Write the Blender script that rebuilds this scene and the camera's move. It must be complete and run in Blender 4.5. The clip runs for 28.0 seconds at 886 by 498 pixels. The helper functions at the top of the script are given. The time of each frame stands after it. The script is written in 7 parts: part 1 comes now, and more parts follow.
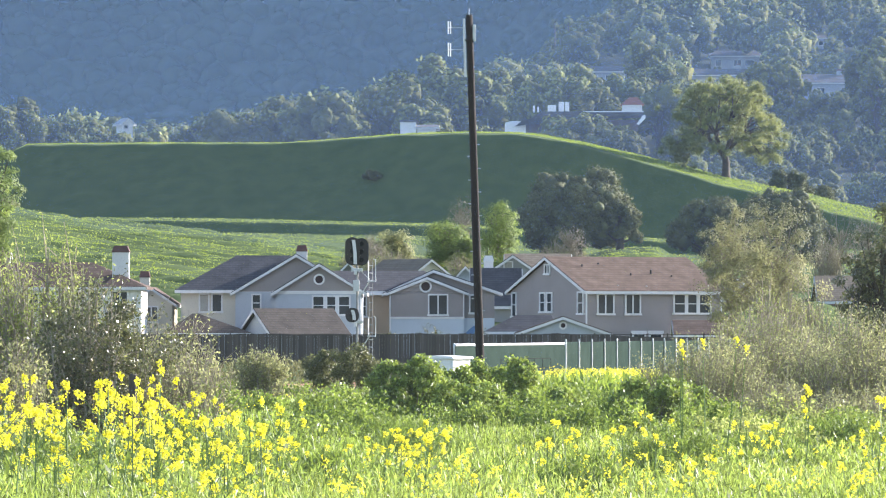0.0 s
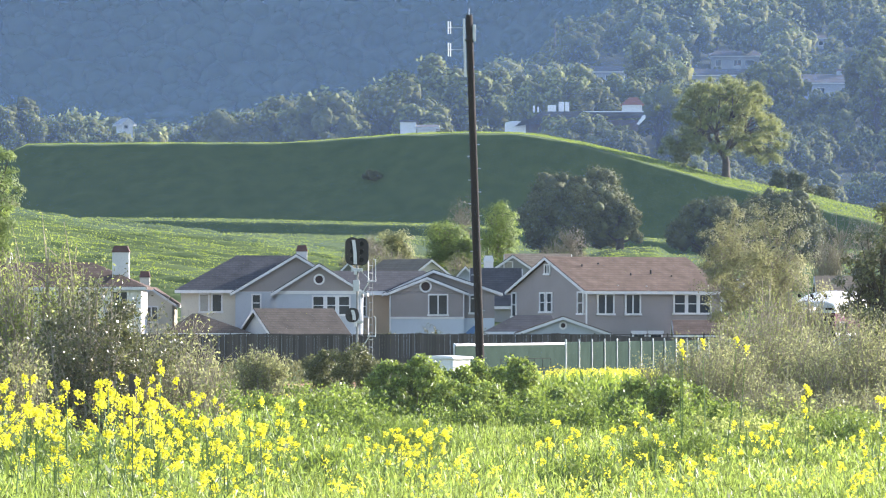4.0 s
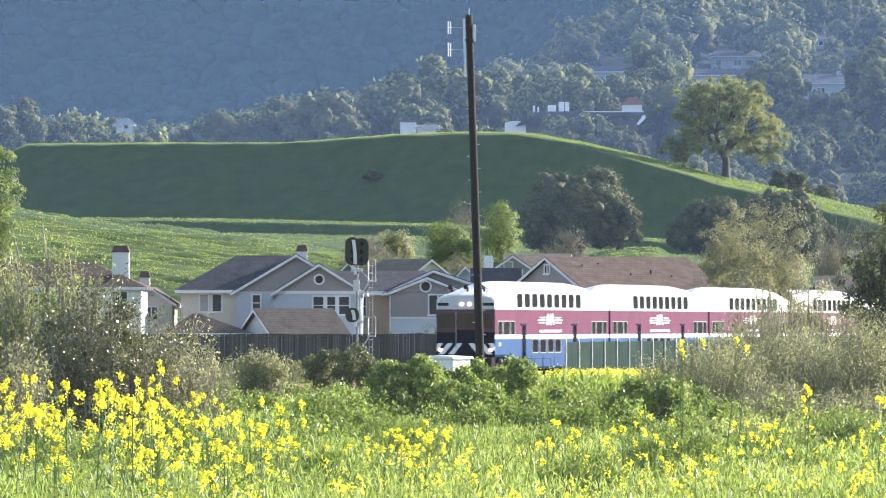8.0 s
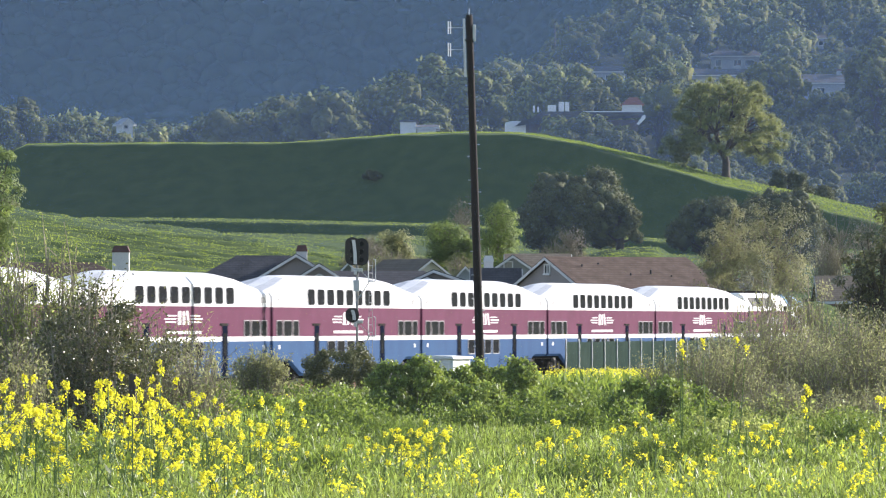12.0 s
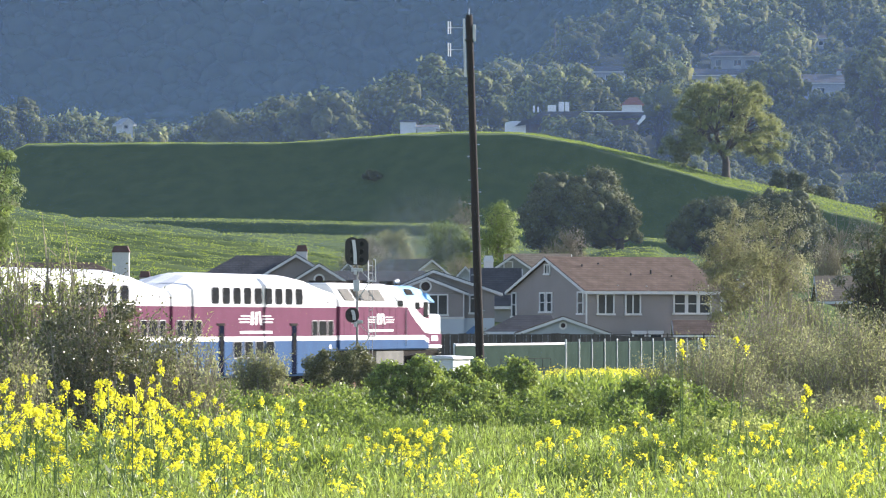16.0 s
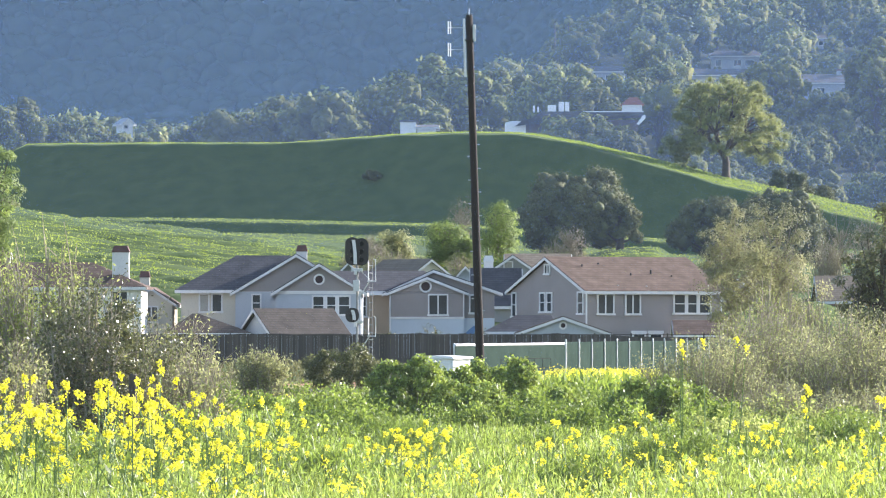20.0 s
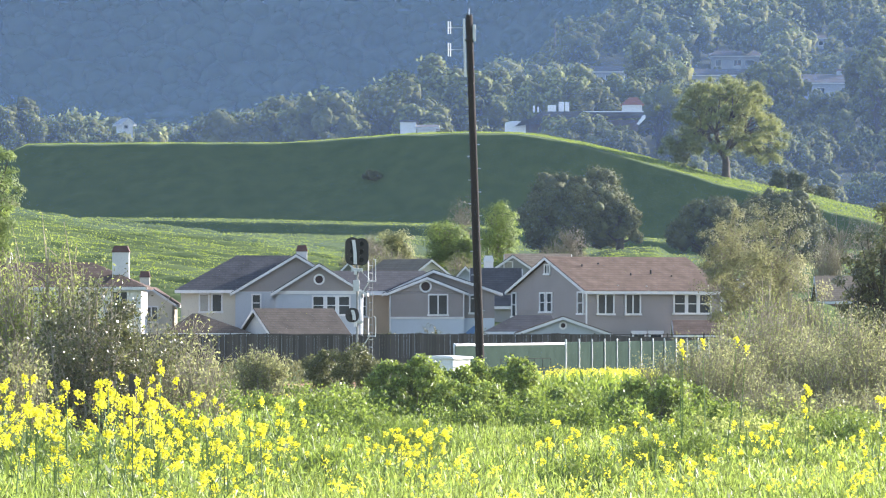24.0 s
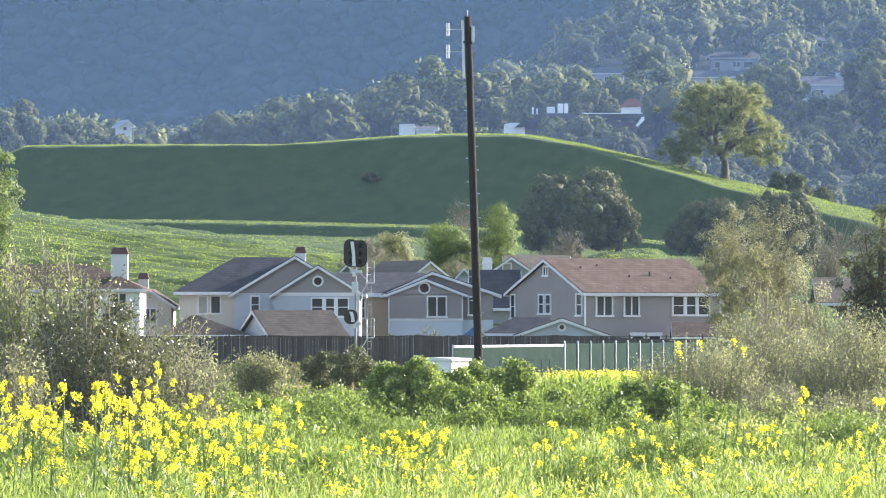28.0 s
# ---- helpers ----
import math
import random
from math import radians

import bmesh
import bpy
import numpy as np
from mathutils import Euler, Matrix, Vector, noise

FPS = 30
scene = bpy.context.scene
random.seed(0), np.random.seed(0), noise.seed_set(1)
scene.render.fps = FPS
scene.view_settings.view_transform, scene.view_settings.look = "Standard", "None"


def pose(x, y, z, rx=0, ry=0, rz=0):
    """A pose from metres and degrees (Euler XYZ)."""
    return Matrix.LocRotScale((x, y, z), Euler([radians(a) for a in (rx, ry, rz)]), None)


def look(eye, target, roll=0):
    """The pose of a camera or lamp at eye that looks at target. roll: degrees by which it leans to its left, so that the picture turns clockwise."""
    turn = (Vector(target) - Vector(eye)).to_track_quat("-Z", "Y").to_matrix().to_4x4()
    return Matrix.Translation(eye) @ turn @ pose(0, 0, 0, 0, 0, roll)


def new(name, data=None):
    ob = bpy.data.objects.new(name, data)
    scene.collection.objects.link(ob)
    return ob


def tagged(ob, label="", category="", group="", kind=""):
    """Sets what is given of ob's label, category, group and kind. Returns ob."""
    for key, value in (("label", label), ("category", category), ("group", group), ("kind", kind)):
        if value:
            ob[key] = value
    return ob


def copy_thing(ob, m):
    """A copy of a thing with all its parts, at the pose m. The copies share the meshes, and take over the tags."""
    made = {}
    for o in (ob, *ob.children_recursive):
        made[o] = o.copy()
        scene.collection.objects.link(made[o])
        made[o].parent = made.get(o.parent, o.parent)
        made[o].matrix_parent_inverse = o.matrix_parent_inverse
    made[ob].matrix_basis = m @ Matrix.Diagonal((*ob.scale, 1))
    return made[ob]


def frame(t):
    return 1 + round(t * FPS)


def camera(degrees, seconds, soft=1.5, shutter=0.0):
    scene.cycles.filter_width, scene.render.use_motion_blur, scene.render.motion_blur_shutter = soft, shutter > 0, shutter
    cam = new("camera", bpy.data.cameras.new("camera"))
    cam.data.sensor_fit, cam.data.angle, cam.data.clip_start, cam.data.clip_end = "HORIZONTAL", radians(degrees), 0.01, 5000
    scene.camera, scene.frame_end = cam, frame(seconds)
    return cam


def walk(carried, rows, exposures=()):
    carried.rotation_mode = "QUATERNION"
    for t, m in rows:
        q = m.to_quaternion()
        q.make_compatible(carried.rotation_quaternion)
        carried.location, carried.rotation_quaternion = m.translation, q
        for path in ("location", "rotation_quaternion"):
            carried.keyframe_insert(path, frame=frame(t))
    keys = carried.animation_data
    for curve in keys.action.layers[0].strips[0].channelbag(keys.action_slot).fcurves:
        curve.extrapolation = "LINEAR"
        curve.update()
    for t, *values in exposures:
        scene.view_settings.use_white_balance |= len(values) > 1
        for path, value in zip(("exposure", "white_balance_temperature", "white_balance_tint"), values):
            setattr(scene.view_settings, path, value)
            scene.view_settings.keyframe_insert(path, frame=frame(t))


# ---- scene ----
# Camera on a tripod at the edge of a field, long lens; a slight nudge near the end.
EYE = (0.0, 0.0, 2.65)
cam = camera(8.083, 28.0, soft=1.15, shutter=0.4)


def aim(right=0.0, down=0.0, drift=0.0):
    """Camera pose with the picture shifted by thousandths of a degree, the tripod leaning a few millimetres."""
    return pose(EYE[0] + drift, EYE[1], EYE[2], 90 + 0.6945 + down / 1000, 0, right / 1000)


walk(cam, [(0.0, aim()), (1.0, aim()), (12.0, aim()), (20.8, aim()), (21.2, aim()), (21.5, aim(0, 16)), (22.2, aim(0, 8)),
           (22.9, aim()), (23.5, aim()), (24.2, aim()), (25.0, aim()), (25.5, aim(20, 28, 0.012)), (26.0, aim(7, 8, 0.008)),
           (26.5, aim(-9, 17, 0.014)), (27.0, aim(0, 7, 0.013)), (27.5, aim(-5, 5, 0.013)), (28.0, aim(-9, 16, 0.018))],
     exposures=[(0.0, 1.73, 6200, 17), (6.0, 1.73, 6200, 17), (8.0, 1.59, 6200, 17), (9.5, 1.28, 6200, 17), (11.0, 1.06, 6200, 17), (12.5, 1.04, 6200, 17),
                (15.0, 1.11, 6200, 17), (17.0, 1.43, 6200, 17), (19.0, 1.68, 6200, 17), (21.0, 1.73, 6200, 17), (28.0, 1.73, 6200, 17)])

# ---- world and sun ----
SUN_AZ, SUN_EL = radians(60), radians(20)
world = bpy.data.worlds.new("world")
scene.world = world
world.use_nodes = True
wn = world.node_tree.nodes
sky = wn.new("ShaderNodeTexSky")
sky.sky_type, sky.sun_disc = "NISHITA", False
sky.sun_elevation, sky.sun_rotation = SUN_EL, SUN_AZ
sky.altitude, sky.dust_density = 150, 0.7
world.node_tree.links.new(sky.outputs[0], wn["Background"].inputs[0])
wn["Background"].inputs[1].default_value = 0.105
sun_dir = Vector((math.sin(SUN_AZ) * math.cos(SUN_EL), math.cos(SUN_AZ) * math.cos(SUN_EL), math.sin(SUN_EL)))
sun_data = bpy.data.lights.new("sun", "SUN")
sun_data.energy, sun_data.angle, sun_data.color = 5.0, radians(0.55), (1.0, 0.94, 0.83)
sun_lamp = new("sun", sun_data)
sun_lamp.matrix_world = look(sun_dir * 500, (0, 0, 0))

# ---- materials ----
def mat(name, c1, c2, scale=4.0, rough=0.8, bump=0.15, fine=30.0, metal=0.0, leaf=0.0, rand=0.0, island=0.0,
        stretch=(1, 1, 1), spec=0.35, coat=0.0):
    """Two-scale procedural surface: broad stains from c1 to c2, fine grain in value and relief."""
    m = bpy.data.materials.new(name)
    m.use_nodes = True
    nt = m.node_tree
    nd, ln = nt.nodes, nt.links
    b = nd["Principled BSDF"]
    tc, mp = nd.new("ShaderNodeTexCoord"), nd.new("ShaderNodeMapping")
    mp.inputs["Scale"].default_value = stretch
    ln.new(tc.outputs["Object"], mp.inputs[0])
    n1, n2 = nd.new("ShaderNodeTexNoise"), nd.new("ShaderNodeTexNoise")
    n1.inputs["Scale"].default_value, n1.inputs["Detail"].default_value = scale, 5
    n2.inputs["Scale"].default_value, n2.inputs["Detail"].default_value = fine, 3
    ln.new(mp.outputs[0], n1.inputs["Vector"])
    ln.new(mp.outputs[0], n2.inputs["Vector"])
    ramp = nd.new("ShaderNodeValToRGB")
    ramp.color_ramp.elements[0].position, ramp.color_ramp.elements[1].position = 0.32, 0.68
    ramp.color_ramp.elements[0].color, ramp.color_ramp.elements[1].color = (*c1, 1), (*c2, 1)
    ln.new(n1.outputs[0], ramp.inputs[0])
    hsv = nd.new("ShaderNodeHueSaturation")
    ln.new(ramp.outputs[0], hsv.inputs["Color"])
    val = nd.new("ShaderNodeMath")
    val.operation = "MULTIPLY_ADD"
    ln.new(n2.outputs[0], val.inputs[0])
    val.inputs[1].default_value, val.inputs[2].default_value = 0.35, 0.825
    last = val
    for amount, node, out in ((rand, "ShaderNodeObjectInfo", "Random"), (island, "ShaderNodeNewGeometry", "Random Per Island")):
        if amount:
            src, k = nd.new(node), nd.new("ShaderNodeMath")
            k.operation = "MULTIPLY_ADD"
            ln.new(src.outputs[out], k.inputs[0])
            k.inputs[1].default_value, k.inputs[2].default_value = amount, 1 - amount / 2
            mul = nd.new("ShaderNodeMath")
            mul.operation = "MULTIPLY"
            ln.new(last.outputs[0], mul.inputs[0])
            ln.new(k.outputs[0], mul.inputs[1])
            last = mul
    ln.new(last.outputs[0], hsv.inputs["Value"])
    ln.new(hsv.outputs[0], b.inputs["Base Color"])
    b.inputs["Roughness"].default_value, b.inputs["Metallic"].default_value = rough, metal
    b.inputs["Specular IOR Level"].default_value = spec
    b.inputs["Coat Weight"].default_value = coat
    if bump:
        bp = nd.new("ShaderNodeBump")
        bp.inputs["Strength"].default_value, bp.inputs["Distance"].default_value = bump, 0.05
        ln.new(n2.outputs[0], bp.inputs["Height"])
        ln.new(bp.outputs[0], b.inputs["Normal"])
    if leaf:
        tr, mix = nd.new("ShaderNodeBsdfTranslucent"), nd.new("ShaderNodeMixShader")
        h2 = nd.new("ShaderNodeHueSaturation")
        h2.inputs["Hue"].default_value, h2.inputs["Saturation"].default_value, h2.inputs["Value"].default_value = 0.49, 1.08, 1.5
        ln.new(hsv.outputs[0], h2.inputs["Color"])
        ln.new(h2.outputs[0], tr.inputs[0])
        mix.inputs[0].default_value = leaf
        ln.new(b.outputs[0], mix.inputs[1])
        ln.new(tr.outputs[0], mix.inputs[2])
        ln.new(mix.outputs[0], nd["Material Output"].inputs[0])
    return m


def glow(name, colour, power):
    m = mat(name, colour, colour)
    b = m.node_tree.nodes["Principled BSDF"]
    b.inputs["Emission Color"].default_value, b.inputs["Emission Strength"].default_value = (*colour, 1), power
    return m


# kept dark for the shaded hill face; bright tussocks cover the sunlit ground
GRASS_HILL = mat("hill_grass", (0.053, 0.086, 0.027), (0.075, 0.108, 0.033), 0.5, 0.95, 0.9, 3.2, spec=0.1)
SOIL = mat("field_soil", (0.05, 0.075, 0.02), (0.09, 0.12, 0.03), 0.3, 0.95, 0.5, 5, spec=0.1)
BLADE = mat("grass_blade", (0.14, 0.205, 0.039), (0.24, 0.305, 0.074), 0.25, 0.45, 0, 20, leaf=0.44, island=1.3, spec=0.35)
DRY_BLADE = mat("dry_grass_blade", (0.1, 0.105, 0.045), (0.17, 0.165, 0.075), 0.3, 0.6, 0, 20, leaf=0.35, island=0.7, spec=0.2)
WEED = mat("weed_leaf", (0.12, 0.18, 0.036), (0.18, 0.24, 0.052), 0.5, 0.5, 0, 20, leaf=0.45, island=0.55, spec=0.3)
PETAL = mat("mustard_petal", (0.68, 0.66, 0.06), (0.76, 0.745, 0.1), 3, 0.6, 0, 20, leaf=0.5, island=0.2, spec=0.2)
STEM = mat("green_stem", (0.12, 0.19, 0.05), (0.16, 0.24, 0.07), 3, 0.6, 0, 20, leaf=0.2)
BUSH_BRIGHT = mat("bright_bush_leaf", (0.155, 0.222, 0.042), (0.25, 0.312, 0.074), 0.8, 0.45, 0, 20, leaf=0.38, island=1.0, spec=0.4)
TREE_GREEN = mat("spring_tree_leaf", (0.135, 0.19, 0.055), (0.195, 0.25, 0.078), 0.5, 0.6, 0, 20, leaf=0.42, island=0.6, spec=0.2)
BUSH_DARK = mat("dark_bush_leaf", (0.075, 0.084, 0.034), (0.14, 0.148, 0.06), 0.8, 0.35, 0, 20, leaf=0.32, island=1.0, spec=0.5)
BUSH_OLIVE = mat("olive_bush_leaf", (0.1, 0.112, 0.046), (0.15, 0.16, 0.066), 0.8, 0.5, 0, 20, leaf=0.3, island=0.8, spec=0.3)
BUSH_GREY = mat("grey_green_leaf", (0.195, 0.208, 0.095), (0.27, 0.282, 0.135), 0.8, 0.5, 0, 20, leaf=0.54, island=0.8, spec=0.2)
WILLOW = mat("willow_leaf", (0.175, 0.215, 0.07), (0.255, 0.285, 0.1), 0.8, 0.5, 0, 20, leaf=0.6, island=0.6, spec=0.15)
TWIG = mat("twig_bark", (0.2, 0.17, 0.12), (0.32, 0.28, 0.21), 3, 0.9, 0.3, 30)
BARK = mat("oak_bark", (0.06, 0.05, 0.04), (0.1, 0.085, 0.065), 1.5, 0.95, 0.5, 12)
OAK_LEAF = mat("live_oak_leaf", (0.085, 0.097, 0.045), (0.15, 0.158, 0.07), 0.15, 0.7, 0, 10, leaf=0.12, island=0.6, spec=0.1)
VALLEY_OAK = mat("valley_oak_leaf", (0.17, 0.195, 0.066), (0.235, 0.255, 0.095), 0.15, 0.6, 0, 10, leaf=0.45, island=0.5)
# lighter than the inner crowns: sunlit tone of the outer leaves is coloured in
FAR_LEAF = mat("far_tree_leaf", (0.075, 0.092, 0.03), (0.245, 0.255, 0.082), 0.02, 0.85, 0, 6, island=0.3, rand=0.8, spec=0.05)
# near-black leaf and floor colours hold part of the mountain's shade
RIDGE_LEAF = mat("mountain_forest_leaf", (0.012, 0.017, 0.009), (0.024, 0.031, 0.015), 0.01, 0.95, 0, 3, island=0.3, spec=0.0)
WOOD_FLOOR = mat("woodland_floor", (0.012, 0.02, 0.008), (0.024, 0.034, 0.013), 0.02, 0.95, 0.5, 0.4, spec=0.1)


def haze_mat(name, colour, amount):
    """See-through sheet colour: lets most light through and scatters the rest."""
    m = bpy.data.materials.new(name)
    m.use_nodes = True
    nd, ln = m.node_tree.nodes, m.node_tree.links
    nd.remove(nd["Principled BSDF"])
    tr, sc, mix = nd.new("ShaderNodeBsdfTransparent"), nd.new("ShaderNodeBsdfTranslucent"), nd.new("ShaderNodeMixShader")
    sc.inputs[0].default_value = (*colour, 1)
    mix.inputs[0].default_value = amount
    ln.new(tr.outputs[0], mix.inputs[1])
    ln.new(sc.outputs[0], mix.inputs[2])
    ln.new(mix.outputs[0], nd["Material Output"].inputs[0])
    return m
# brighter than the hill grass: sunlight on spur and crest is coloured in
LIT_TUFT = mat("sunlit_tussock_leaf", (0.155, 0.215, 0.046), (0.225, 0.285, 0.066), 0.2, 0.7, 0, 10, leaf=0.45, island=0.4, spec=0.15)
# darker copy of the leaf colour, holding the shade inside the crowns
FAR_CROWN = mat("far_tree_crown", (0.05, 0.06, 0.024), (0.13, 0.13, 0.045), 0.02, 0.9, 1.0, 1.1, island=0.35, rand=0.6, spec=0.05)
for node in FAR_CROWN.node_tree.nodes:
    if node.type == "BUMP":
        node.inputs["Distance"].default_value = 0.7
OLIVE = mat("olive_willow_leaf", (0.19, 0.196, 0.098), (0.27, 0.268, 0.138), 0.4, 0.6, 0, 20, leaf=0.45, island=0.5, spec=0.15)
# ---- mesh helpers ----
def bm_mesh(name, bm, material, smooth=False):
    me = bpy.data.meshes.new(name)
    bm.to_mesh(me)
    bm.free()
    for m in (material if isinstance(material, (list, tuple)) else [material]):
        me.materials.append(m)
    if smooth:
        me.polygons.foreach_set("use_smooth", [True] * len(me.polygons))
    return me


def part(name, bm, material, parent=None, label="", smooth=False):
    ob = new(name, bm if isinstance(bm, bpy.types.Mesh) else bm_mesh(name, bm, material, smooth))
    if parent is not None:
        ob.parent = parent
    return tagged(ob, label)


def share(name, me, parent, m, label=""):
    ob = new(name, me)
    ob.parent, ob.matrix_basis = parent, m
    return tagged(ob, label)


def thing(name, m, label, category, group="", kind=""):
    ob = new(name)
    ob.matrix_basis = m
    return tagged(ob, label, category, group, kind)


def box(bm, x0, x1, y0, y1, z0, z1, bevel=0.0):
    vs = [bm.verts.new((x, y, z)) for z in (z0, z1) for y in (y0, y1) for x in (x0, x1)]
    fs = [bm.faces.new([vs[i] for i in f]) for f in ((0, 2, 3, 1), (4, 5, 7, 6), (0, 1, 5, 4), (2, 6, 7, 3), (1, 3, 7, 5), (0, 4, 6, 2))]
    if bevel:
        es = list({e for f in fs for e in f.edges})
        bmesh.ops.bevel(bm, geom=es, offset=bevel, segments=2, profile=0.5, affect="EDGES")
    return bm


def boxm(*a, **k):
    return box(bmesh.new(), *a, **k)


def prism(bm, ring, direction):
    """Solid from a planar ring of points pushed along a direction."""
    d = Vector(direction)
    a = [bm.verts.new(p) for p in ring]
    b = [bm.verts.new(Vector(p) + d) for p in ring]
    n = len(ring)
    bm.faces.new(a)
    bm.faces.new(b[::-1])
    for i in range(n):
        bm.faces.new((a[i], b[i], b[(i + 1) % n], a[(i + 1) % n]))
    bmesh.ops.recalc_face_normals(bm, faces=bm.faces[:])
    return bm


def tube(bm, pts, radii, n=6, cap=True):
    """Tapered tube along points."""
    pts = [Vector(p) for p in pts]
    rings = []
    for i, p in enumerate(pts):
        d = (pts[min(i + 1, len(pts) - 1)] - pts[max(i - 1, 0)]).normalized()
        u = d.orthogonal().normalized() if abs(d.z) < 0.999 else Vector((1, 0, 0))
        w = d.cross(u)
        r = radii[i] if isinstance(radii, (list, tuple)) else radii
        rings.append([bm.verts.new(p + (u * math.cos(a) + w * math.sin(a)) * r) for a in [2 * math.pi * k / n for k in range(n)]])
    for a, b in zip(rings, rings[1:]):
        k0 = min(range(n), key=lambda k: (a[0].co - b[k].co).length)
        for k in range(n):
            bm.faces.new((a[k], a[(k + 1) % n], b[(k + 1 + k0) % n], b[(k + k0) % n]))
    if cap:
        bm.faces.new(rings[0][::-1])
        bm.faces.new(rings[-1])
    return bm


def soup(name, verts, faces_per, material):
    """Mesh from an (n, k, 3) array of separate k-gons."""
    n, k, _ = verts.shape
    me = bpy.data.meshes.new(name)
    me.vertices.add(n * k)
    me.vertices.foreach_set("co", verts.reshape(-1).astype(np.float32))
    me.loops.add(n * k)
    me.loops.foreach_set("vertex_index", np.arange(n * k, dtype=np.int32))
    me.polygons.add(n)
    me.polygons.foreach_set("loop_start", np.arange(0, n * k, k, dtype=np.int32))
    me.materials.append(material)
    me.update(calc_edges=True)
    return me


def leaves(rng, centres, length, width, up=0.0, flat=0.0, out=None):
    """Diamond leaves, one four-corner face each, round the given points."""
    n = len(centres)
    d = rng.normal(size=(n, 3))
    d[:, 2] = d[:, 2] * (1 - flat) + up
    d /= np.linalg.norm(d, axis=1)[:, None]
    o = rng.normal(size=(n, 3))
    if out is not None:                                    # leaf faces turn outwards
        f = out / np.linalg.norm(out, axis=1)[:, None] + 0.32 * o / np.linalg.norm(o, axis=1)[:, None]
        d = np.cross(f, d)
        d /= np.linalg.norm(d, axis=1)[:, None]
        o = f
    s = np.cross(d, o)
    s /= np.linalg.norm(s, axis=1)[:, None]
    ln = length * rng.uniform(0.6, 1.4, (n, 1))
    wd = width * rng.uniform(0.6, 1.4, (n, 1))
    c = centres
    return np.stack([c, c + d * ln * 0.5 + s * wd * 0.5, c + d * ln, c + d * ln * 0.45 - s * wd * 0.5], 1)


def ball_points(rng, n, centre, radii, shell=0.35):
    d = rng.normal(size=(n, 3))
    d /= np.linalg.norm(d, axis=1)[:, None]
    r = (shell + (1 - shell) * rng.uniform(0, 1, (n, 1)) ** 0.5)
    return np.asarray(centre) + d * r * np.asarray(radii)

# ---- ground: one sheet from the camera to the far ridge ----
TRACK = Vector((-9.55, 267.8, 0.0))          # a point on the centre line, at rail height
ALONG = Vector((0.2457, 0.9694, 0.0))        # away from the camera
SIDE = Vector((0.9694, -0.2457, 0.0))        # towards the camera's side


def track_offset(x, y):
    return (x - TRACK.x) * SIDE.x + (y - TRACK.y) * SIDE.y


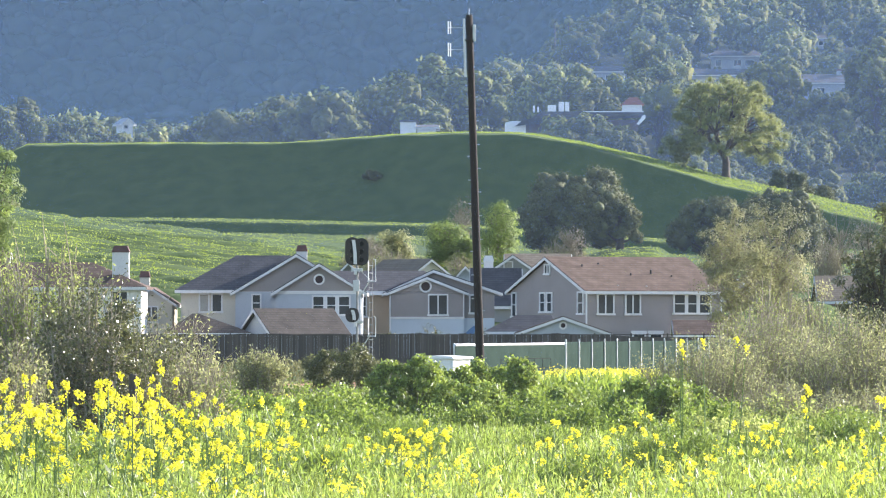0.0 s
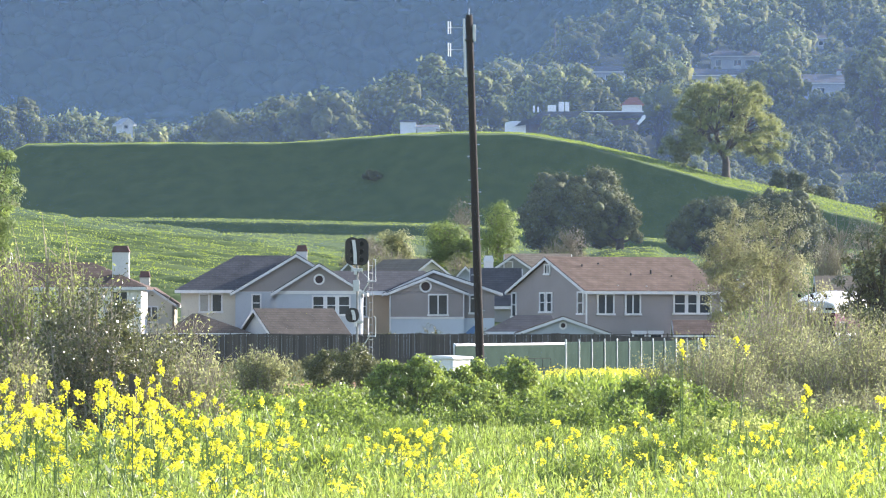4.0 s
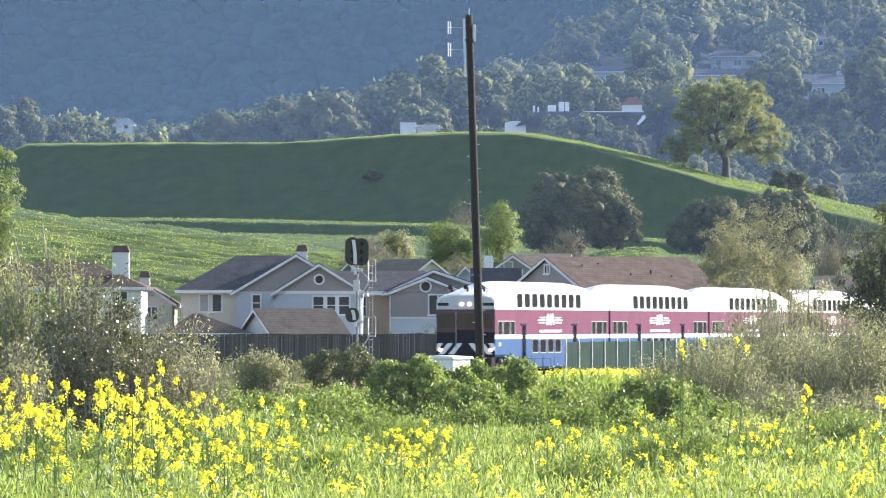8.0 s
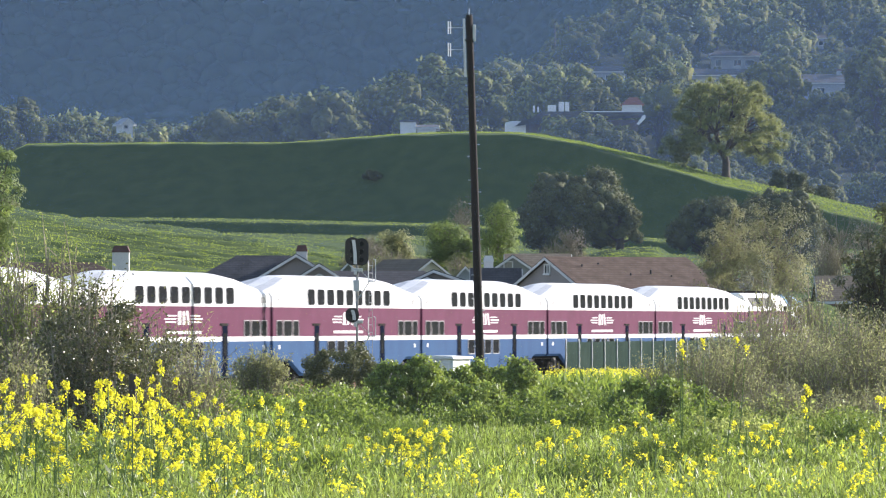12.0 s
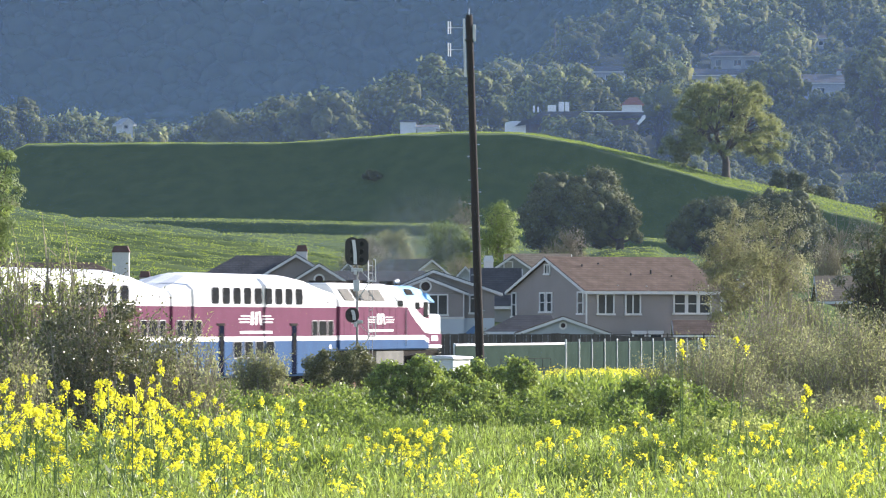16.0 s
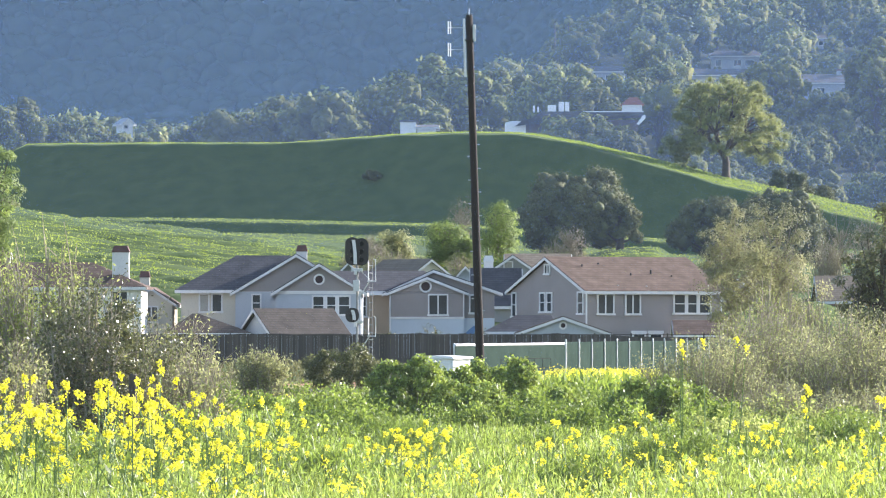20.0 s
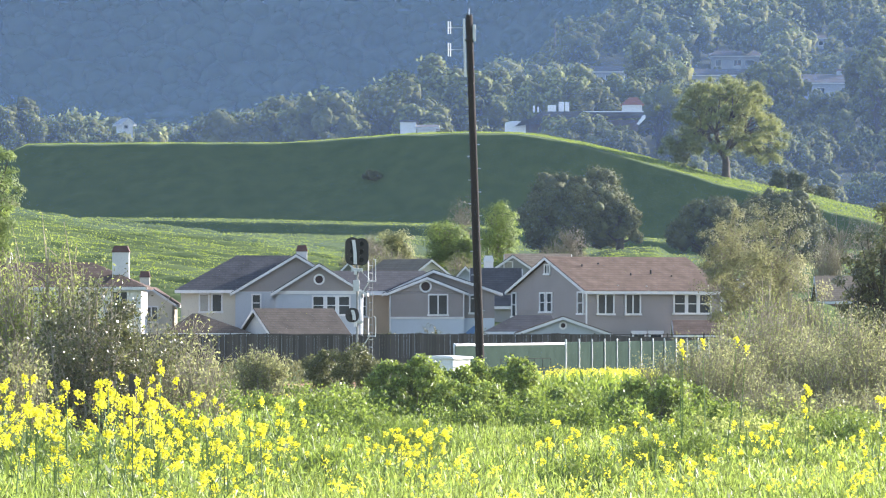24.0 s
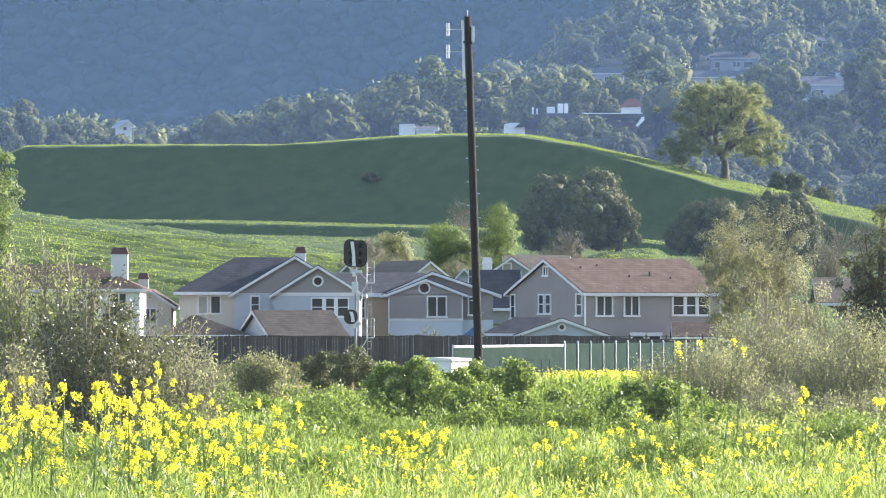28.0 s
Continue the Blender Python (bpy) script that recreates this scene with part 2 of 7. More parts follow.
def height(x, y):
    """Ground height, on arrays."""
    x, y = np.asarray(x, float), np.asarray(y, float)
    k = x / np.maximum(y, 60.0)               # bearing
    near = np.interp(y, [-400, 0, 50, 100, 150, 190, 230, 255, 262, 380, 410, 452], [1.2, 1.15, 1.1, 0.85, 0.5, 0.25, -0.1, -0.45, -0.5, -0.45, 0.0, 0.3])
    spur = np.interp(k, [-0.3, -0.0706, -0.0571, -0.0436, -0.0274, -0.0148, 0.01, 0.0235, 0.028, 0.034, 0.0385, 0.1], [20, 14.3, 13.0, 12.0, 10.9, 9.9, 9.2, 9.6, 10.3, 10.2, 8.4, 7.0])
    crest = np.interp(k, [-0.4, -0.075, -0.069, -0.0662, -0.0436, -0.0256, -0.0166, -0.0076, 0.0014, 0.0104, 0.0158, 0.024, 0.0357, 0.0451, 0.0555, 0.0672, 0.08, 0.2],
                      [12, 21.5, 22.4, 23.3, 23.6, 23.6, 24.0, 24.5, 24.75, 24.75, 24.5, 23.4, 21.4, 19.6, 18.1, 16.2, 13.8, 8])
    rim = np.interp(k, [-0.07, 0.012, 0.03, 0.06], [0.1, 0.14, 0.7, 1.5])
    shelf = np.interp(k, [-0.08, -0.0571, 0.0, 0.03, 0.08], [1.1, 0.7, 0.0, -1.5, -3.5])
    foot = np.interp(k, [0.0, 0.022, 0.045, 0.08], [690.0, 696.0, 702.0, 703.5])      # the face steepens to the right
    right = np.clip((k + 0.002) / 0.03, 0, 1)
    right = right * right * (3 - 2 * right)
    # the hill and the mountain stand askew, their faces turned from the sun
    u = np.where((y > 640) & (y < 1000), y + 0.45 * np.clip(x, -120, 120) * np.clip((y - 640) / 30, 0, 1) * np.clip((1000 - y) / 100, 0, 1), y)
    u = np.where(y > 2700, y + 0.6 * np.clip(x, -900, 900) * np.clip((y - 2700) / 200, 0, 1), u)
    far = y / 720.0
    crest = 2.65 + (crest - 2.65) * far
    shelf = shelf - 0.25 + 9.5 * (far - 680 / 720.0)
    out = near
    knots = [(452, near * 0 + 0.3), (480, 0.42 * spur), (560, 0.8 * spur), (620, spur), (628, spur - 0.2), (660, 11.9 + shelf), (672, 12.5 + shelf),
             (673.6, 13.6 + shelf), (684, 13.95 + shelf), (foot, 13.5 + shelf), (708, crest - rim), (726, crest), (760, crest - 2), (900, 10 + 0 * k),
             (1150, 28 + 6 * right), (1400, 36 + 8 * right), (1800, 44 + 30 * right), (2200, 50 + 68 * right), (2700, 80 + 45 * right),
             (3000, 100 + 55 * right), (3350, 300 + 20 * right), (4400, 345 + 0 * k), (4900, 350 + 0 * k)]
    for (ya, za), (yb, zb) in zip(knots, knots[1:]):
        s = np.clip((u - ya) / (yb - ya), 0, 1)
        out = np.where(u >= ya, za + (zb - za) * s, out)
    rough = 0.06 * np.sin(x * 1.3 + 0.7 * y) + 0.05 * np.sin(y * 0.9 - x * 0.6)
    big = np.sin(x * 0.11 + 1) * np.sin(y * 0.07)
    out = out + np.where(y > 460, rough * np.where(y > 640, 0.5, 1.5) + np.where(y > 640, 0.1, 0.25) * big * (y < 1000), rough * 0.5)
    # trodden ledges along the spur
    out = out + np.where((y > 478) & (y < 630), 0.34 * (0.5 + 0.5 * np.sin(x * 0.37 + y * 0.11 + 1.3 * np.sin(y * 0.3))) * np.sin(u * 1.35 + 1.4 * np.sin(x * 0.23) + 0.9 * np.sin(x * 0.61)), 0)
    out = out + np.where(y > 1100, 5 * np.sin(x * 0.013 + y * 0.004) + 4 * np.sin(y * 0.011 - x * 0.006), 0)
    cut = np.clip((np.abs(track_offset(x, y)) - 5.0) / 14.0, 0, 1)
    return -0.55 + (out + 0.55) * cut


def build_ground():
    xs = np.concatenate([np.linspace(-4200, -400, 20), np.linspace(-380, -125, 18), np.linspace(-120, 120, 201), np.linspace(125, 380, 18), np.linspace(400, 4200, 20)])
    ys = np.concatenate([np.linspace(-3000, -200, 15), np.linspace(-150, 20, 12), np.linspace(24, 470, 110), np.linspace(474, 640, 230), np.linspace(641, 770, 190),
                         np.linspace(780, 1100, 20), np.linspace(1120, 4950, 60)])
    gx, gy = np.meshgrid(xs, ys)
    gy = gy - 0.45 * np.clip(gx, -120, 120) * np.interp(gy, [600, 672, 760, 1000], [0, 1, 1, 0])      # rows follow the hill
    v = np.stack([gx, gy, height(gx, gy)], -1).reshape(-1, 3)
    nx, ny = len(xs), len(ys)
    i = (np.arange(ny - 1)[:, None] * nx + np.arange(nx - 1)[None]).reshape(-1)
    f = np.stack([i, i + 1, i + 1 + nx, i + nx], 1)
    me = bpy.data.meshes.new("ground")
    me.vertices.add(len(v))
    me.vertices.foreach_set("co", v.reshape(-1))
    me.loops.add(f.size)
    me.loops.foreach_set("vertex_index", f.reshape(-1).astype(np.int32))
    me.polygons.add(len(f))
    me.polygons.foreach_set("loop_start", np.arange(0, f.size, 4, dtype=np.int32))
    me.polygons.foreach_set("use_smooth", [True] * len(f))
    me.materials.append(SOIL)
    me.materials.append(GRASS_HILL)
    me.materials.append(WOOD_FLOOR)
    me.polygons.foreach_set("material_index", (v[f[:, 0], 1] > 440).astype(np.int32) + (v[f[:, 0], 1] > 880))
    me.update(calc_edges=True)
    tagged(new("ground", me), "grassy field rising to green hills and a wooded mountain", "ground", kind="structure")


build_ground()


# upright see-through sheets, added to stand in for haze in the air
def haze_sheet(y, half, z0, z1, colour, amount, label="upright translucent sheet imitating blue distance haze"):
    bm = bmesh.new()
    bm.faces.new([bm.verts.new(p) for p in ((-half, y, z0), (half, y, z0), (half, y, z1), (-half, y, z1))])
    tagged(part("veil_sheet", bm, haze_mat("sheet_haze_tint", colour, amount)), label, "haze", kind="structure")


haze_sheet(592, 90, 4, 34, (0.3, 0.48, 0.88), 0.02)
# added near sheet imitates lens veil, lifting every dark tone behind it
haze_sheet(33, 6, 0.8, 6, (0.62, 0.72, 0.8), 0.0105, "translucent sheet added near the camera to lift the dark tones")
haze_sheet(768, 150, 6, 48, (0.27, 0.45, 0.84), 0.056)
haze_sheet(1480, 260, 20, 110, (0.22, 0.42, 0.76), 0.028)
haze_sheet(2680, 900, 60, 240, (0.19, 0.47, 0.74), 0.026)


def on_ground(x, y, dz=0.0):
    return Vector((x, y, float(height(x, y)) + dz))

# ---- railway ----
WHITE_PAINT = mat("white_car_paint", (0.7, 0.7, 0.69), (0.78, 0.78, 0.77), 0.8, 0.45, 0.02, 25, spec=0.25)
MAROON = mat("maroon_car_paint", (0.078, 0.01, 0.039), (0.1, 0.016, 0.052), 0.7, 0.6, 0.02, 25, spec=0.1)
BLUE = mat("blue_car_paint", (0.009, 0.047, 0.132), (0.014, 0.062, 0.158), 0.7, 0.6, 0.03, 25, spec=0.1)
NAVY = mat("near_black_navy", (0.004, 0.006, 0.015), (0.007, 0.01, 0.022), 1, 0.8, 0.02, 25, spec=0.0)
ROOF_GREY = mat("car_roof_grey", (0.45, 0.46, 0.47), (0.55, 0.56, 0.57), 1, 0.5, 0.05, 20)
GRILLE = mat("grey_grille_paint", (0.11, 0.105, 0.095), (0.15, 0.145, 0.13), 3, 0.8, 0.3, 60, spec=0.1)
TANK_GREY = mat("dusty_grey_tank_paint", (0.1, 0.1, 0.092), (0.15, 0.148, 0.135), 1.2, 0.8, 0.1, 20, spec=0.15)
UNDER = mat("dusty_black_steel", (0.016, 0.015, 0.014), (0.036, 0.032, 0.028), 2, 0.95, 0.3, 25, spec=0.03)
LIGHT_BLUE = mat("light_blue_paint", (0.2, 0.42, 0.72), (0.26, 0.5, 0.78), 1, 0.35, 0.02, 20, coat=0.3)
RUST = mat("rusty_steel", (0.12, 0.06, 0.035), (0.19, 0.1, 0.06), 3, 0.85, 0.3, 40)
DARK_GLASS = mat("tinted_window_glass", (0.012, 0.013, 0.015), (0.02, 0.021, 0.023), 2, 0.1, 0, 20, spec=0.012)
# brown of the lit cab interior is put into the pane colour
CAB_GLASS = mat("windscreen_interior_brown", (0.035, 0.026, 0.02), (0.075, 0.055, 0.04), 0.7, 0.15, 0, 20, spec=0.1)
FRAME_GREY = mat("brushed_window_frame", (0.27, 0.27, 0.27), (0.36, 0.36, 0.36), 2, 0.5, 0.05, 30, metal=0.4)
BLACK = mat("black_enamel", (0.008, 0.008, 0.008), (0.016, 0.015, 0.015), 3, 0.4, 0.05, 30)
BALLAST = mat("ballast_stone", (0.06, 0.055, 0.05), (0.15, 0.14, 0.125), 6, 0.95, 0.8, 14)
TIE = mat("weathered_sleeper", (0.07, 0.055, 0.045), (0.13, 0.11, 0.09), 3, 0.95, 0.4, 20)
LAMP_WARM = glow("headlight_glow", (1.0, 0.8, 0.74), 1.2)
LAMP_RED = glow("marker_light_glow", (1.0, 0.62, 0.58), 1.0)

SMOKE = haze_mat("exhaust_smoke", (0.42, 0.4, 0.37), 0.2)
tree = SMOKE.node_tree
geo, gap = tree.nodes.new("ShaderNodeTexCoord"), tree.nodes.new("ShaderNodeMapping")
gap.inputs["Location"].default_value, gap.inputs["Scale"].default_value = (-1, 0, -1), (2, 0, 2)
ball, wisp, mul = tree.nodes.new("ShaderNodeTexGradient"), tree.nodes.new("ShaderNodeTexNoise"), tree.nodes.new("ShaderNodeMath")
ball.gradient_type, wisp.inputs["Scale"].default_value, mul.operation = "SPHERICAL", 0.7, "MULTIPLY"
soft_edge = tree.nodes.new("ShaderNodeMath")
soft_edge.operation, soft_edge.inputs[1].default_value = "MULTIPLY", 0.8
tree.links.new(geo.outputs["Generated"], gap.inputs[0])
tree.links.new(gap.outputs[0], ball.inputs[0])
tree.links.new(geo.outputs["Object"], wisp.inputs["Vector"])
tree.links.new(ball.outputs[1], mul.inputs[0])
tree.links.new(wisp.outputs[0], mul.inputs[1])
tree.links.new(mul.outputs[0], soft_edge.inputs[0])
tree.links.new(soft_edge.outputs[0], [q for q in tree.nodes if q.type == "MIX_SHADER"][0].inputs[0])

CAR = 25.9                                    # over couplers
SPEED = CAR / 1.11676                         # metres a second
HEADING = -104.22                             # local x of a car points this way


def place_along(s, off=0.0, z=0.0):
    """Point s metres beyond the mark on the centre line."""
    p = TRACK + ALONG * s + SIDE * off
    return Vector((p.x, p.y, z))


def lofted(stations, levels, cap=None):
    """Car shell. stations: (x, {level: z}); levels: half widths; returns bmesh with strip index as material index."""
    bm = bmesh.new()
    rings = []
    for x, prof in stations:
        left = [bm.verts.new((x, w, z)) for w, z in prof]
        right = [bm.verts.new((x, -w, z)) for w, z in prof]
        rings.append((left, right))
    n = len(rings[0][0])
    for (la, ra), (lb, rb) in zip(rings, rings[1:]):
        for i in range(n - 1):
            for a, b in ((la, lb), (ra, rb)):
                f = bm.faces.new((a[i], b[i], b[i + 1], a[i + 1]))
                # cap slot: grey on the top of the roof ends imitates their shade
                f.material_index = levels[i] if cap is None or i < 7 or abs(la[0].co.x) < 7.9 else cap
        for i, mi in ((0, levels[-1]), (n - 1, levels[n - 2])):
            f = bm.faces.new((la[i], lb[i], rb[i], ra[i]))
            f.material_index = mi
    for left, right in (rings[0], rings[-1]):
        for i in range(n - 1):
            f = bm.faces.new((left[i], left[i + 1], right[i + 1], right[i]))
            f.material_index = levels[i]
    bmesh.ops.recalc_face_normals(bm, faces=bm.faces[:])
    return bm


def rounded(w, h, r=0.12, n=4):
    pts = []
    for cx, cy, a0 in ((w / 2 - r, h / 2 - r, 0), (-w / 2 + r, h / 2 - r, 90), (-w / 2 + r, -h / 2 + r, 180), (w / 2 - r, -h / 2 + r, 270)):
        for k in range(n + 1):
            a = radians(a0 + 90 * k / n)
            pts.append((cx + r * math.cos(a), cy + r * math.sin(a)))
    return pts


def pane_mesh(name, w, h, material, depth=0.02, r=0.12):
    """Upright rounded plate in the x-z plane, facing +y."""
    bm = bmesh.new()
    prism(bm, [(x, 0, z) for x, z in rounded(w, h, r)], (0, depth, 0))
    return bm_mesh(name, bm, material)


def ring_mesh(name, w, h, material, rim=0.05, depth=0.035, r=0.13):
    bm = bmesh.new()
    o, i = rounded(w + 2 * rim, h + 2 * rim, r), rounded(w, h, r * 0.8)
    n = len(o)
    rows = [[bm.verts.new((x, y, z)) for x, z in ring] for ring, y in ((o, 0), (o, depth), (i, depth), (i, 0))]
    for a, b in zip(rows, rows[1:]):
        for k in range(n):
            bm.faces.new((a[k], a[(k + 1) % n], b[(k + 1) % n], b[k]))
    return bm_mesh(name, bm, material)


def wheel_mesh():
    bm = bmesh.new()
    prof = [(0.08, -0.07), (0.36, -0.05), (0.42, -0.07), (0.45, -0.07), (0.455, -0.04), (0.42, 0.0), (0.415, 0.07), (0.36, 0.05), (0.08, 0.07)]
    n = 20
    rows = [[bm.verts.new((r * math.cos(2 * math.pi * k / n), y, r * math.sin(2 * math.pi * k / n))) for k in range(n)] for r, y in prof]
    for a, b in zip(rows, rows[1:] + rows[:1]):
        for k in range(n):
            bm.faces.new((a[k], a[(k + 1) % n], b[(k + 1) % n], b[k]))
    return bm_mesh("wheel", bm, UNDER, True)


WHEEL = wheel_mesh()


def truck(parent, x, base=2.6, label="dusty black wheel truck"):
    bm = bmesh.new()
    for y in (-1.05, 1.05):
        prism(bm, [(x - base * 0.72, y - 0.07, 0.5), (x - base * 0.6, y - 0.07, 0.3), (x - 0.4, y - 0.07, 0.28), (x + 0.4, y - 0.07, 0.28), (x + base * 0.6, y - 0.07, 0.3),
                   (x + base * 0.72, y - 0.07, 0.5), (x + base * 0.55, y - 0.07, 0.78), (x + 0.5, y - 0.07, 0.72), (x - 0.5, y - 0.07, 0.72), (x - base * 0.55, y - 0.07, 0.78)], (0, 0.14, 0))
        for sx in (-1, 1):
            box(bm, x + sx * base / 2 - 0.2, x + sx * base / 2 + 0.2, y - 0.13, y + 0.13, 0.25, 0.66)
            tube(bm, [(x + sx * 0.28, y, 0.35), (x + sx * 0.28, y, 0.85)], 0.11, 8)
    box(bm, x - 0.35, x + 0.35, -1.1, 1.1, 0.55, 0.95)
    t = part("truck", bm, UNDER, parent, label)
    for y in (-1.19, 1.19):
        for sx in (-1, 1):
            part("journal_box", tube(bmesh.new(), [(x + sx * base / 2, y - 0.06, 0.455), (x + sx * base / 2, y + 0.06, 0.455)], 0.13, 10), GRILLE, t, "dusty grey journal box")
            part("spring", tube(bmesh.new(), [(x + sx * 0.42, y * 0.97, 0.38), (x + sx * 0.42, y * 0.97, 0.82)], 0.09, 8), GRILLE, t)
            part("brake_cylinder", tube(bmesh.new(), [(x + sx * 0.95, y, 0.84), (x + sx * 0.6, y, 0.9)], 0.1, 8), GRILLE, t)
        part("sand_pipe", tube(bmesh.new(), [(x - base * 0.62, y, 0.95), (x - base * 0.68, y, 0.55), (x - base * 0.72, y, 0.2)], 0.025, 5), FRAME_GREY, t)
    for sx in (-1, 1):
        for y in (-0.77, 0.77):
            share("wheel", WHEEL, t, pose(x + sx * base / 2, y, 0.455))
    return t


UP_PANE = pane_mesh("upper_window", 1.22, 0.69, DARK_GLASS, r=0.2)
UP_RING = ring_mesh("frame", 1.22, 0.69, ROOF_GREY, 0.035, 0.03, r=0.22)
MID_PANE = pane_mesh("middle_window", 0.86, 0.64, DARK_GLASS)
MID_RING = ring_mesh("frame", 0.86, 0.64, FRAME_GREY, 0.04)
WIDE_PANE = pane_mesh("middle_window", 1.3, 0.64, DARK_GLASS)
WIDE_RING = ring_mesh("frame", 1.3, 0.64, FRAME_GREY, 0.04)
LOW_PANE = pane_mesh("lower_window", 1.26, 0.66, DARK_GLASS, r=0.15)
LOW_RING = ring_mesh("frame", 1.26, 0.66, FRAME_GREY, 0.04, r=0.16)


def emblem(parent, x, z, y, scale=1.0):
    """White winged emblem as plain shapes, with a bar below."""
    bm = bmesh.new()
    s = scale
    for k, (a, b) in enumerate(((-2.3, -1.02), (-2.7, -1.06), (-2.55, -1.1))):
        for sg in (-1, 1):
            x0, x1 = sorted((sg * a * s, sg * b * s))
            box(bm, x + x0, x + x1, y, y + 0.012, z + (0.07 - 0.13 * k) * s, z + (0.13 - 0.13 * k) * s)
    for ring in (((-0.88, -0.28), (-0.62, -0.28), (-0.34, 0.3), (-0.6, 0.3)), ((-0.2, -0.2), (-0.08, -0.28), (0.12, -0.28), (0.16, 0.22), (0.02, 0.3), (-0.16, 0.24)), ((0.42, -0.28), (0.84, -0.28), (0.78, 0.26), (0.4, 0.3))):
        prism(bm, [(x + a * s, y, z + c * s) for a, c in ring], (0, 0.014, 0))
    part("emblem", bm, WHITE_PAINT, parent, "plain white winged emblem")
    bm = boxm(x - 2.5 * s, x + 2.45 * s, y, y + 0.012, z - 0.65 * s, z - 0.53 * s)
    part("lettering_bar", bm, WHITE_PAINT, parent, "thin white bar")


def coach(name, label, cab=False):
    h = 25.45 / 2
    ob = thing(name, pose(0, 0, 0), label, "train car", "commuter train")

    def prof(zb, zt, taper):
        return [(1.38, zb), (1.49, zb + 0.12), (1.49, 1.96), (1.49, 2.16), (1.49, 3.42), (1.49 - 0.02 * taper, 3.42 + (zt - 3.42) * 0.64), (1.49 - 0.24 * taper, 3.42 + (zt - 3.42) * 0.85),
                (1.49 - 0.85 * taper, 3.42 + (zt - 3.42) * 0.96), (0.3, zt)]
    st = []
    for x, zb, zt, tp in ((-h, 1.06, 4.12, 0.55), (-h + 0.15, 1.06, 4.17, 0.6), (-h + 2.6, 1.06, 4.45, 0.8), (-h + 4.6, 0.42, 4.76, 1), (-h + 5.4, 0.42, 4.83, 1), (-h + 6.2, 0.42, 4.85, 1),
                          (h - 6.2, 0.42, 4.85, 1), (h - 5.4, 0.42, 4.83, 1), (h - 4.6, 0.42, 4.76, 1), (h - 2.6, 1.06, 4.45, 0.8), (h - 0.15, 1.06, 4.17, 0.6), (h, 1.06, 4.12, 0.55)):
        st.append((x, prof(zb, zt, tp)))
    levels = [2, 2, 0, 1, 0, 0, 0, 0, 3]
    # last slot greys the sloping roof ends, shade put into the paint
    part("body", bm_mesh("body", lofted(st, levels, 4), [WHITE_PAINT, MAROON, BLUE, UNDER, ROOF_GREY]), None, ob)
    sh = 1.0 if cab else 0.0
    mid = 0.2 if not cab else -0.2
    for sg in (1, -1):
        turn = 0 if sg == 1 else 180
        for k in range(9):
            x = (k - 4) * 1.63 + sh
            w = share("upper_window", UP_PANE, ob, pose(x, sg * 1.474, 3.88, 1.3, 0, turn))
            share("frame", UP_RING, w, pose(0, -0.004, 0))
        for e in (-1, 1):
            for k in range(3):
                x = e * (h - 1.0 - 1.32 * k)
                w = share("middle_window", WIDE_PANE if k == 1 else MID_PANE, ob, pose(x, sg * 1.488, 2.5, 0, 0, turn))
                share("frame", WIDE_RING if k == 1 else MID_RING, w, pose(0, -0.004, 0))
            xd = -e * 0.0 + (5.6 if e == 1 else -5.75) + sh
            # shade of the door recess is put into the door's near-black colour
            d = part("door", boxm(xd - 0.42, xd + 0.42, sg * 1.483 - 0.02, sg * 1.483 + 0.02, 0.5, 2.62, bevel=0.015), NAVY, ob, "sliding door coloured near black for its shaded recess")
            part("door_window", boxm(xd - 0.2, xd + 0.2, sg * 1.49 - 0.02, sg * 1.49 + 0.02, 1.35, 2.3), DARK_GLASS, d)
            part("door_hood", boxm(xd - 0.45, xd + 0.75, sg * 1.5 - 0.03, sg * 1.5 + 0.03, 2.62, 2.72), UNDER, ob)
        for k in range(4):
            x = 3.2 - 1.68 * k + sh
            w = share("lower_window", LOW_PANE, ob, pose(x, sg * 1.488, 1.6, 0, 0, turn))
            share("frame", LOW_RING, w, pose(0, -0.004, 0))
        for k in range(7):
            x = -7.6 + 2.5 * k
            part("skirt_panel", boxm(x, x + 0.05, sg * 1.492 - 0.006, sg * 1.492 + 0.006, 0.56, 1.1), NAVY, ob)
        emblem(ob, 0.3 + sh * 0.5, 2.93, 1.485 if sg == 1 else -1.497)
        for e in (-1, 1):
            x = e * (h - 1.0)
            bm = prism(bmesh.new(), [(x - 0.5, sg * 1.472, 3.6), (x + 0.5, sg * 1.472, 3.6), (x + 0.42 - 0.35 * (e > 0), sg * 1.468, 3.84), (x - 0.42 + 0.35 * (e < 0), sg * 1.468, 3.84)], (0, sg * 0.045, 0))
            part("end_window", bm, FRAME_GREY, ob)
            part("marker_plate", boxm(x - 0.12, x + 0.12, sg * 1.497 - 0.006, sg * 1.497 + 0.006, 1.6, 1.78), WHITE_PAINT, ob)
    for e in (-1, 1):
        truck(ob, e * (h - 3.1))
        if not (cab and e == 1):
            bm = bmesh.new()
            box(bm, e * h - 0.02 if e > 0 else -h - 0.22, h + 0.22 if e > 0 else -h + 0.02, -0.55, 0.55, 1.15, 3.35, 0.05)
            part("gangway", bm, UNDER, ob, "black rubber gangway")
        bm = tube(bmesh.new(), [(e * (h - 0.6), 0, 0.85), (e * (h + 0.22), 0, 0.85)], 0.11, 8)
        part("coupler", bm, UNDER, ob)
    part("underframe_box", boxm(-6.5, 6.5, -1.2, 1.2, 0.3, 0.5, bevel=0.04), UNDER, ob)
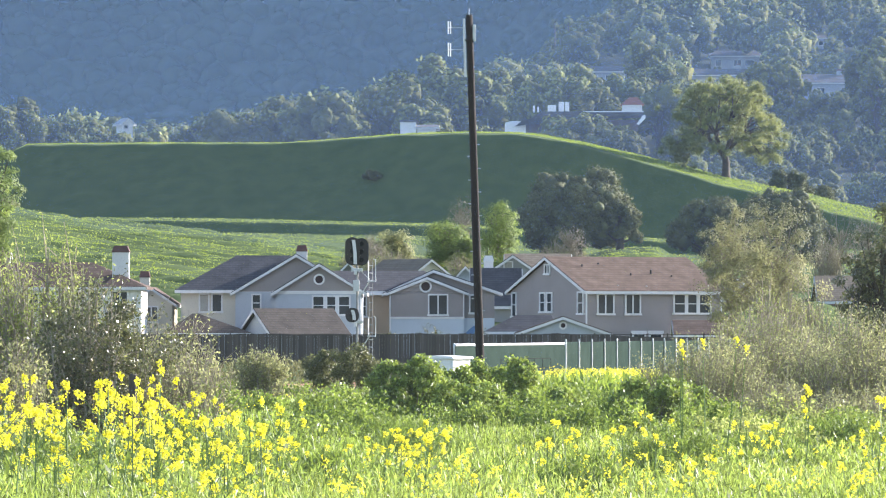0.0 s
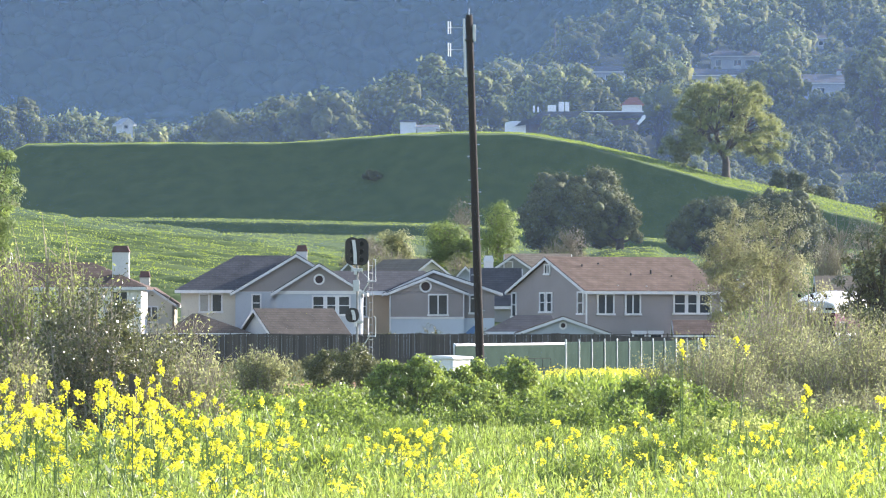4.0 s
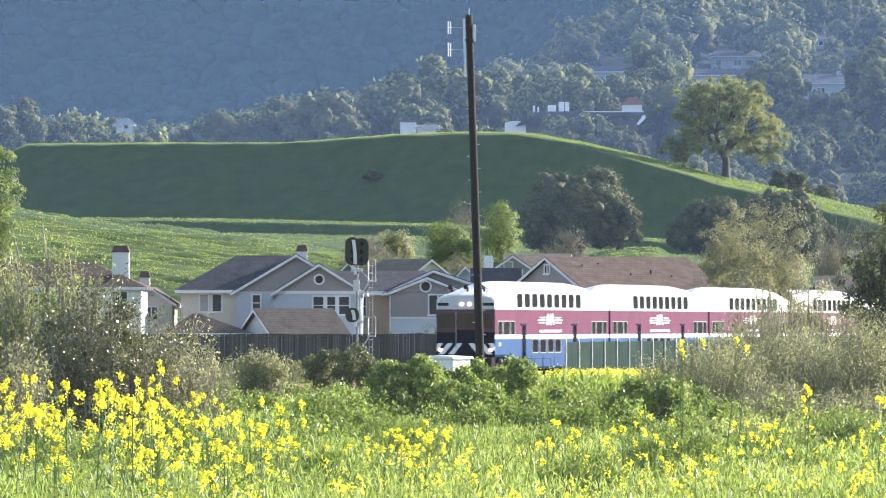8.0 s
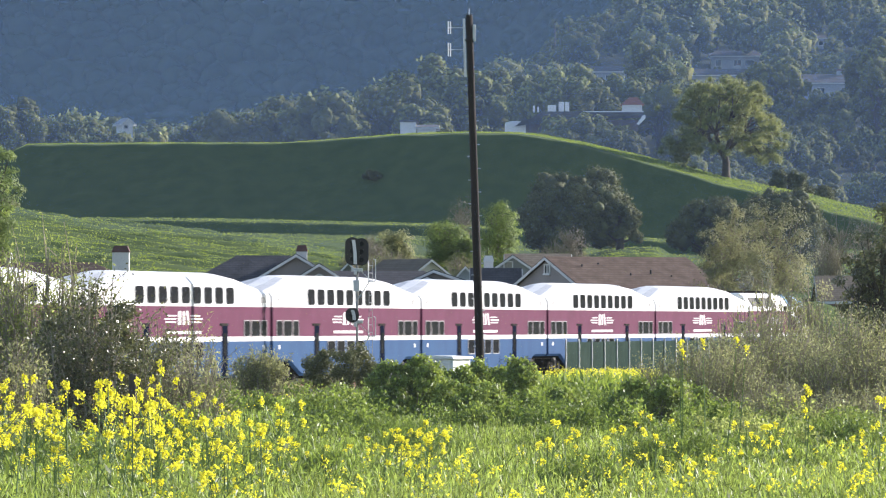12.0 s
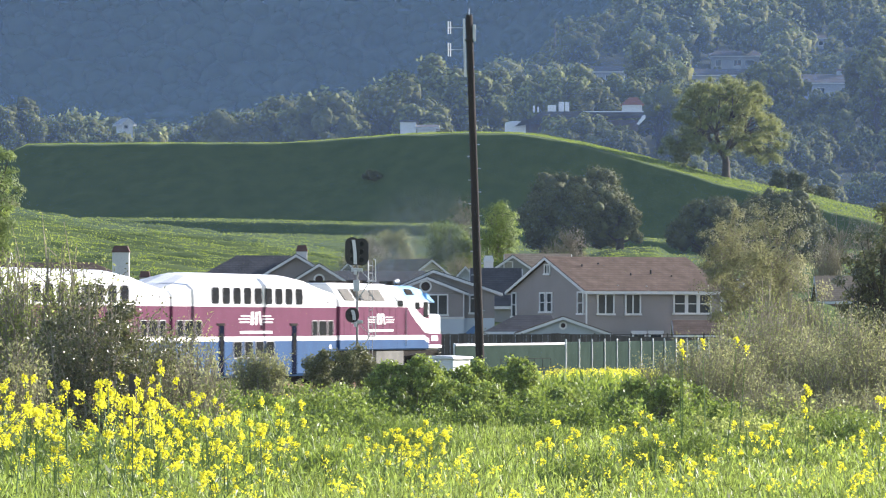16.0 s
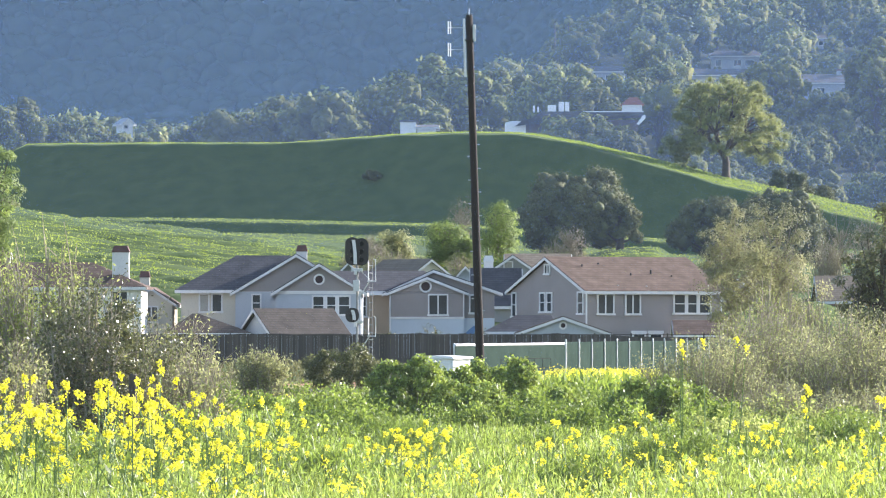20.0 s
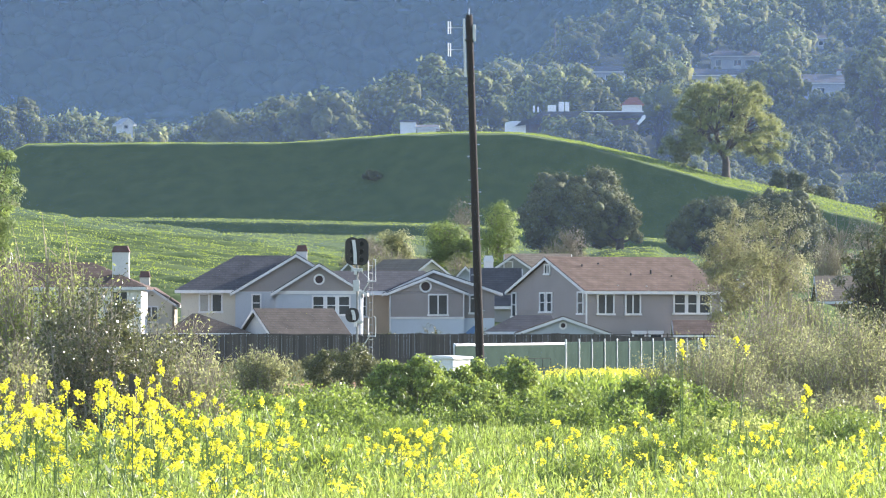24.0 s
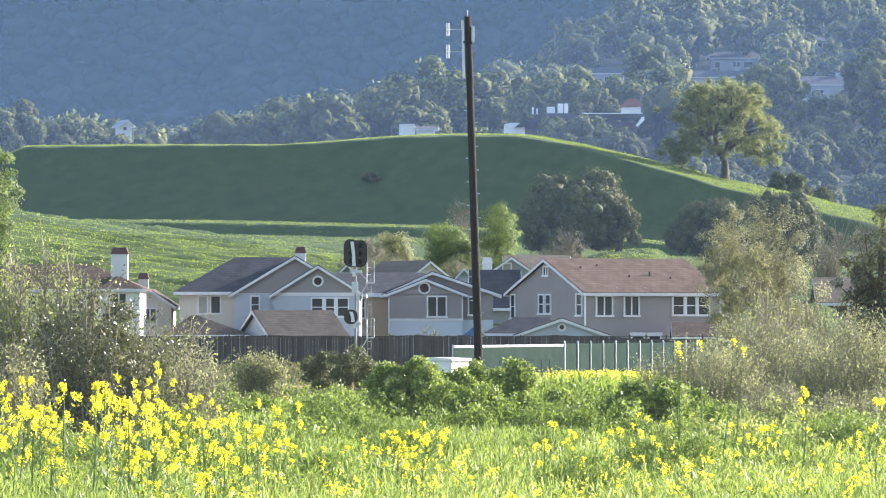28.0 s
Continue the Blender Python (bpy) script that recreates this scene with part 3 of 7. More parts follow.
    if cab:
        x = h
        part("front_band", boxm(x - 0.02, x + 0.03, -1.49, 1.49, 2.3, 3.4), mat("dark_maroon_paint", (0.05, 0.012, 0.02), (0.07, 0.018, 0.03), 1, 0.35, 0, 20), ob)
        part("front_panel", prism(bmesh.new(), [(x + 0.004, -1.44, 3.43), (x + 0.004, 1.44, 3.43), (x + 0.004, 1.3, 3.95), (x + 0.004, 0.7, 4.08), (x + 0.004, -0.7, 4.08), (x + 0.004, -1.3, 3.95)], (0.02, 0, 0)), ROOF_GREY, ob, "dull grey front panel")
        for y0, y1 in ((-1.4, -0.55), (-0.42, 0.42), (0.55, 1.4)):
            part("windscreen", boxm(x + 0.02, x + 0.05, y0, y1, 2.5, 3.2, bevel=0.015), CAB_GLASS, ob, "windscreen pane coloured like the lit cab behind")
        part("front_door", boxm(x + 0.02, x + 0.045, -0.48, 0.48, 1.1, 2.42, bevel=0.01), NAVY, ob)
        bm = bmesh.new()
        for sg in (-1, 1):
            for k in range(3):
                a, b = 0.15 + k * 0.5, 0.42 + k * 0.5
                prism(bm, [(x + 0.01, sg * a, 1.75 - 0.0 * k), (x + 0.01, sg * b, 1.75), (x + 0.01, sg * (b + 0.45), 1.2), (x + 0.01, sg * (a + 0.45), 1.2)] if b + 0.45 <= 1.5 else
                      [(x + 0.01, sg * a, 1.75), (x + 0.01, sg * b, 1.75), (x + 0.01, sg * 1.48, 1.6), (x + 0.01, sg * 1.48, 1.35)], (0.04, 0, 0))
        for y in (-1.0, 1.0):
            part("roof_antenna", tube(bmesh.new(), [(x - 0.4, y, 4.1), (x - 0.4, y, 4.45), (x - 0.75, y * 0.6, 4.62)], [0.03, 0.025, 0.02], 6), FRAME_GREY, ob)
        part("chevron_stripe", bm, WHITE_PAINT, ob, "white chevron stripes")
        part("front_lower_panel", boxm(x - 0.01, x + 0.008, -1.485, 1.485, 1.07, 2.29), NAVY, ob, "dark navy lower front")
        for y in (-0.2, 0.2):
            part("headlight", tube(bmesh.new(), [(x, y, 3.68), (x + 0.09, y, 3.68)], 0.095, 12), LAMP_WARM, ob, "lit headlight")
        for y in (-1.28, 1.28):
            part("ditch_light", tube(bmesh.new(), [(x, y, 1.42), (x + 0.12, y, 1.42)], 0.1, 12), LAMP_RED, ob, "lit ditch light")
        for y in (-1.15, 1.15):
            part("front_vent", boxm(x, x + 0.03, y - 0.28, y + 0.28, 3.6, 3.75), UNDER, ob)
        part("wiper", tube(bmesh.new(), [(x + 0.06, -0.5, 3.3), (x + 0.06, -0.47, 1.5)], 0.02, 5), FRAME_GREY, ob)
        part("pilot", prism(bmesh.new(), [(x - 0.6, -1.35, 1.06), (x + 0.15, -1.35, 1.06), (x + 0.3, -1.35, 0.2), (x + 0.2, -1.35, 0.15), (x - 0.6, -1.35, 0.5)], (0, 2.7, 0)), UNDER, ob)
        for y in (-0.9, -0.1, 0.75):
            part("roof_horn", tube(bmesh.new(), [(x - 0.75, y, 4.3), (x - 0.75, y, 4.5), (x - 0.35, y, 4.52)], [0.05, 0.06, 0.11], 8), UNDER, ob)
    return ob


def locomotive():
    ob = thing("locomotive", pose(0, 0, 0), "white, maroon and blue diesel locomotive at the train's tail", "locomotive", "commuter train")
    a, b = 9.3, -9.3                                        # coupled end, nose end

    def prof(zt, wt=1.5):
        return [(1.42, 1.5), (1.5, 1.56), (1.5, 1.97), (1.5, 2.18), (1.5, 3.48), (1.5 - 0.05, 3.72), (1.5 - 0.42, 3.72 + (zt - 3.72) * 0.8), (0.85, zt)]
    st = [(a, prof(4.5)), (a - 0.12, prof(4.55)), (-0.85, prof(4.55)), (-0.9, prof(4.55))]
    part("hood", bm_mesh("hood", lofted(st, [2, 2, 0, 1, 0, 0, 0, 3]), [WHITE_PAINT, MAROON, BLUE, GRILLE]), None, ob)
    cabp = [(1.42, 1.5), (1.5, 1.56), (1.5, 1.97), (1.5, 2.18), (1.5, 3.48), (1.5, 3.8), (1.05, 4.4), (0.8, 4.5)]
    cabf = [(1.42, 1.5), (1.48, 1.56), (1.48, 1.8), (1.48, 2.0), (1.48, 3.1), (1.46, 3.75), (1.05, 4.32), (0.8, 4.42)]
    part("cab_side", bm_mesh("cab_side", lofted([(-0.92, cabp), (-2.5, cabp)], [2, 2, 0, 1, 0, 0, 0, 3]), [WHITE_PAINT, MAROON, BLUE, ROOF_GREY]), None, ob)
    part("cab", bm_mesh("cab", lofted([(-2.502, cabp), (-5.8, cabp), (-6.9, cabf)], [2, 2, 0, 1, 0, 4, 4, 4]), [WHITE_PAINT, MAROON, BLUE, ROOF_GREY, LIGHT_BLUE]), None, ob, "cab with light blue roof")
    bm = bmesh.new()
    box(bm, b, -6.88, -1.45, 1.45, 1.48, 3.18, 0.16)
    part("nose", bm, WHITE_PAINT, ob, smooth=False)
    part("nose_band", boxm(b - 0.01, -6.6, -1.465, 1.465, 1.72, 2.25, bevel=0.02), MAROON, ob)
    part("nose_stripe", boxm(b - 0.012, -6.6, -1.47, 1.47, 1.56, 1.7), WHITE_PAINT, ob)
    for sg in (1, -1):
        y = sg * 1.5
        part("sweep_stripe", prism(bmesh.new(), [(-2.5, y, 3.62), (-3.7, y, 3.62), (-4.6, y, 3.3), (-5.7, y, 3.02), (-6.9, y, 2.92), (-6.9, y, 2.25), (-6.0, y, 2.3), (-4.6, y, 2.72), (-3.3, y, 3.2)], (0, sg * 0.012, 0)), WHITE_PAINT, ob, "white swept stripe")
        part("cab_window", boxm(-5.0, -4.1, y - 0.02, y + 0.02, 3.4, 3.72, bevel=0.01), DARK_GLASS, ob)
        part("cab_window", boxm(-1.9, -0.95, y - 0.03, y + 0.025, 3.5, 3.8, bevel=0.01), DARK_GLASS, ob)
        part("cab_side_window", boxm(-6.6, -5.7, y - 0.02, y + 0.02, 3.02, 3.74, bevel=0.01), DARK_GLASS, ob)
        part("roof_hatch", prism(bmesh.new(), [(-3.2, sg * 1.32, 4.06), (-4.6, sg * 1.32, 4.06), (-4.5, sg * 1.12, 4.32), (-3.4, sg * 1.12, 4.32)], (0, sg * 0.03, 0.02)), UNDER, ob)
        part("cab_door", boxm(-3.1, -2.3, y - 0.012, y + 0.018, 2.22, 3.2, bevel=0.01), MAROON, ob)
        part("grab_iron", tube(bmesh.new(), [(-2.2, sg * 1.58, 1.7), (-2.2, sg * 1.58, 3.4)], 0.025, 5), FRAME_GREY, ob)
        for x0, x1, r in ((6.6, 8.3, 0), (5.4, 6.2, 1), (3.3, 5.1, 0), (1.2, 3.0, 0)):
            part("intake_grille", prism(bmesh.new(), [(x0, sg * 1.46, 3.76), (x1, sg * 1.46, 3.76), (x1 + 0.25, sg * 1.17, 4.28), (x0 + 0.25, sg * 1.17, 4.28)], (0, sg * 0.03, 0)), GRILLE if not r else UNDER, ob, "grey intake grille")
        emblem(ob, 2.1, 2.92, 1.501 if sg == 1 else -1.513, 0.88)
        for k in range(9):
            x = 8.6 - 1.15 * k
            part("panel_seam", boxm(x, x + 0.03, y - 0.006, y + 0.006, 2.2, 3.46), UNDER, ob)
        part("fuel_tank", prism(bmesh.new(), [(-2.6, sg * 0.4, 0.45), (-2.6, sg * 1.05, 0.45), (-2.6, sg * 1.35, 0.8), (-2.6, sg * 1.35, 1.45), (-2.6, sg * 0.4, 1.45)], (5.0, 0, 0)), TANK_GREY, ob, "dusty grey fuel tank")
        part("windscreen", boxm(-6.96, -6.9, sg * 0.75 - 0.55, sg * 0.75 + 0.55, 3.15, 3.8, bevel=0.01), DARK_GLASS, ob)
        part("number_bars", boxm(-8.6, -7.4, sg * 1.466 - 0.008, sg * 1.466 + 0.008, 1.9, 2.15), WHITE_PAINT, ob, "plain white bars")
    part("cab_visor", prism(bmesh.new(), [(-6.6, -1.45, 3.9), (-6.6, -1.45, 4.15), (-7.95, -1.45, 3.78), (-7.95, -1.45, 3.7)], (0, 2.9, 0)), LIGHT_BLUE, ob, "light blue sun visor over the cab windows")
    for sg in (1, -1):
        for k in range(5):
            part("step", boxm(-9.28, -8.75, sg * 1.42 - 0.04, sg * 1.42 + 0.04, 0.35 + k * 0.24, 0.4 + k * 0.24), GRILLE, ob, "grey steel boarding step")
        part("handrail", tube(bmesh.new(), [(-8.7, sg * 1.5, 0.5), (-8.7, sg * 1.5, 1.6)], 0.025, 5), FRAME_GREY, ob)
        part("air_reservoir", tube(bmesh.new(), [(2.7, sg * 1.15, 1.05), (4.0, sg * 1.15, 1.05)], 0.2, 10), TANK_GREY, ob)
        part("cable_run", tube(bmesh.new(), [(-8.0, sg * 1.32, 1.35), (-6.4, sg * 1.32, 1.22), (-5.0, sg * 1.32, 1.3), (-3.0, sg * 1.32, 1.2)], 0.035, 5), UNDER, ob)
    part("sill", boxm(-9.35, 9.35, -1.3, 1.3, 1.2, 1.5, bevel=0.03), UNDER, ob)
    bm = bmesh.new()
    for x in (6.9, 4.9, 2.9):
        tube(bm, [(x, 0, 4.5), (x, 0, 4.66)], 0.62, 14)
    part("roof_fan", bm, UNDER, ob)
    bm = bmesh.new()
    for x in (1.2, -0.8, -4.6, -5.6):
        box(bm, x - 0.25, x + 0.25, -0.3, 0.3, 4.44, 4.72, 0.04)
    part("roof_box", bm, UNDER, ob)
    part("horn", tube(bmesh.new(), [(-4.2, 0.5, 4.45), (-4.2, 0.5, 4.68), (-4.7, 0.5, 4.72)], [0.05, 0.06, 0.12], 8), FRAME_GREY, ob)
    part("pilot", prism(bmesh.new(), [(-9.3, -1.4, 1.45), (-9.45, -1.4, 1.4), (-9.6, -1.4, 0.3), (-9.2, -1.4, 0.3)], (0, 2.8, 0)), UNDER, ob)
    rng = np.random.default_rng(8)
    for x, z, w, h in ((-1.5, 5.9, 4.6, 1.7), (-7.0, 6.6, 7.0, 2.5), (-15.0, 7.0, 8.5, 2.9), (3.5, 5.4, 3.0, 1.0)):
        bm = bmesh.new()
        n = 24
        hub = bm.verts.new((0, 0.5, 0))
        rings = [[bm.verts.new((q * w * math.cos(2 * math.pi * k / n) * rng.uniform(0.93, 1.07), 0.5 * (1 - q * q), q * h * math.sin(2 * math.pi * k / n) * rng.uniform(0.93, 1.07))) for k in range(n)] for q in (0.35, 0.7, 1.0)]
        for k in range(n):
            bm.faces.new((hub, rings[0][k], rings[0][(k + 1) % n]))
            for a, b in zip(rings, rings[1:]):
                bm.faces.new((a[k], b[k], b[(k + 1) % n], a[(k + 1) % n]))
        puff = part("exhaust_smoke", bm, SMOKE, ob, "thin grey exhaust smoke", smooth=True)
        puff.matrix_basis = pose(x, rng.uniform(-0.4, 0.4), z)
        puff.visible_shadow = False
    for x in (5.6, -5.6):
        truck(ob, x, 2.75)
    for e in (-1, 1):
        part("coupler", tube(bmesh.new(), [(e * 9.2, 0, 0.85), (e * 9.65, 0, 0.85)], 0.12, 8), UNDER, ob)
    return ob


TRAIN = []
cab_car = coach("cab_car", "white, maroon and blue double-deck cab car leading the train, headlights lit", cab=True)
TRAIN.append((cab_car, -0.5 * CAR))
first = coach("double_deck_coach", "white, maroon and blue double-deck commuter coach with tinted windows")
TRAIN.append((first, 0.5 * CAR))
for k in range(1, 5):
    TRAIN.append((copy_thing(first, pose(0, 0, 0)), (k + 0.5) * CAR))
TRAIN.append((locomotive(), 5 * CAR + 9.7))


def build_track():
    n = Vector((0, 0, 1))
    a, b = -520.0, 700.0
    bed = bmesh.new()
    ring = [place_along(a, -3.2, -0.75), place_along(a, -1.9, -0.2), place_along(a, 1.9, -0.2), place_along(a, 3.2, -0.75)]
    steps = 60
    rows = []
    for i in range(steps + 1):
        d = ALONG * ((b - a) * i / steps)
        rows.append([bed.verts.new(p + d + Vector((0, 0, random.uniform(-0.03, 0.03)))) for p in ring])
    for r, q in zip(rows, rows[1:]):
        for i in range(3):
            bed.faces.new((r[i], r[i + 1], q[i + 1], q[i]))
    bmesh.ops.recalc_face_normals(bed, faces=bed.faces[:])
    me = bm_mesh("ballast_bed", bed, BALLAST)
    tagged(new("ballast_bed", me), "grey crushed-stone track bed", "track bed", kind="structure")
    for off in (-0.7525, 0.7525):
        bm = prism(bmesh.new(), [place_along(a, off - 0.07, -0.17), place_along(a, off - 0.07, -0.14), place_along(a, off - 0.015, -0.12), place_along(a, off - 0.036, -0.03),
                                 place_along(a, off - 0.036, 0), place_along(a, off + 0.036, 0), place_along(a, off + 0.036, -0.03), place_along(a, off + 0.015, -0.12),
                                 place_along(a, off + 0.07, -0.14), place_along(a, off + 0.07, -0.17)], ALONG * (b - a))
        tagged(part("rail", bm, RUST), "rusty steel running rail", "rail", kind="structure")
    me = bm_mesh("sleeper", boxm(-0.115, 0.115, -1.3, 1.3, -0.33, -0.17), TIE)
    root = tagged(new("sleepers"), "weathered wooden sleepers", "sleepers", kind="structure")
    for i in range(280):
        share("sleeper", me, root, Matrix.Translation(place_along(-90 + i * 0.6)) @ pose(0, 0, 0, 0, 0, HEADING + random.uniform(-0.8, 0.8)))


build_track()

# ---- houses behind the railway ----
def stucco(name, c):
    return mat(name, c, tuple(v * 1.12 for v in c), 0.5, 0.9, 0.25, 30, spec=0.2)


TAUPE = stucco("taupe_stucco", (0.27, 0.24, 0.228))
CREAM = stucco("cream_stucco", (0.55, 0.5, 0.41))
PALE = stucco("pale_grey_stucco", (0.4, 0.425, 0.455))
# tan wall colour, lightened to include light that falls on it
TAN = stucco("tan_stucco", (0.46, 0.36, 0.26))
PALE_BLUE = stucco("pale_blue_stucco", (0.5, 0.55, 0.6))
IVORY = stucco("ivory_stucco", (0.66, 0.64, 0.6))
GREYBLUE = stucco("grey_siding", (0.27, 0.275, 0.27))
TRIM = mat("white_trim_paint", (0.62, 0.61, 0.59), (0.71, 0.7, 0.68), 1, 0.6, 0.05, 20)
GLASS = mat("house_window_glass", (0.025, 0.032, 0.038), (0.05, 0.062, 0.07), 0.4, 0.12, 0, 10, spec=0.18)
CURTAIN = mat("drawn_blind", (0.3, 0.28, 0.24), (0.4, 0.38, 0.33), 1, 0.9, 0.1, 20)


def shingle(name, a, b):
    """Roofing with courses and single tiles."""
    m = mat(name, a, b, 1.2, 0.9, 0.3, 9, spec=0.15)
    nt = m.node_tree
    br = nt.nodes.new("ShaderNodeTexBrick")
    br.inputs["Scale"].default_value = 1.0
    br.inputs["Brick Width"].default_value, br.inputs["Row Height"].default_value, br.inputs["Mortar Size"].default_value = 0.45, 0.16, 0.018
    br.inputs["Color1"].default_value, br.inputs["Color2"].default_value, br.inputs["Mortar"].default_value = (1, 1, 1, 1), (0.72, 0.72, 0.72, 1), (0.45, 0.45, 0.45, 1)
    tc = nt.nodes.new("ShaderNodeTexCoord")
    mp = nt.nodes.new("ShaderNodeMapping")
    mp.inputs["Rotation"].default_value = (radians(90), 0, 0)
    nt.links.new(tc.outputs["Object"], mp.inputs[0])
    nt.links.new(mp.outputs[0], br.inputs["Vector"])
    mx = nt.nodes.new("ShaderNodeMix")
    mx.data_type, mx.blend_type = "RGBA", "MULTIPLY"
    mx.inputs[0].default_value = 0.55
    hsv = [n for n in nt.nodes if n.type == "HUE_SAT"][0]
    nt.links.new(hsv.outputs[0], mx.inputs[6])
    nt.links.new(br.outputs[0], mx.inputs[7])
    nt.links.new(mx.outputs[2], nt.nodes["Principled BSDF"].inputs["Base Color"])
    return m


ROOF_BROWN = shingle("brown_shingle", (0.1, 0.07, 0.055), (0.15, 0.108, 0.086))
ROOF_SHED = shingle("faded_brown_shingle", (0.11, 0.086, 0.07), (0.155, 0.125, 0.102))
ROOF_DARK = shingle("charcoal_shingle", (0.07, 0.07, 0.077), (0.1, 0.1, 0.107))
ROOF_AGED = shingle("aged_brown_shingle", (0.068, 0.06, 0.053), (0.1, 0.087, 0.077))
ROOF_TAN = shingle("weathered_tan_shingle", (0.19, 0.155, 0.115), (0.24, 0.2, 0.15))
BRICK_RED = mat("dark_red_chimney_cap", (0.1, 0.05, 0.045), (0.14, 0.075, 0.065), 2, 0.85, 0.2, 20)


def block(parent, x0, x1, y0, y1, z0, z1, m, name="wall"):
    return part(name, boxm(x0, x1, y0, y1, z0, z1), m, parent)


def gable_roof(parent, x0, x1, y0, y1, ze, zr, m, wall=None, axis="y", over=0.4, thick=0.16, off=0.5, rake=True, ends=(True, True)):
    """Gable roof over a rectangle. axis: direction of the ridge. off: where the ridge lies across the span."""
    def q(a, b, z):                                        # a across, b along
        return (a, b, z) if axis == "y" else (b, a, z)
    a0, a1, b0, b1 = (x0, x1, y0, y1) if axis == "y" else (y0, y1, x0, x1)
    am = a0 + (a1 - a0) * off
    for s, ae in ((-1, a0), (1, a1)):
        sl = (zr - ze) / abs(am - ae)
        ex, ez = ae + s * over, ze - sl * over
        ring = [q(am, b0 - over, zr), q(ex, b0 - over, ez), q(ex, b0 - over, ez + thick), q(am, b0 - over, zr + thick)]
        d = Vector(q(0, b1 - b0 + 2 * over, 0))
        part("roof", prism(bmesh.new(), ring, d), m, parent)
        if rake:
            for bb, on in ((b0 - over - 0.05, ends[0]), (b1 + over + 0.002, ends[1])):
                if on:
                    ring = [q(am, bb, zr - 0.1), q(ex, bb, ez - 0.1), q(ex, bb, ez + thick * 0.6), q(am, bb, zr + thick * 0.6)]
                    part("rake_board", prism(bmesh.new(), ring, Vector(q(0, 0.048, 0))), TRIM, parent)
        g0, g1 = sorted((ex + s * 0.002, ex + s * 0.06))
        fa = [q(g0, b0 - over, ez - 0.1), q(g1, b0 - over, ez - 0.1), q(g1, b0 - over, ez + thick * 0.7), q(g0, b0 - over, ez + thick * 0.7)]
        part("gutter", prism(bmesh.new(), fa, d), TRIM, parent)
    if wall:
        for bb, on in ((b0, ends[0]), (b1 - 0.2, ends[1])):
            if on:
                part("gable", prism(bmesh.new(), [q(a0, bb, ze), q(a1, bb, ze), q(am, bb, zr - 0.02)], Vector(q(0, 0.2, 0))), wall, parent)


def hip_roof(parent, x0, x1, y0, y1, ze, zr, rx0, rx1, m, over=0.4):
    """Hip roof whose ridge runs along x from rx0 to rx1."""
    bm = bmesh.new()
    ym = (y0 + y1) / 2
    e = [(x0 - over, y0 - over, ze), (x1 + over, y0 - over, ze), (x1 + over, y1 + over, ze), (x0 - over, y1 + over, ze)]
    lo = [bm.verts.new(p) for p in e]
    up = [bm.verts.new((p[0], p[1], p[2] + 0.16)) for p in e]
    r = [bm.verts.new((rx0, ym, zr)), bm.verts.new((rx1, ym, zr))]
    for i in range(4):
        bm.faces.new((lo[i], lo[(i + 1) % 4], up[(i + 1) % 4], up[i]))
    bm.faces.new(lo[::-1])
    bm.faces.new((up[0], up[1], r[1], r[0]))
    bm.faces.new((up[2], up[3], r[0], r[1]))
    bm.faces.new((up[1], up[2], r[1]))
    bm.faces.new((up[3], up[0], r[0]))
    part("roof", bm, m, parent)
    part("gutter", boxm(x0 - over, x1 + over, y0 - over - 0.09, y0 - over - 0.003, ze - 0.08, ze + 0.14), TRIM, parent)


def window(parent, a, z, w, h, face, lights=2, side="front", bar=False, blind=False):
    """Window on a wall: side front lies in the x-z plane at y = face; side left in the y-z plane at x = face."""
    m = Matrix.Translation((a, face, z)) if side == "front" else Matrix.Translation((face, a, z)) @ pose(0, 0, 0, 0, 0, -90)
    fr = bmesh.new()
    t = 0.11
    box(fr, -w / 2 - t, -w / 2, -0.09, 0, -h / 2 - t, h / 2 + t)
    box(fr, w / 2, w / 2 + t, -0.09, 0, -h / 2 - t, h / 2 + t)
    box(fr, -w / 2, w / 2, -0.09, 0, h / 2, h / 2 + t)
    for k in range(1, lights):
        x = -w / 2 + w * k / lights
        box(fr, x - 0.09 * (lights > 2) - 0.05, x + 0.05 + 0.09 * (lights > 2), -0.07, 0, -h / 2, h / 2)
    if bar:
        for k in range(lights):
            x0, x1 = -w / 2 + w * k / lights + 0.05 * (k > 0), -w / 2 + w * (k + 1) / lights - 0.05 * (k < lights - 1)
            box(fr, x0, x1, -0.06, 0, -0.03, 0.03)
    win = part("window", fr, TRIM, parent)
    win.matrix_basis = m
    part("sill", boxm(-w / 2 - t - 0.05, w / 2 + t + 0.05, -0.14, 0, -h / 2 - t - 0.03, -h / 2), TRIM, win)
    for k in range(lights):
        x0, x1 = -w / 2 + w * k / lights + 0.05 * (k > 0), -w / 2 + w * (k + 1) / lights - 0.05 * (k < lights - 1)
        part("pane", boxm(x0, x1, -0.03, -0.012, -h / 2, h / 2), CURTAIN if blind and k == 0 else GLASS, win)
    return win


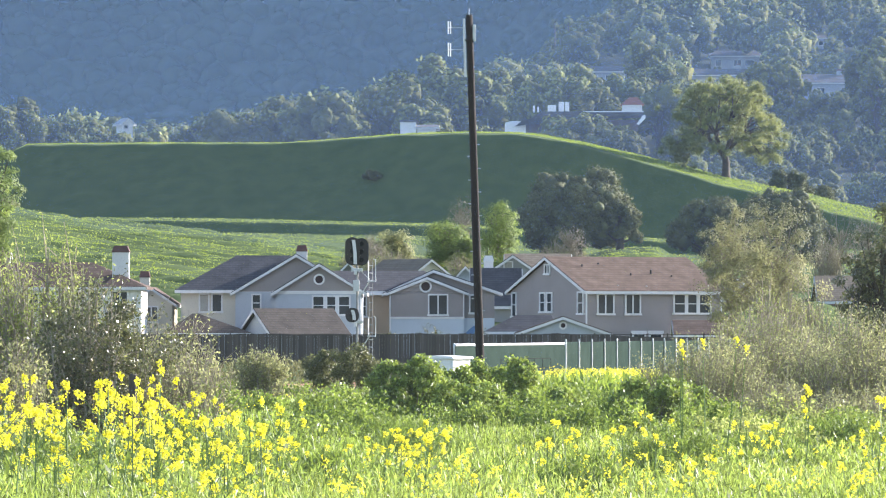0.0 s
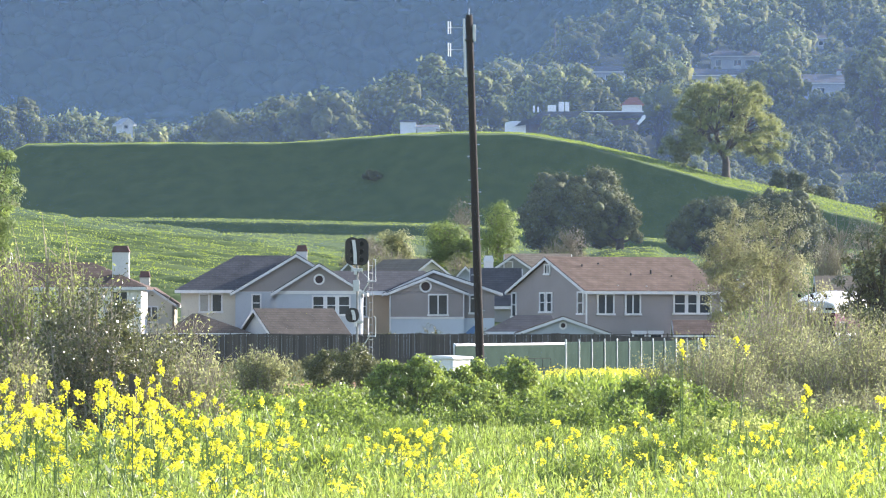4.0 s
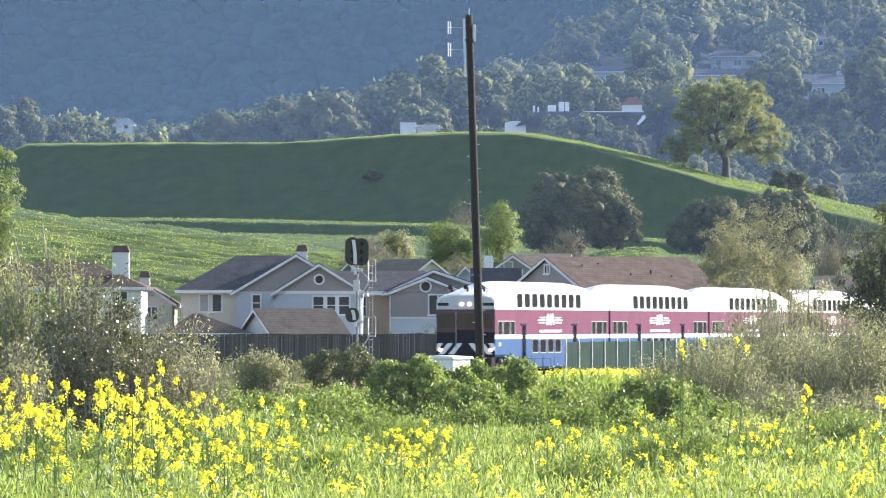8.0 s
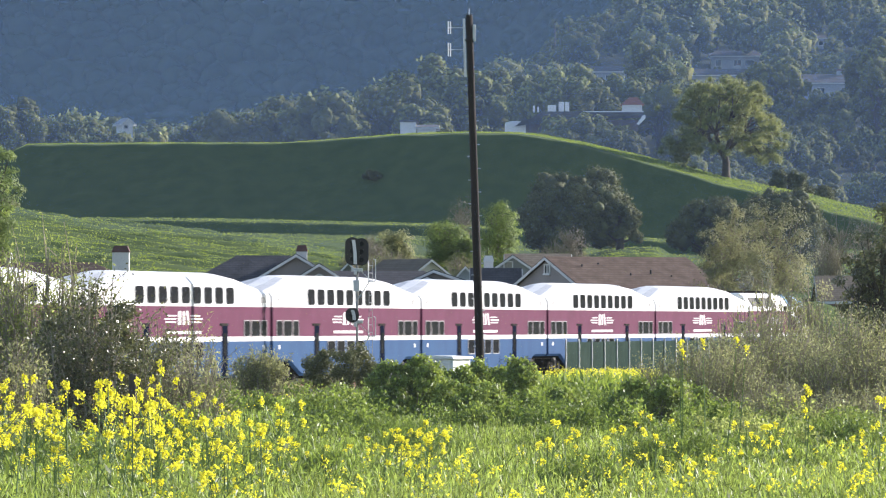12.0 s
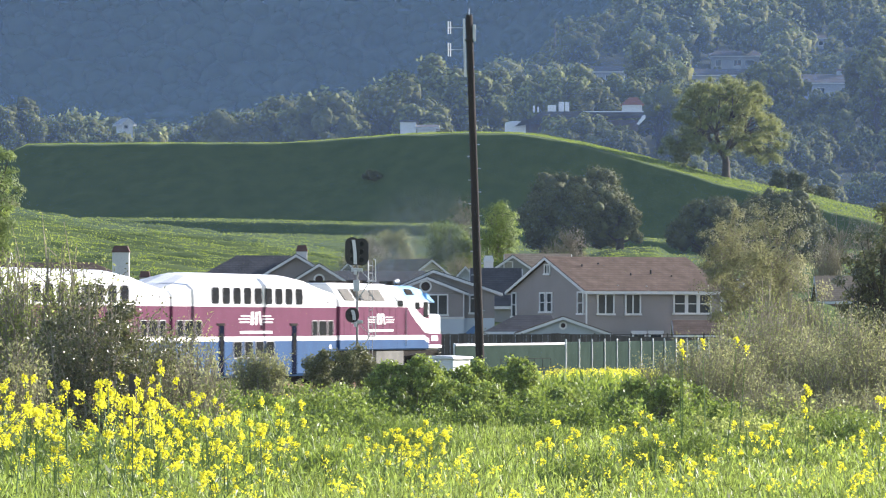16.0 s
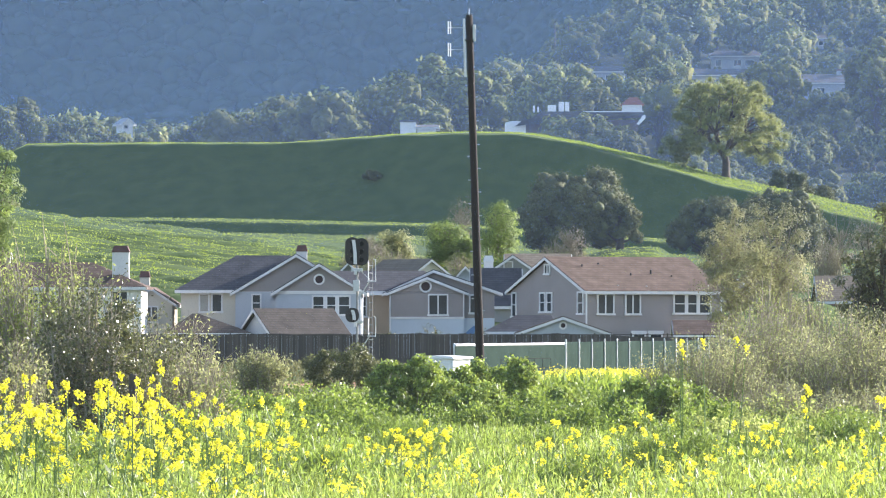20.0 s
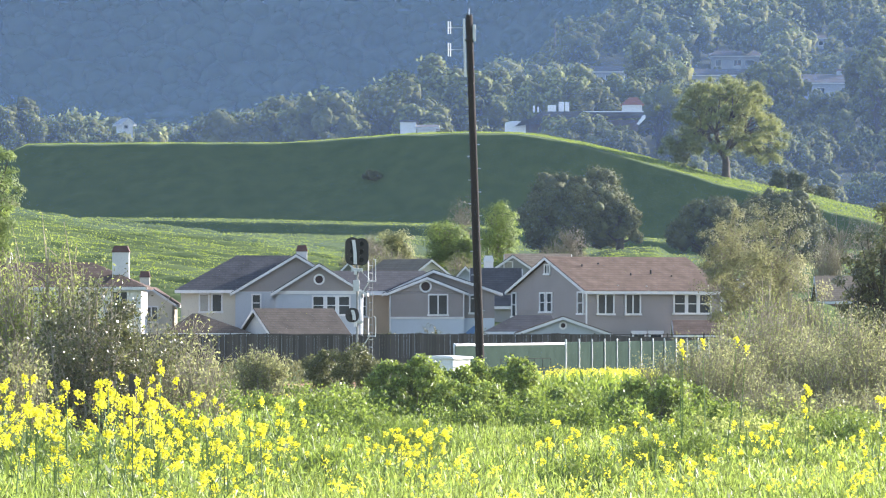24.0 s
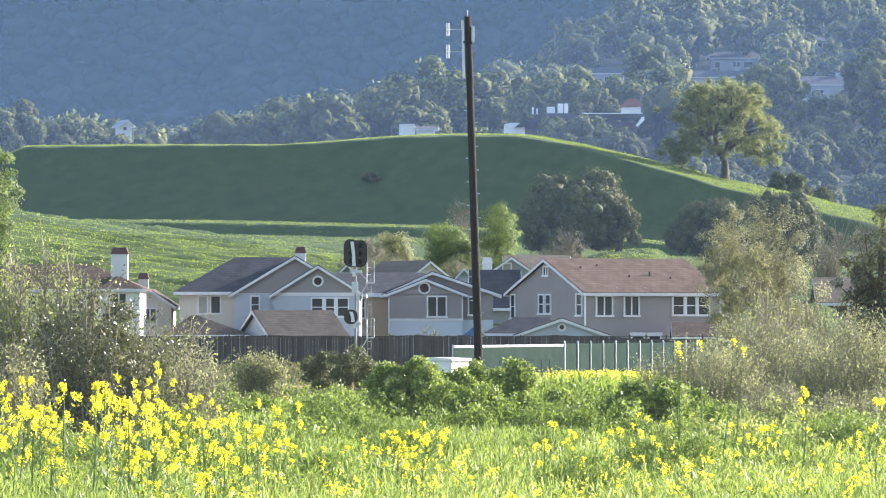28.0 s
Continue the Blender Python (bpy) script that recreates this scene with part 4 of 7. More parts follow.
def oculus(parent, x, z, r, face):
    bm = bmesh.new()
    n = 20
    rows = [[bm.verts.new((x + q * math.cos(2 * math.pi * k / n), y, z + q * math.sin(2 * math.pi * k / n))) for k in range(n)] for q, y in ((r + 0.13, face), (r + 0.13, face - 0.09), (r, face - 0.09), (r, face))]
    for a, b in zip(rows, rows[1:]):
        for k in range(n):
            bm.faces.new((a[k], a[(k + 1) % n], b[(k + 1) % n], b[k]))
    o = part("round_vent", bm, TRIM, parent)
    part("louvre", tube(bmesh.new(), [(x, face - 0.04, z), (x, face - 0.005, z)], r, 20), mat("vent_dark", (0.035, 0.022, 0.024), (0.06, 0.038, 0.04), 2, 0.8, 0.1, 20), o)


def chimney(parent, x, y, z0, z1, w, m, cap=BRICK_RED):
    c = part("chimney", boxm(x - w / 2, x + w / 2, y - w / 2, y + w / 2, z0, z1 - 0.45), m, parent)
    part("cap", prism(bmesh.new(), [(x - w / 2 - 0.06, y - w / 2 - 0.06, z1 - 0.45), (x + w / 2 + 0.06, y - w / 2 - 0.06, z1 - 0.45), (x + w * 0.4, y - w * 0.4, z1), (x - w * 0.4, y - w * 0.4, z1)], (0, w + 0.1, 0)), cap, c)


def house_two():
    o = thing("house", pose(-18.99, 440, 0.0), "two-storey grey and cream house with charcoal gabled roof", "house", "houses behind the fence")
    block(o, 0.5, 4.35, 2.0, 9.0, 0, 4.97, CREAM)
    block(o, 4.37, 13.3, 1.5, 9.0, 0, 4.97, PALE)
    block(o, 7.25, 13.3, 0, 1.48, 0, 4.97, PALE)
    hip_roof(o, 0.5, 9.5, 2.0, 10.4, 4.97, 7.6, 4.3, 8.7, ROOF_DARK)
    gable_roof(o, 4.4, 12.9, 1.5, 8.5, 5.0, 7.52, ROOF_DARK, TAUPE, "y", 0.35)
    gable_roof(o, 7.3, 13.3, 0, 6.0, 5.0, 6.85, ROOF_DARK, TAUPE, "y", 0.35)
    part("trim_band", boxm(7.0, 13.4, -0.06, -0.002, 4.82, 5.05), TRIM, o)
    oculus(o, 10.3, 5.85, 0.27, 0)
    window(o, 11.15, 4.02, 2.5, 1.2, 0, 3, bar=True)
    window(o, 5.85, 4.2, 0.5, 1.1, 1.5, 1, bar=True)
    window(o, 2.15, 4.2, 0.55, 1.15, 2.0, 1, blind=True)
    window(o, 3.05, 4.2, 0.6, 1.15, 2.0, 1)
    part("downpipe", tube(bmesh.new(), [(13.2, -0.08, 0), (13.2, -0.08, 4.9)], 0.05, 6), TRIM, o)
    chimney(o, 8.9, 8.2, 5.5, 8.35, 0.75, TRIM)
    for x, y, z in ((7.3, 4.5, 6.7), (3.0, 4.2, 6.2)):
        part("roof_pipe", tube(bmesh.new(), [(x, y, z - 0.5), (x, y, z + 0.25)], 0.06, 6), TRIM, o)
    s = thing("garage", pose(-11.6, 431.0, 0, 0, 0, 26), "low garage with brown shingle roof and white rake boards", "garage")
    block(s, 0, 5.4, 0, 5.4, 0, 1.98, PALE)
    gable_roof(s, 0, 5.4, 0, 5.4, 1.98, 3.65, ROOF_AGED, PALE, "x", 0.35)
    for x in (0.8, 4.2):
        part("roof_vent", boxm(x, x + 0.4, 0.45, 0.75, 2.26, 2.42), TRIM, s)
    g = thing("garden_shed", pose(-18.9, 433, 0), "low outbuilding with brown hipped roof", "shed")
    block(g, 0.0, 5.3, 0.2, 4.2, 0, 1.9, PALE)
    hip_roof(g, 0.0, 5.3, 0.2, 4.2, 1.95, 3.45, 1.5, 1.9, ROOF_SHED, 0.35)


def house_three():
    o = thing("house", pose(-6.0, 450, 0.0), "two-storey taupe house with pale base and low brown gables", "house", "houses behind the fence")
    block(o, 0, 2.25, 2.0, 10, 0, 4.95, TAN)
    block(o, 2.25, 7.5, 0, 10, 3.15, 4.95, TAUPE)
    block(o, 2.25, 7.5, 0.002, 10, 0, 3.15, PALE_BLUE)
    block(o, 7.502, 9.7, 0.6, 10, 3.15, 4.95, TAUPE)
    block(o, 7.502, 9.7, 0.602, 10, 0, 3.15, PALE_BLUE)
    part("belt_course", boxm(2.2, 7.55, -0.07, -0.002, 3.08, 3.24), TRIM, o)
    gable_roof(o, 2.25, 7.5, 0, 7, 4.97, 6.0, ROOF_DARK, TAUPE, "y", 0.3)
    gable_roof(o, 2.0, 9.9, 0.62, 8, 4.97, 6.5, ROOF_DARK, TAUPE, "y", 0.35, off=0.42)
    hip_roof(o, -0.2, 7.5, 2.0, 10, 4.95, 6.6, -4.0, 4.6, ROOF_DARK, 0.3)
    part("gutter", boxm(-0.3, 2.2, 1.5, 1.6, 4.8, 5.0), TRIM, o)
    oculus(o, 4.75, 5.42, 0.32, 0)
    window(o, 5.65, 4.1, 1.25, 1.35, 0, 2)
    window(o, 8.35, 4.15, 0.75, 1.2, 0.6, 2)
    window(o, 0.2, 4.0, 0.45, 1.35, 2.0, 1, bar=True)
    part("downpipe", tube(bmesh.new(), [(2.2, -0.06, 0), (2.2, -0.06, 4.9)], 0.05, 6), TRIM, o)
    part("downpipe", tube(bmesh.new(), [(7.48, -0.06, 3.2), (7.48, -0.06, 4.9)], 0.05, 6), TRIM, o)
    b = thing("garden_canopy", pose(2.0, 428, 0), "small blue garden canopy behind the fence", "canopy")
    part("cover", prism(bmesh.new(), [(-0.6, 0, 2.0), (0.75, 0, 2.0), (0.35, 0, 2.5), (0.1, 0, 2.6)], (0, 1.6, 0)), mat("blue_canvas", (0.08, 0.16, 0.3), (0.11, 0.2, 0.36), 2, 0.9, 0.2, 15), b)
    for x, y in ((-0.5, 0.1), (0.65, 0.1), (-0.5, 1.5), (0.65, 1.5)):
        part("pole", tube(bmesh.new(), [(x, y, 0), (x, y, 2.05)], 0.03, 6), TRIM, b)


def house_four():
    o = thing("house", pose(10.07, 440, 0, 0, 0, 30), "large two-storey taupe house with brown shingle gable roof", "house", "houses behind the fence")
    L, W = 11.25, 10.4
    block(o, 0, L, 0, W, 0, 5.05, TAUPE)
    gable_roof(o, 0, L, 0, W, 5.05, 7.35, ROOF_BROWN, TAUPE, "x", 0.3)
    part("fascia", boxm(-0.1, L + 0.1, -0.06, -0.002, 4.85, 5.05), TRIM, o)
    for x, w, n in ((1.55, 1.2, 2), (3.8, 1.1, 2)):
        window(o, x, 4.12, w, 1.3, 0, n)
    window(o, 8.75, 4.15, 2.95, 1.25, 0, 3, bar=True)
    for y in (5.0, 5.95):
        window(o, y, 4.25, 0.6, 1.25, 0, 1, "left", bar=True)
    window(o, 0.75, 4.2, 0.65, 1.4, 0, 1, "left", bar=True)
    window(o, 5.3, 6.6, 0.6, 0.55, 0, 2, "left")
    window(o, 9.9, 4.1, 0.5, 1.6, 0, 1, "left", bar=True)
    for x in (4.3, 5.7):
        part("lintel", boxm(x - 0.65, x + 0.65, -0.09, -0.004, 2.05, 2.25), TRIM, o)
        window(o, x, 1.4, 0.9, 1.1, 0, 1)
    part("corner_pipe", tube(bmesh.new(), [(-0.05, -0.08, 0), (-0.05, -0.08, 4.9)], 0.07, 6), TRIM, o)
    part("corner_pipe", tube(bmesh.new(), [(L - 0.1, -0.08, 0), (L - 0.1, -0.08, 4.8)], 0.06, 6), TRIM, o)
    for x, y, h in ((6.8, 2.4, 0.45), (5.0, 2.2, 0.3), (8.3, 2.0, 0.25), (1.8, 3.6, 0.3), (3.4, 4.0, 0.25), (2.9, 0.5, 0.2), (5.2, 0.4, 0.2), (10.4, 0.5, 0.2)):
        z = 5.05 + 2.3 * min(y, W - y) / (W / 2)
        part("roof_pipe", tube(bmesh.new(), [(x, y, z), (x, y, z + h)], 0.07, 6), ROOF_DARK if h > 0.22 else TRIM, o)
    porch = thing("porch", pose(5.0, 431, 0), "low porch with pale gable and brown roof", "porch", "house porches")
    block(porch, 0.2, 6.3, 0, 4.0, 0, 2.05, PALE)
    gable_roof(porch, 0.2, 6.3, 0, 4.0, 2.05, 3.12, ROOF_BROWN, PALE, "y", 0.3)
    oculus(porch, 3.25, 2.62, 0.16, 0)
    wing = thing("house_wing", pose(2.9, 434.0, 0), "single-storey wing with charcoal roof", "house wing")
    block(wing, 0.2, 5.0, 0, 4.0, 0, 2.05, PALE)
    hip_roof(wing, 0.2, 5.0, 0, 4.0, 2.05, 3.35, 2.2, 4.6, ROOF_DARK, 0.25)
    p2 = thing("porch", pose(16.2, 437.5, 0), "small porch with brown sloped roof", "porch", "house porches")
    block(p2, 0.2, 3.3, 0.3, 4.0, 0, 1.95, TAUPE)
    gable_roof(p2, 0.2, 3.3, 0.3, 5.0, 1.95, 2.85, ROOF_BROWN, None, "x", 0.3)


def house_one():
    o = thing("house", pose(-25.3, 430, 0), "cream two-storey house with reddish roof and tall chimney", "house", "houses behind the fence")
    block(o, -8.0, 4.6, 1.0, 9, 0, 5.05, IVORY)
    block(o, 2.2, 4.6, 0, 0.98, 0, 5.05, IVORY)
    hip_roof(o, -8.0, 4.6, 1.0, 9, 5.1, 7.0, -4.5, 1.0, ROOF_BROWN, 0.4)
    hip_roof(o, 2.2, 4.6, 0, 3, 5.12, 6.1, 2.8, 3.2, ROOF_BROWN, 0.35)
    window(o, 3.15, 4.4, 0.95, 1.0, 0, 2)
    window(o, 1.3, 4.2, 0.8, 1.2, 1.0, 2)
    window(o, -2.5, 4.2, 1.2, 1.2, 1.0, 2)
    chimney(o, 3.1, 2.3, 4.5, 8.1, 1.15, IVORY)
    c = thing("house", pose(-22.2, 445, 0), "cream neighbouring house with red-capped chimneys", "house", "houses behind the fence")
    block(c, 0, 3.0, 0, 8, 0, 4.2, CREAM)
    gable_roof(c, 0, 3.0, 0, 8, 4.2, 5.2, ROOF_BROWN, CREAM, "y", 0.3)
    chimney(c, 0.9, 3.0, 4.2, 6.5, 0.7, CREAM)
    window(c, 1.5, 3.4, 0.8, 1.0, 0, 2)


def back_house(x, y, w, d, ze, zr, wall, roof, axis, label, rz=0.0):
    o = thing("house", pose(x, y, 0.8, 0, 0, rz), label, "house", "houses behind the fence")
    block(o, 0, w, 0, d, -0.8, ze, wall)
    gable_roof(o, 0, w, 0, d, ze, zr, roof, wall, axis, 0.35)
    return o


def houses():
    house_one()
    house_two()
    house_three()
    house_four()
    h5 = back_house(3.55, 485, 3.7, 9, 5.9, 7.15, GREYBLUE, ROOF_DARK, "y", "grey gabled house with a shuttered gable window")
    window(h5, 1.5, 6.3, 0.55, 0.8, 0, 1, blind=True)
    back_house(5.2, 492, 4.6, 9, 5.6, 7.35, GREYBLUE, ROOF_TAN, "x", "grey house with weathered tan roof")
    h4b = back_house(2.4, 470, 3.2, 7, 3.4, 6.0, GREYBLUE, ROOF_DARK, "x", "house with sloping charcoal roof and white chimney")
    chimney(h4b, 1.05, 4.6, 4.6, 7.1, 0.72, TRIM, TRIM)
    h6 = back_house(-2.6, 520, 3.4, 8, 6.0, 7.2, CREAM, ROOF_TAN, "y", "distant house with tan roof", 28)
    window(h6, 1.6, 5.2, 0.8, 0.9, 0, 2)
    h6b = back_house(-9.1, 520, 2.5, 8, 5.7, 6.95, GREYBLUE, ROOF_TAN, "y", "distant grey gabled house")
    window(h6b, 1.25, 5.3, 0.7, 0.8, 0, 2)
    back_house(0.7, 505, 2.2, 6, 5.3, 6.5, PALE, ROOF_TAN, "y", "distant pale gabled house")
    h7 = back_house(19.5, 500, 6.0, 8, 4.3, 6.4, GREYBLUE, ROOF_TAN, "y", "grey house with white rake boards", 24)
    window(h7, 2.0, 4.0, 0.9, 1.0, 0, 2)
    h8 = back_house(30.5, 505, 7, 8, 3.8, 5.7, stucco("red_brown_stucco", (0.3, 0.17, 0.12)), ROOF_TAN, "x", "reddish house behind bare trees")
    window(h8, 3.0, 2.8, 1.2, 1.0, 0, 2)
    back_house(-41, 455, 9, 9, 4.9, 7.2, CREAM, ROOF_BROWN, "x", "cream house at the edge of the row")


houses()

# ---- fences, pole, signal, cabinet ----
FENCE_WOOD = mat("weathered_fence_board", (0.075, 0.064, 0.056), (0.125, 0.108, 0.094), 1.2, 0.95, 0.3, 18, rand=0.5, stretch=(1, 1, 0.2))
GREEN_MESH = mat("green_windscreen_fabric", (0.026, 0.048, 0.038), (0.037, 0.062, 0.05), 0.8, 0.95, 0.2, 40, spec=0.05, leaf=0.3)
GALV = mat("galvanised_steel", (0.5, 0.51, 0.5), (0.62, 0.63, 0.62), 2, 0.5, 0.1, 30, metal=0.3)
POLE_WOOD = mat("creosoted_pole_wood", (0.007, 0.005, 0.004), (0.02, 0.014, 0.012), 2.5, 0.9, 0.5, 14, stretch=(1, 1, 0.08))
MAST_GREY = mat("weathered_mast_steel", (0.2, 0.205, 0.2), (0.32, 0.325, 0.32), 2, 0.6, 0.1, 30, metal=0.3)
CREAM_STEEL = mat("white_cabinet_steel", (0.7, 0.7, 0.68), (0.78, 0.78, 0.76), 1, 0.5, 0.05, 20)


def wood_fence():
    o = thing("wooden_fence", pose(0, 420, 0), "dark weathered board fence along the gardens", "fence")
    board = bm_mesh("board", prism(bmesh.new(), [(-0.088, 0, -0.1), (0.088, 0, -0.1), (0.088, 0, 1.98), (0.06, 0, 2.02), (-0.06, 0, 2.02), (-0.088, 0, 1.98)], (0, 0.022, 0)), FENCE_WOOD)
    for k in range(290):
        x = -24 + k * 0.182
        z = float(height(x, 420)) - 0.05 + 0.03 * math.sin(k * 0.37) + random.uniform(-0.02, 0.02)
        share("board", board, o, pose(x, random.uniform(-0.006, 0.006), z, random.uniform(-0.6, 0.6), random.uniform(-0.5, 0.5), 0))
    for k in range(22):
        part("post", boxm(-24 + k * 2.44 - 0.05, -24 + k * 2.44 + 0.05, 0.07, 0.17, -0.4, 2.1), FENCE_WOOD, o)
    for z in (0.35, 1.75):
        part("fence_rail", boxm(-24, 28.7, 0.03, 0.068, z, z + 0.09), FENCE_WOOD, o)
    part("fence_cap", boxm(-24, 28.7, -0.03, 0.12, 1.99, 2.03), FENCE_WOOD, o)


def screen_fence(name, off, s0, s1, top, pitch, label, rail, near):
    o = thing(name, pose(0, 0, 0), label, "fence", "fences along the railway")
    n = int((s1 - s0) / pitch)
    for k in range(n + 1):
        p = place_along(s0 + k * pitch, off + (0.06 if near else -0.06), 0)
        z0 = float(height(p.x, p.y)) - 0.1
        part("post", tube(bmesh.new(), [(p.x, p.y, z0), (p.x, p.y, top + 0.06), (p.x, p.y, top + 0.1)], [0.042, 0.042, 0.02], 8), GALV, o)
    for k in range(n):
        a, b = place_along(s0 + k * pitch, off, 0), place_along(s0 + (k + 1) * pitch, off, 0)
        z0 = min(float(height(a.x, a.y)), float(height(b.x, b.y))) + 0.03
        t = SIDE * 0.012
        bow = random.uniform(-0.03, 0.03)
        ring = [(a.x, a.y, z0), (b.x, b.y, z0), (b.x, b.y, top - 0.03), ((a.x + b.x) / 2, (a.y + b.y) / 2, top - 0.05 + bow), (a.x, a.y, top - 0.03)]
        part("screen_panel", prism(bmesh.new(), ring, t), GREEN_MESH, o)
    if rail:
        a, b = place_along(s0, off, top), place_along(s1, off, top)
        part("top_rail", tube(bmesh.new(), [a, b], 0.07 if not near else 0.03, 8), TRIM if not near else GALV, o)


def side_railing():
    o = thing("track_railing", pose(0, 0, 0), "thin steel safety railing beside the track", "railing")
    for k in range(7):
        p = place_along(36 + k * 1.75, 3.6, 0)
        z0 = float(height(p.x, p.y)) - 0.1
        part("post", tube(bmesh.new(), [(p.x, p.y, z0), (p.x, p.y, 1.0)], 0.012, 6), UNDER, o)
    for z in (0.55, 1.0):
        part("rail_bar", tube(bmesh.new(), [place_along(36, 3.6, z), place_along(46.5, 3.6, z)], 0.012, 6), UNDER, o)


def utility_pole():
    x, y, big = 1.626, 265.4, 1.1955
    o = thing("utility_pole", Matrix.Translation((x, y, 0)), "tall dark creosoted wooden utility pole, cross-arms removed", "utility pole")
    o.scale = (big, big, big)
    base = Vector((0, 0, (float(height(x, y)) + 0.518) / big))
    o.location.z = float(height(x, y))
    hgt = 13.64 - base.z
    bm = bmesh.new()
    tube(bm, [(0, 0, -0.5)] + [(-0.032 * z, 0.0, z) for z in np.linspace(0, hgt, 14)], [0.175] + list(np.linspace(0.158, 0.12, 14)), 12)
    part("shaft", bm, POLE_WOOD, o, smooth=True)
    top = -0.032 * hgt
    part("conduit", tube(bmesh.new(), [(top - 0.13, -0.1, hgt - 2.2), (top - 0.18, -0.1, hgt - 0.14)], 0.045, 8), TRIM, o, "pale conduit strapped to the top")
    part("side_box", boxm(top + 0.13, top + 0.24, -0.1, 0.1, hgt - 0.95, hgt - 0.35, bevel=0.01), GALV, o)
    for z, n in ((hgt - 0.46, 0.22), (hgt - 1.24, 0.24)):
        arm = part("antenna_arm", tube(bmesh.new(), [(top - 0.15, -0.05, z), (top - 0.72, -0.05, z)], 0.015, 6), GALV, o)
        for dx in (-0.66, -0.74):
            part("dipole", tube(bmesh.new(), [(top + dx, -0.05, z - n), (top + dx, -0.05, z + n)], 0.02, 6), TRIM, arm)
    part("top_pin", tube(bmesh.new(), [(top, 0, hgt - 0.02), (top, 0, hgt + 0.22)], 0.012, 5), GALV, o)
    part("bracket", boxm(top - 0.16, top + 0.16, -0.16, 0.12, hgt - 0.95, hgt - 0.88), UNDER, o)
    for k in range(26):
        z = 1.5 + k * 0.42
        sd = -1 if k % 2 else 1
        x = -0.032 * z + sd * 0.14
        part("bolt", tube(bmesh.new(), [(x, -0.06, z), (x + sd * 0.09, -0.07, z)], 0.014, 5), GALV, o)


def railway_signal():
    x, y, big = -3.718, 271.5, 1.0523
    o = thing("railway_signal", Matrix.Translation((x, y, -0.1386)), "railway signal mast with black target heads and ladder", "railway signal")
    o.scale = (big, big, big)
    base = Vector((0, 0, (float(height(x, y)) + 0.1386) / big))
    part("mast", tube(bmesh.new(), [(0, 0, base.z - 0.1), (0, 0, 5.149)], 0.05, 10), MAST_GREY, o)
    part("base", boxm(-0.25, 0.25, -0.25, 0.25, base.z - 0.2, base.z + 0.35, bevel=0.03), GALV, o)

    def head(cx, cz, w, h, yy, name):
        ring = rounded(w, h, w * 0.46, 6)
        b = part(name, prism(bmesh.new(), [(cx + a, yy, cz + c) for a, c in ring], (0, 0.04, 0)), BLACK, o, "black signal target")
        part("housing", boxm(cx - w * 0.28, cx + w * 0.28, yy + 0.042, yy + 0.32, cz - h * 0.42, cz + h * 0.42, bevel=0.05), BLACK, b)
        n = 3 if h > 0.9 else 1
        for i in range(n):
            z = cz + (i - (n - 1) / 2) * 0.33
            bm = bmesh.new()
            m = 12
            rows = [[bm.verts.new((cx + 0.125 * math.cos(a), yy - d * (0.55 + 0.45 * math.sin(a)), z + 0.125 * math.sin(a))) for a in [math.pi * (-0.15 + 1.3 * q / m) for q in range(m + 1)]] for d in (0.0, 0.09)]
            for q in range(m):
                bm.faces.new((rows[0][q], rows[0][q + 1], rows[1][q + 1], rows[1][q]))
            part("hood", bm, BLACK, b)
            part("lens", tube(bmesh.new(), [(cx, yy - 0.005, z), (cx, yy - 0.02, z)], 0.1, 12), DARK_GLASS, b)
        return b
    hd = head(-0.19, 5.683, 0.6, 1.15, -0.25, "signal_head")
    head(0.17, 5.660, 0.6, 1.12, -0.12, "signal_head")
    lo = head(-0.2, 3.057, 0.56, 0.6, -0.25, "signal_head")
    # white strips modelled in place of the glint on the black heads
    for b, px, z, zz in ((hd, -0.22, 6.148, 5.149), (lo, -0.26, 3.266, 2.848)):
        part("glint_strip", prism(bmesh.new(), [(px, -0.37, z), (px + 0.14, -0.37, z), (px + 0.2, -0.37, (z + zz) / 2), (px + 0.22, -0.37, zz), (px + 0.08, -0.37, zz), (px + 0.07, -0.37, (z + zz) / 2)], (0, 0.1, 0)), TRIM, b)
    for z in (4.916, 2.778):
        part("bracket", boxm(-0.24, 0.24, -0.18, 0.1, z - 0.07, z + 0.07, bevel=0.02), GALV, o)
        part("clamp", boxm(-0.13, -0.01, -0.3, 0.02, z - 0.2, z - 0.02, bevel=0.02), TRIM, o)
    # ladder beside the mast
    lx = 0.558
    for dx in (-0.07, 0.07):
        part("ladder_rail", tube(bmesh.new(), [(lx + dx, 0.1, base.z), (lx + dx, 0.1, 5.288)], 0.01, 6), MAST_GREY, o)
    rung = bm_mesh("rung", tube(bmesh.new(), [(-0.07, 0, 0), (0.07, 0, 0)], 0.014, 6), GALV)
    z = base.z + 0.3
    while z < 5.218:
        share("rung", rung, o, pose(lx, 0.1, z))
        z += 0.305
    for z0, z1 in ((4.475, 5.335), (2.220, 2.964)):
        bm = tube(bmesh.new(), [(lx - 0.1, -0.05, z1), (lx - 0.1, -0.05, z0), (lx + 0.2, -0.05, z0), (lx + 0.2, -0.05, z1), (lx + 0.12, -0.05, z1 + 0.03)], 0.022, 6)
        part("safety_hoop", bm, GALV, o)
        part("platform", boxm(lx - 0.15, lx + 0.2, -0.25, 0.2, z0 - 0.05, z0 - 0.01), GALV, o)
        part("brace", tube(bmesh.new(), [(0.05, 0, z0 - 0.75), (lx - 0.05, 0, z0 - 0.03)], 0.025, 6), GALV, o)
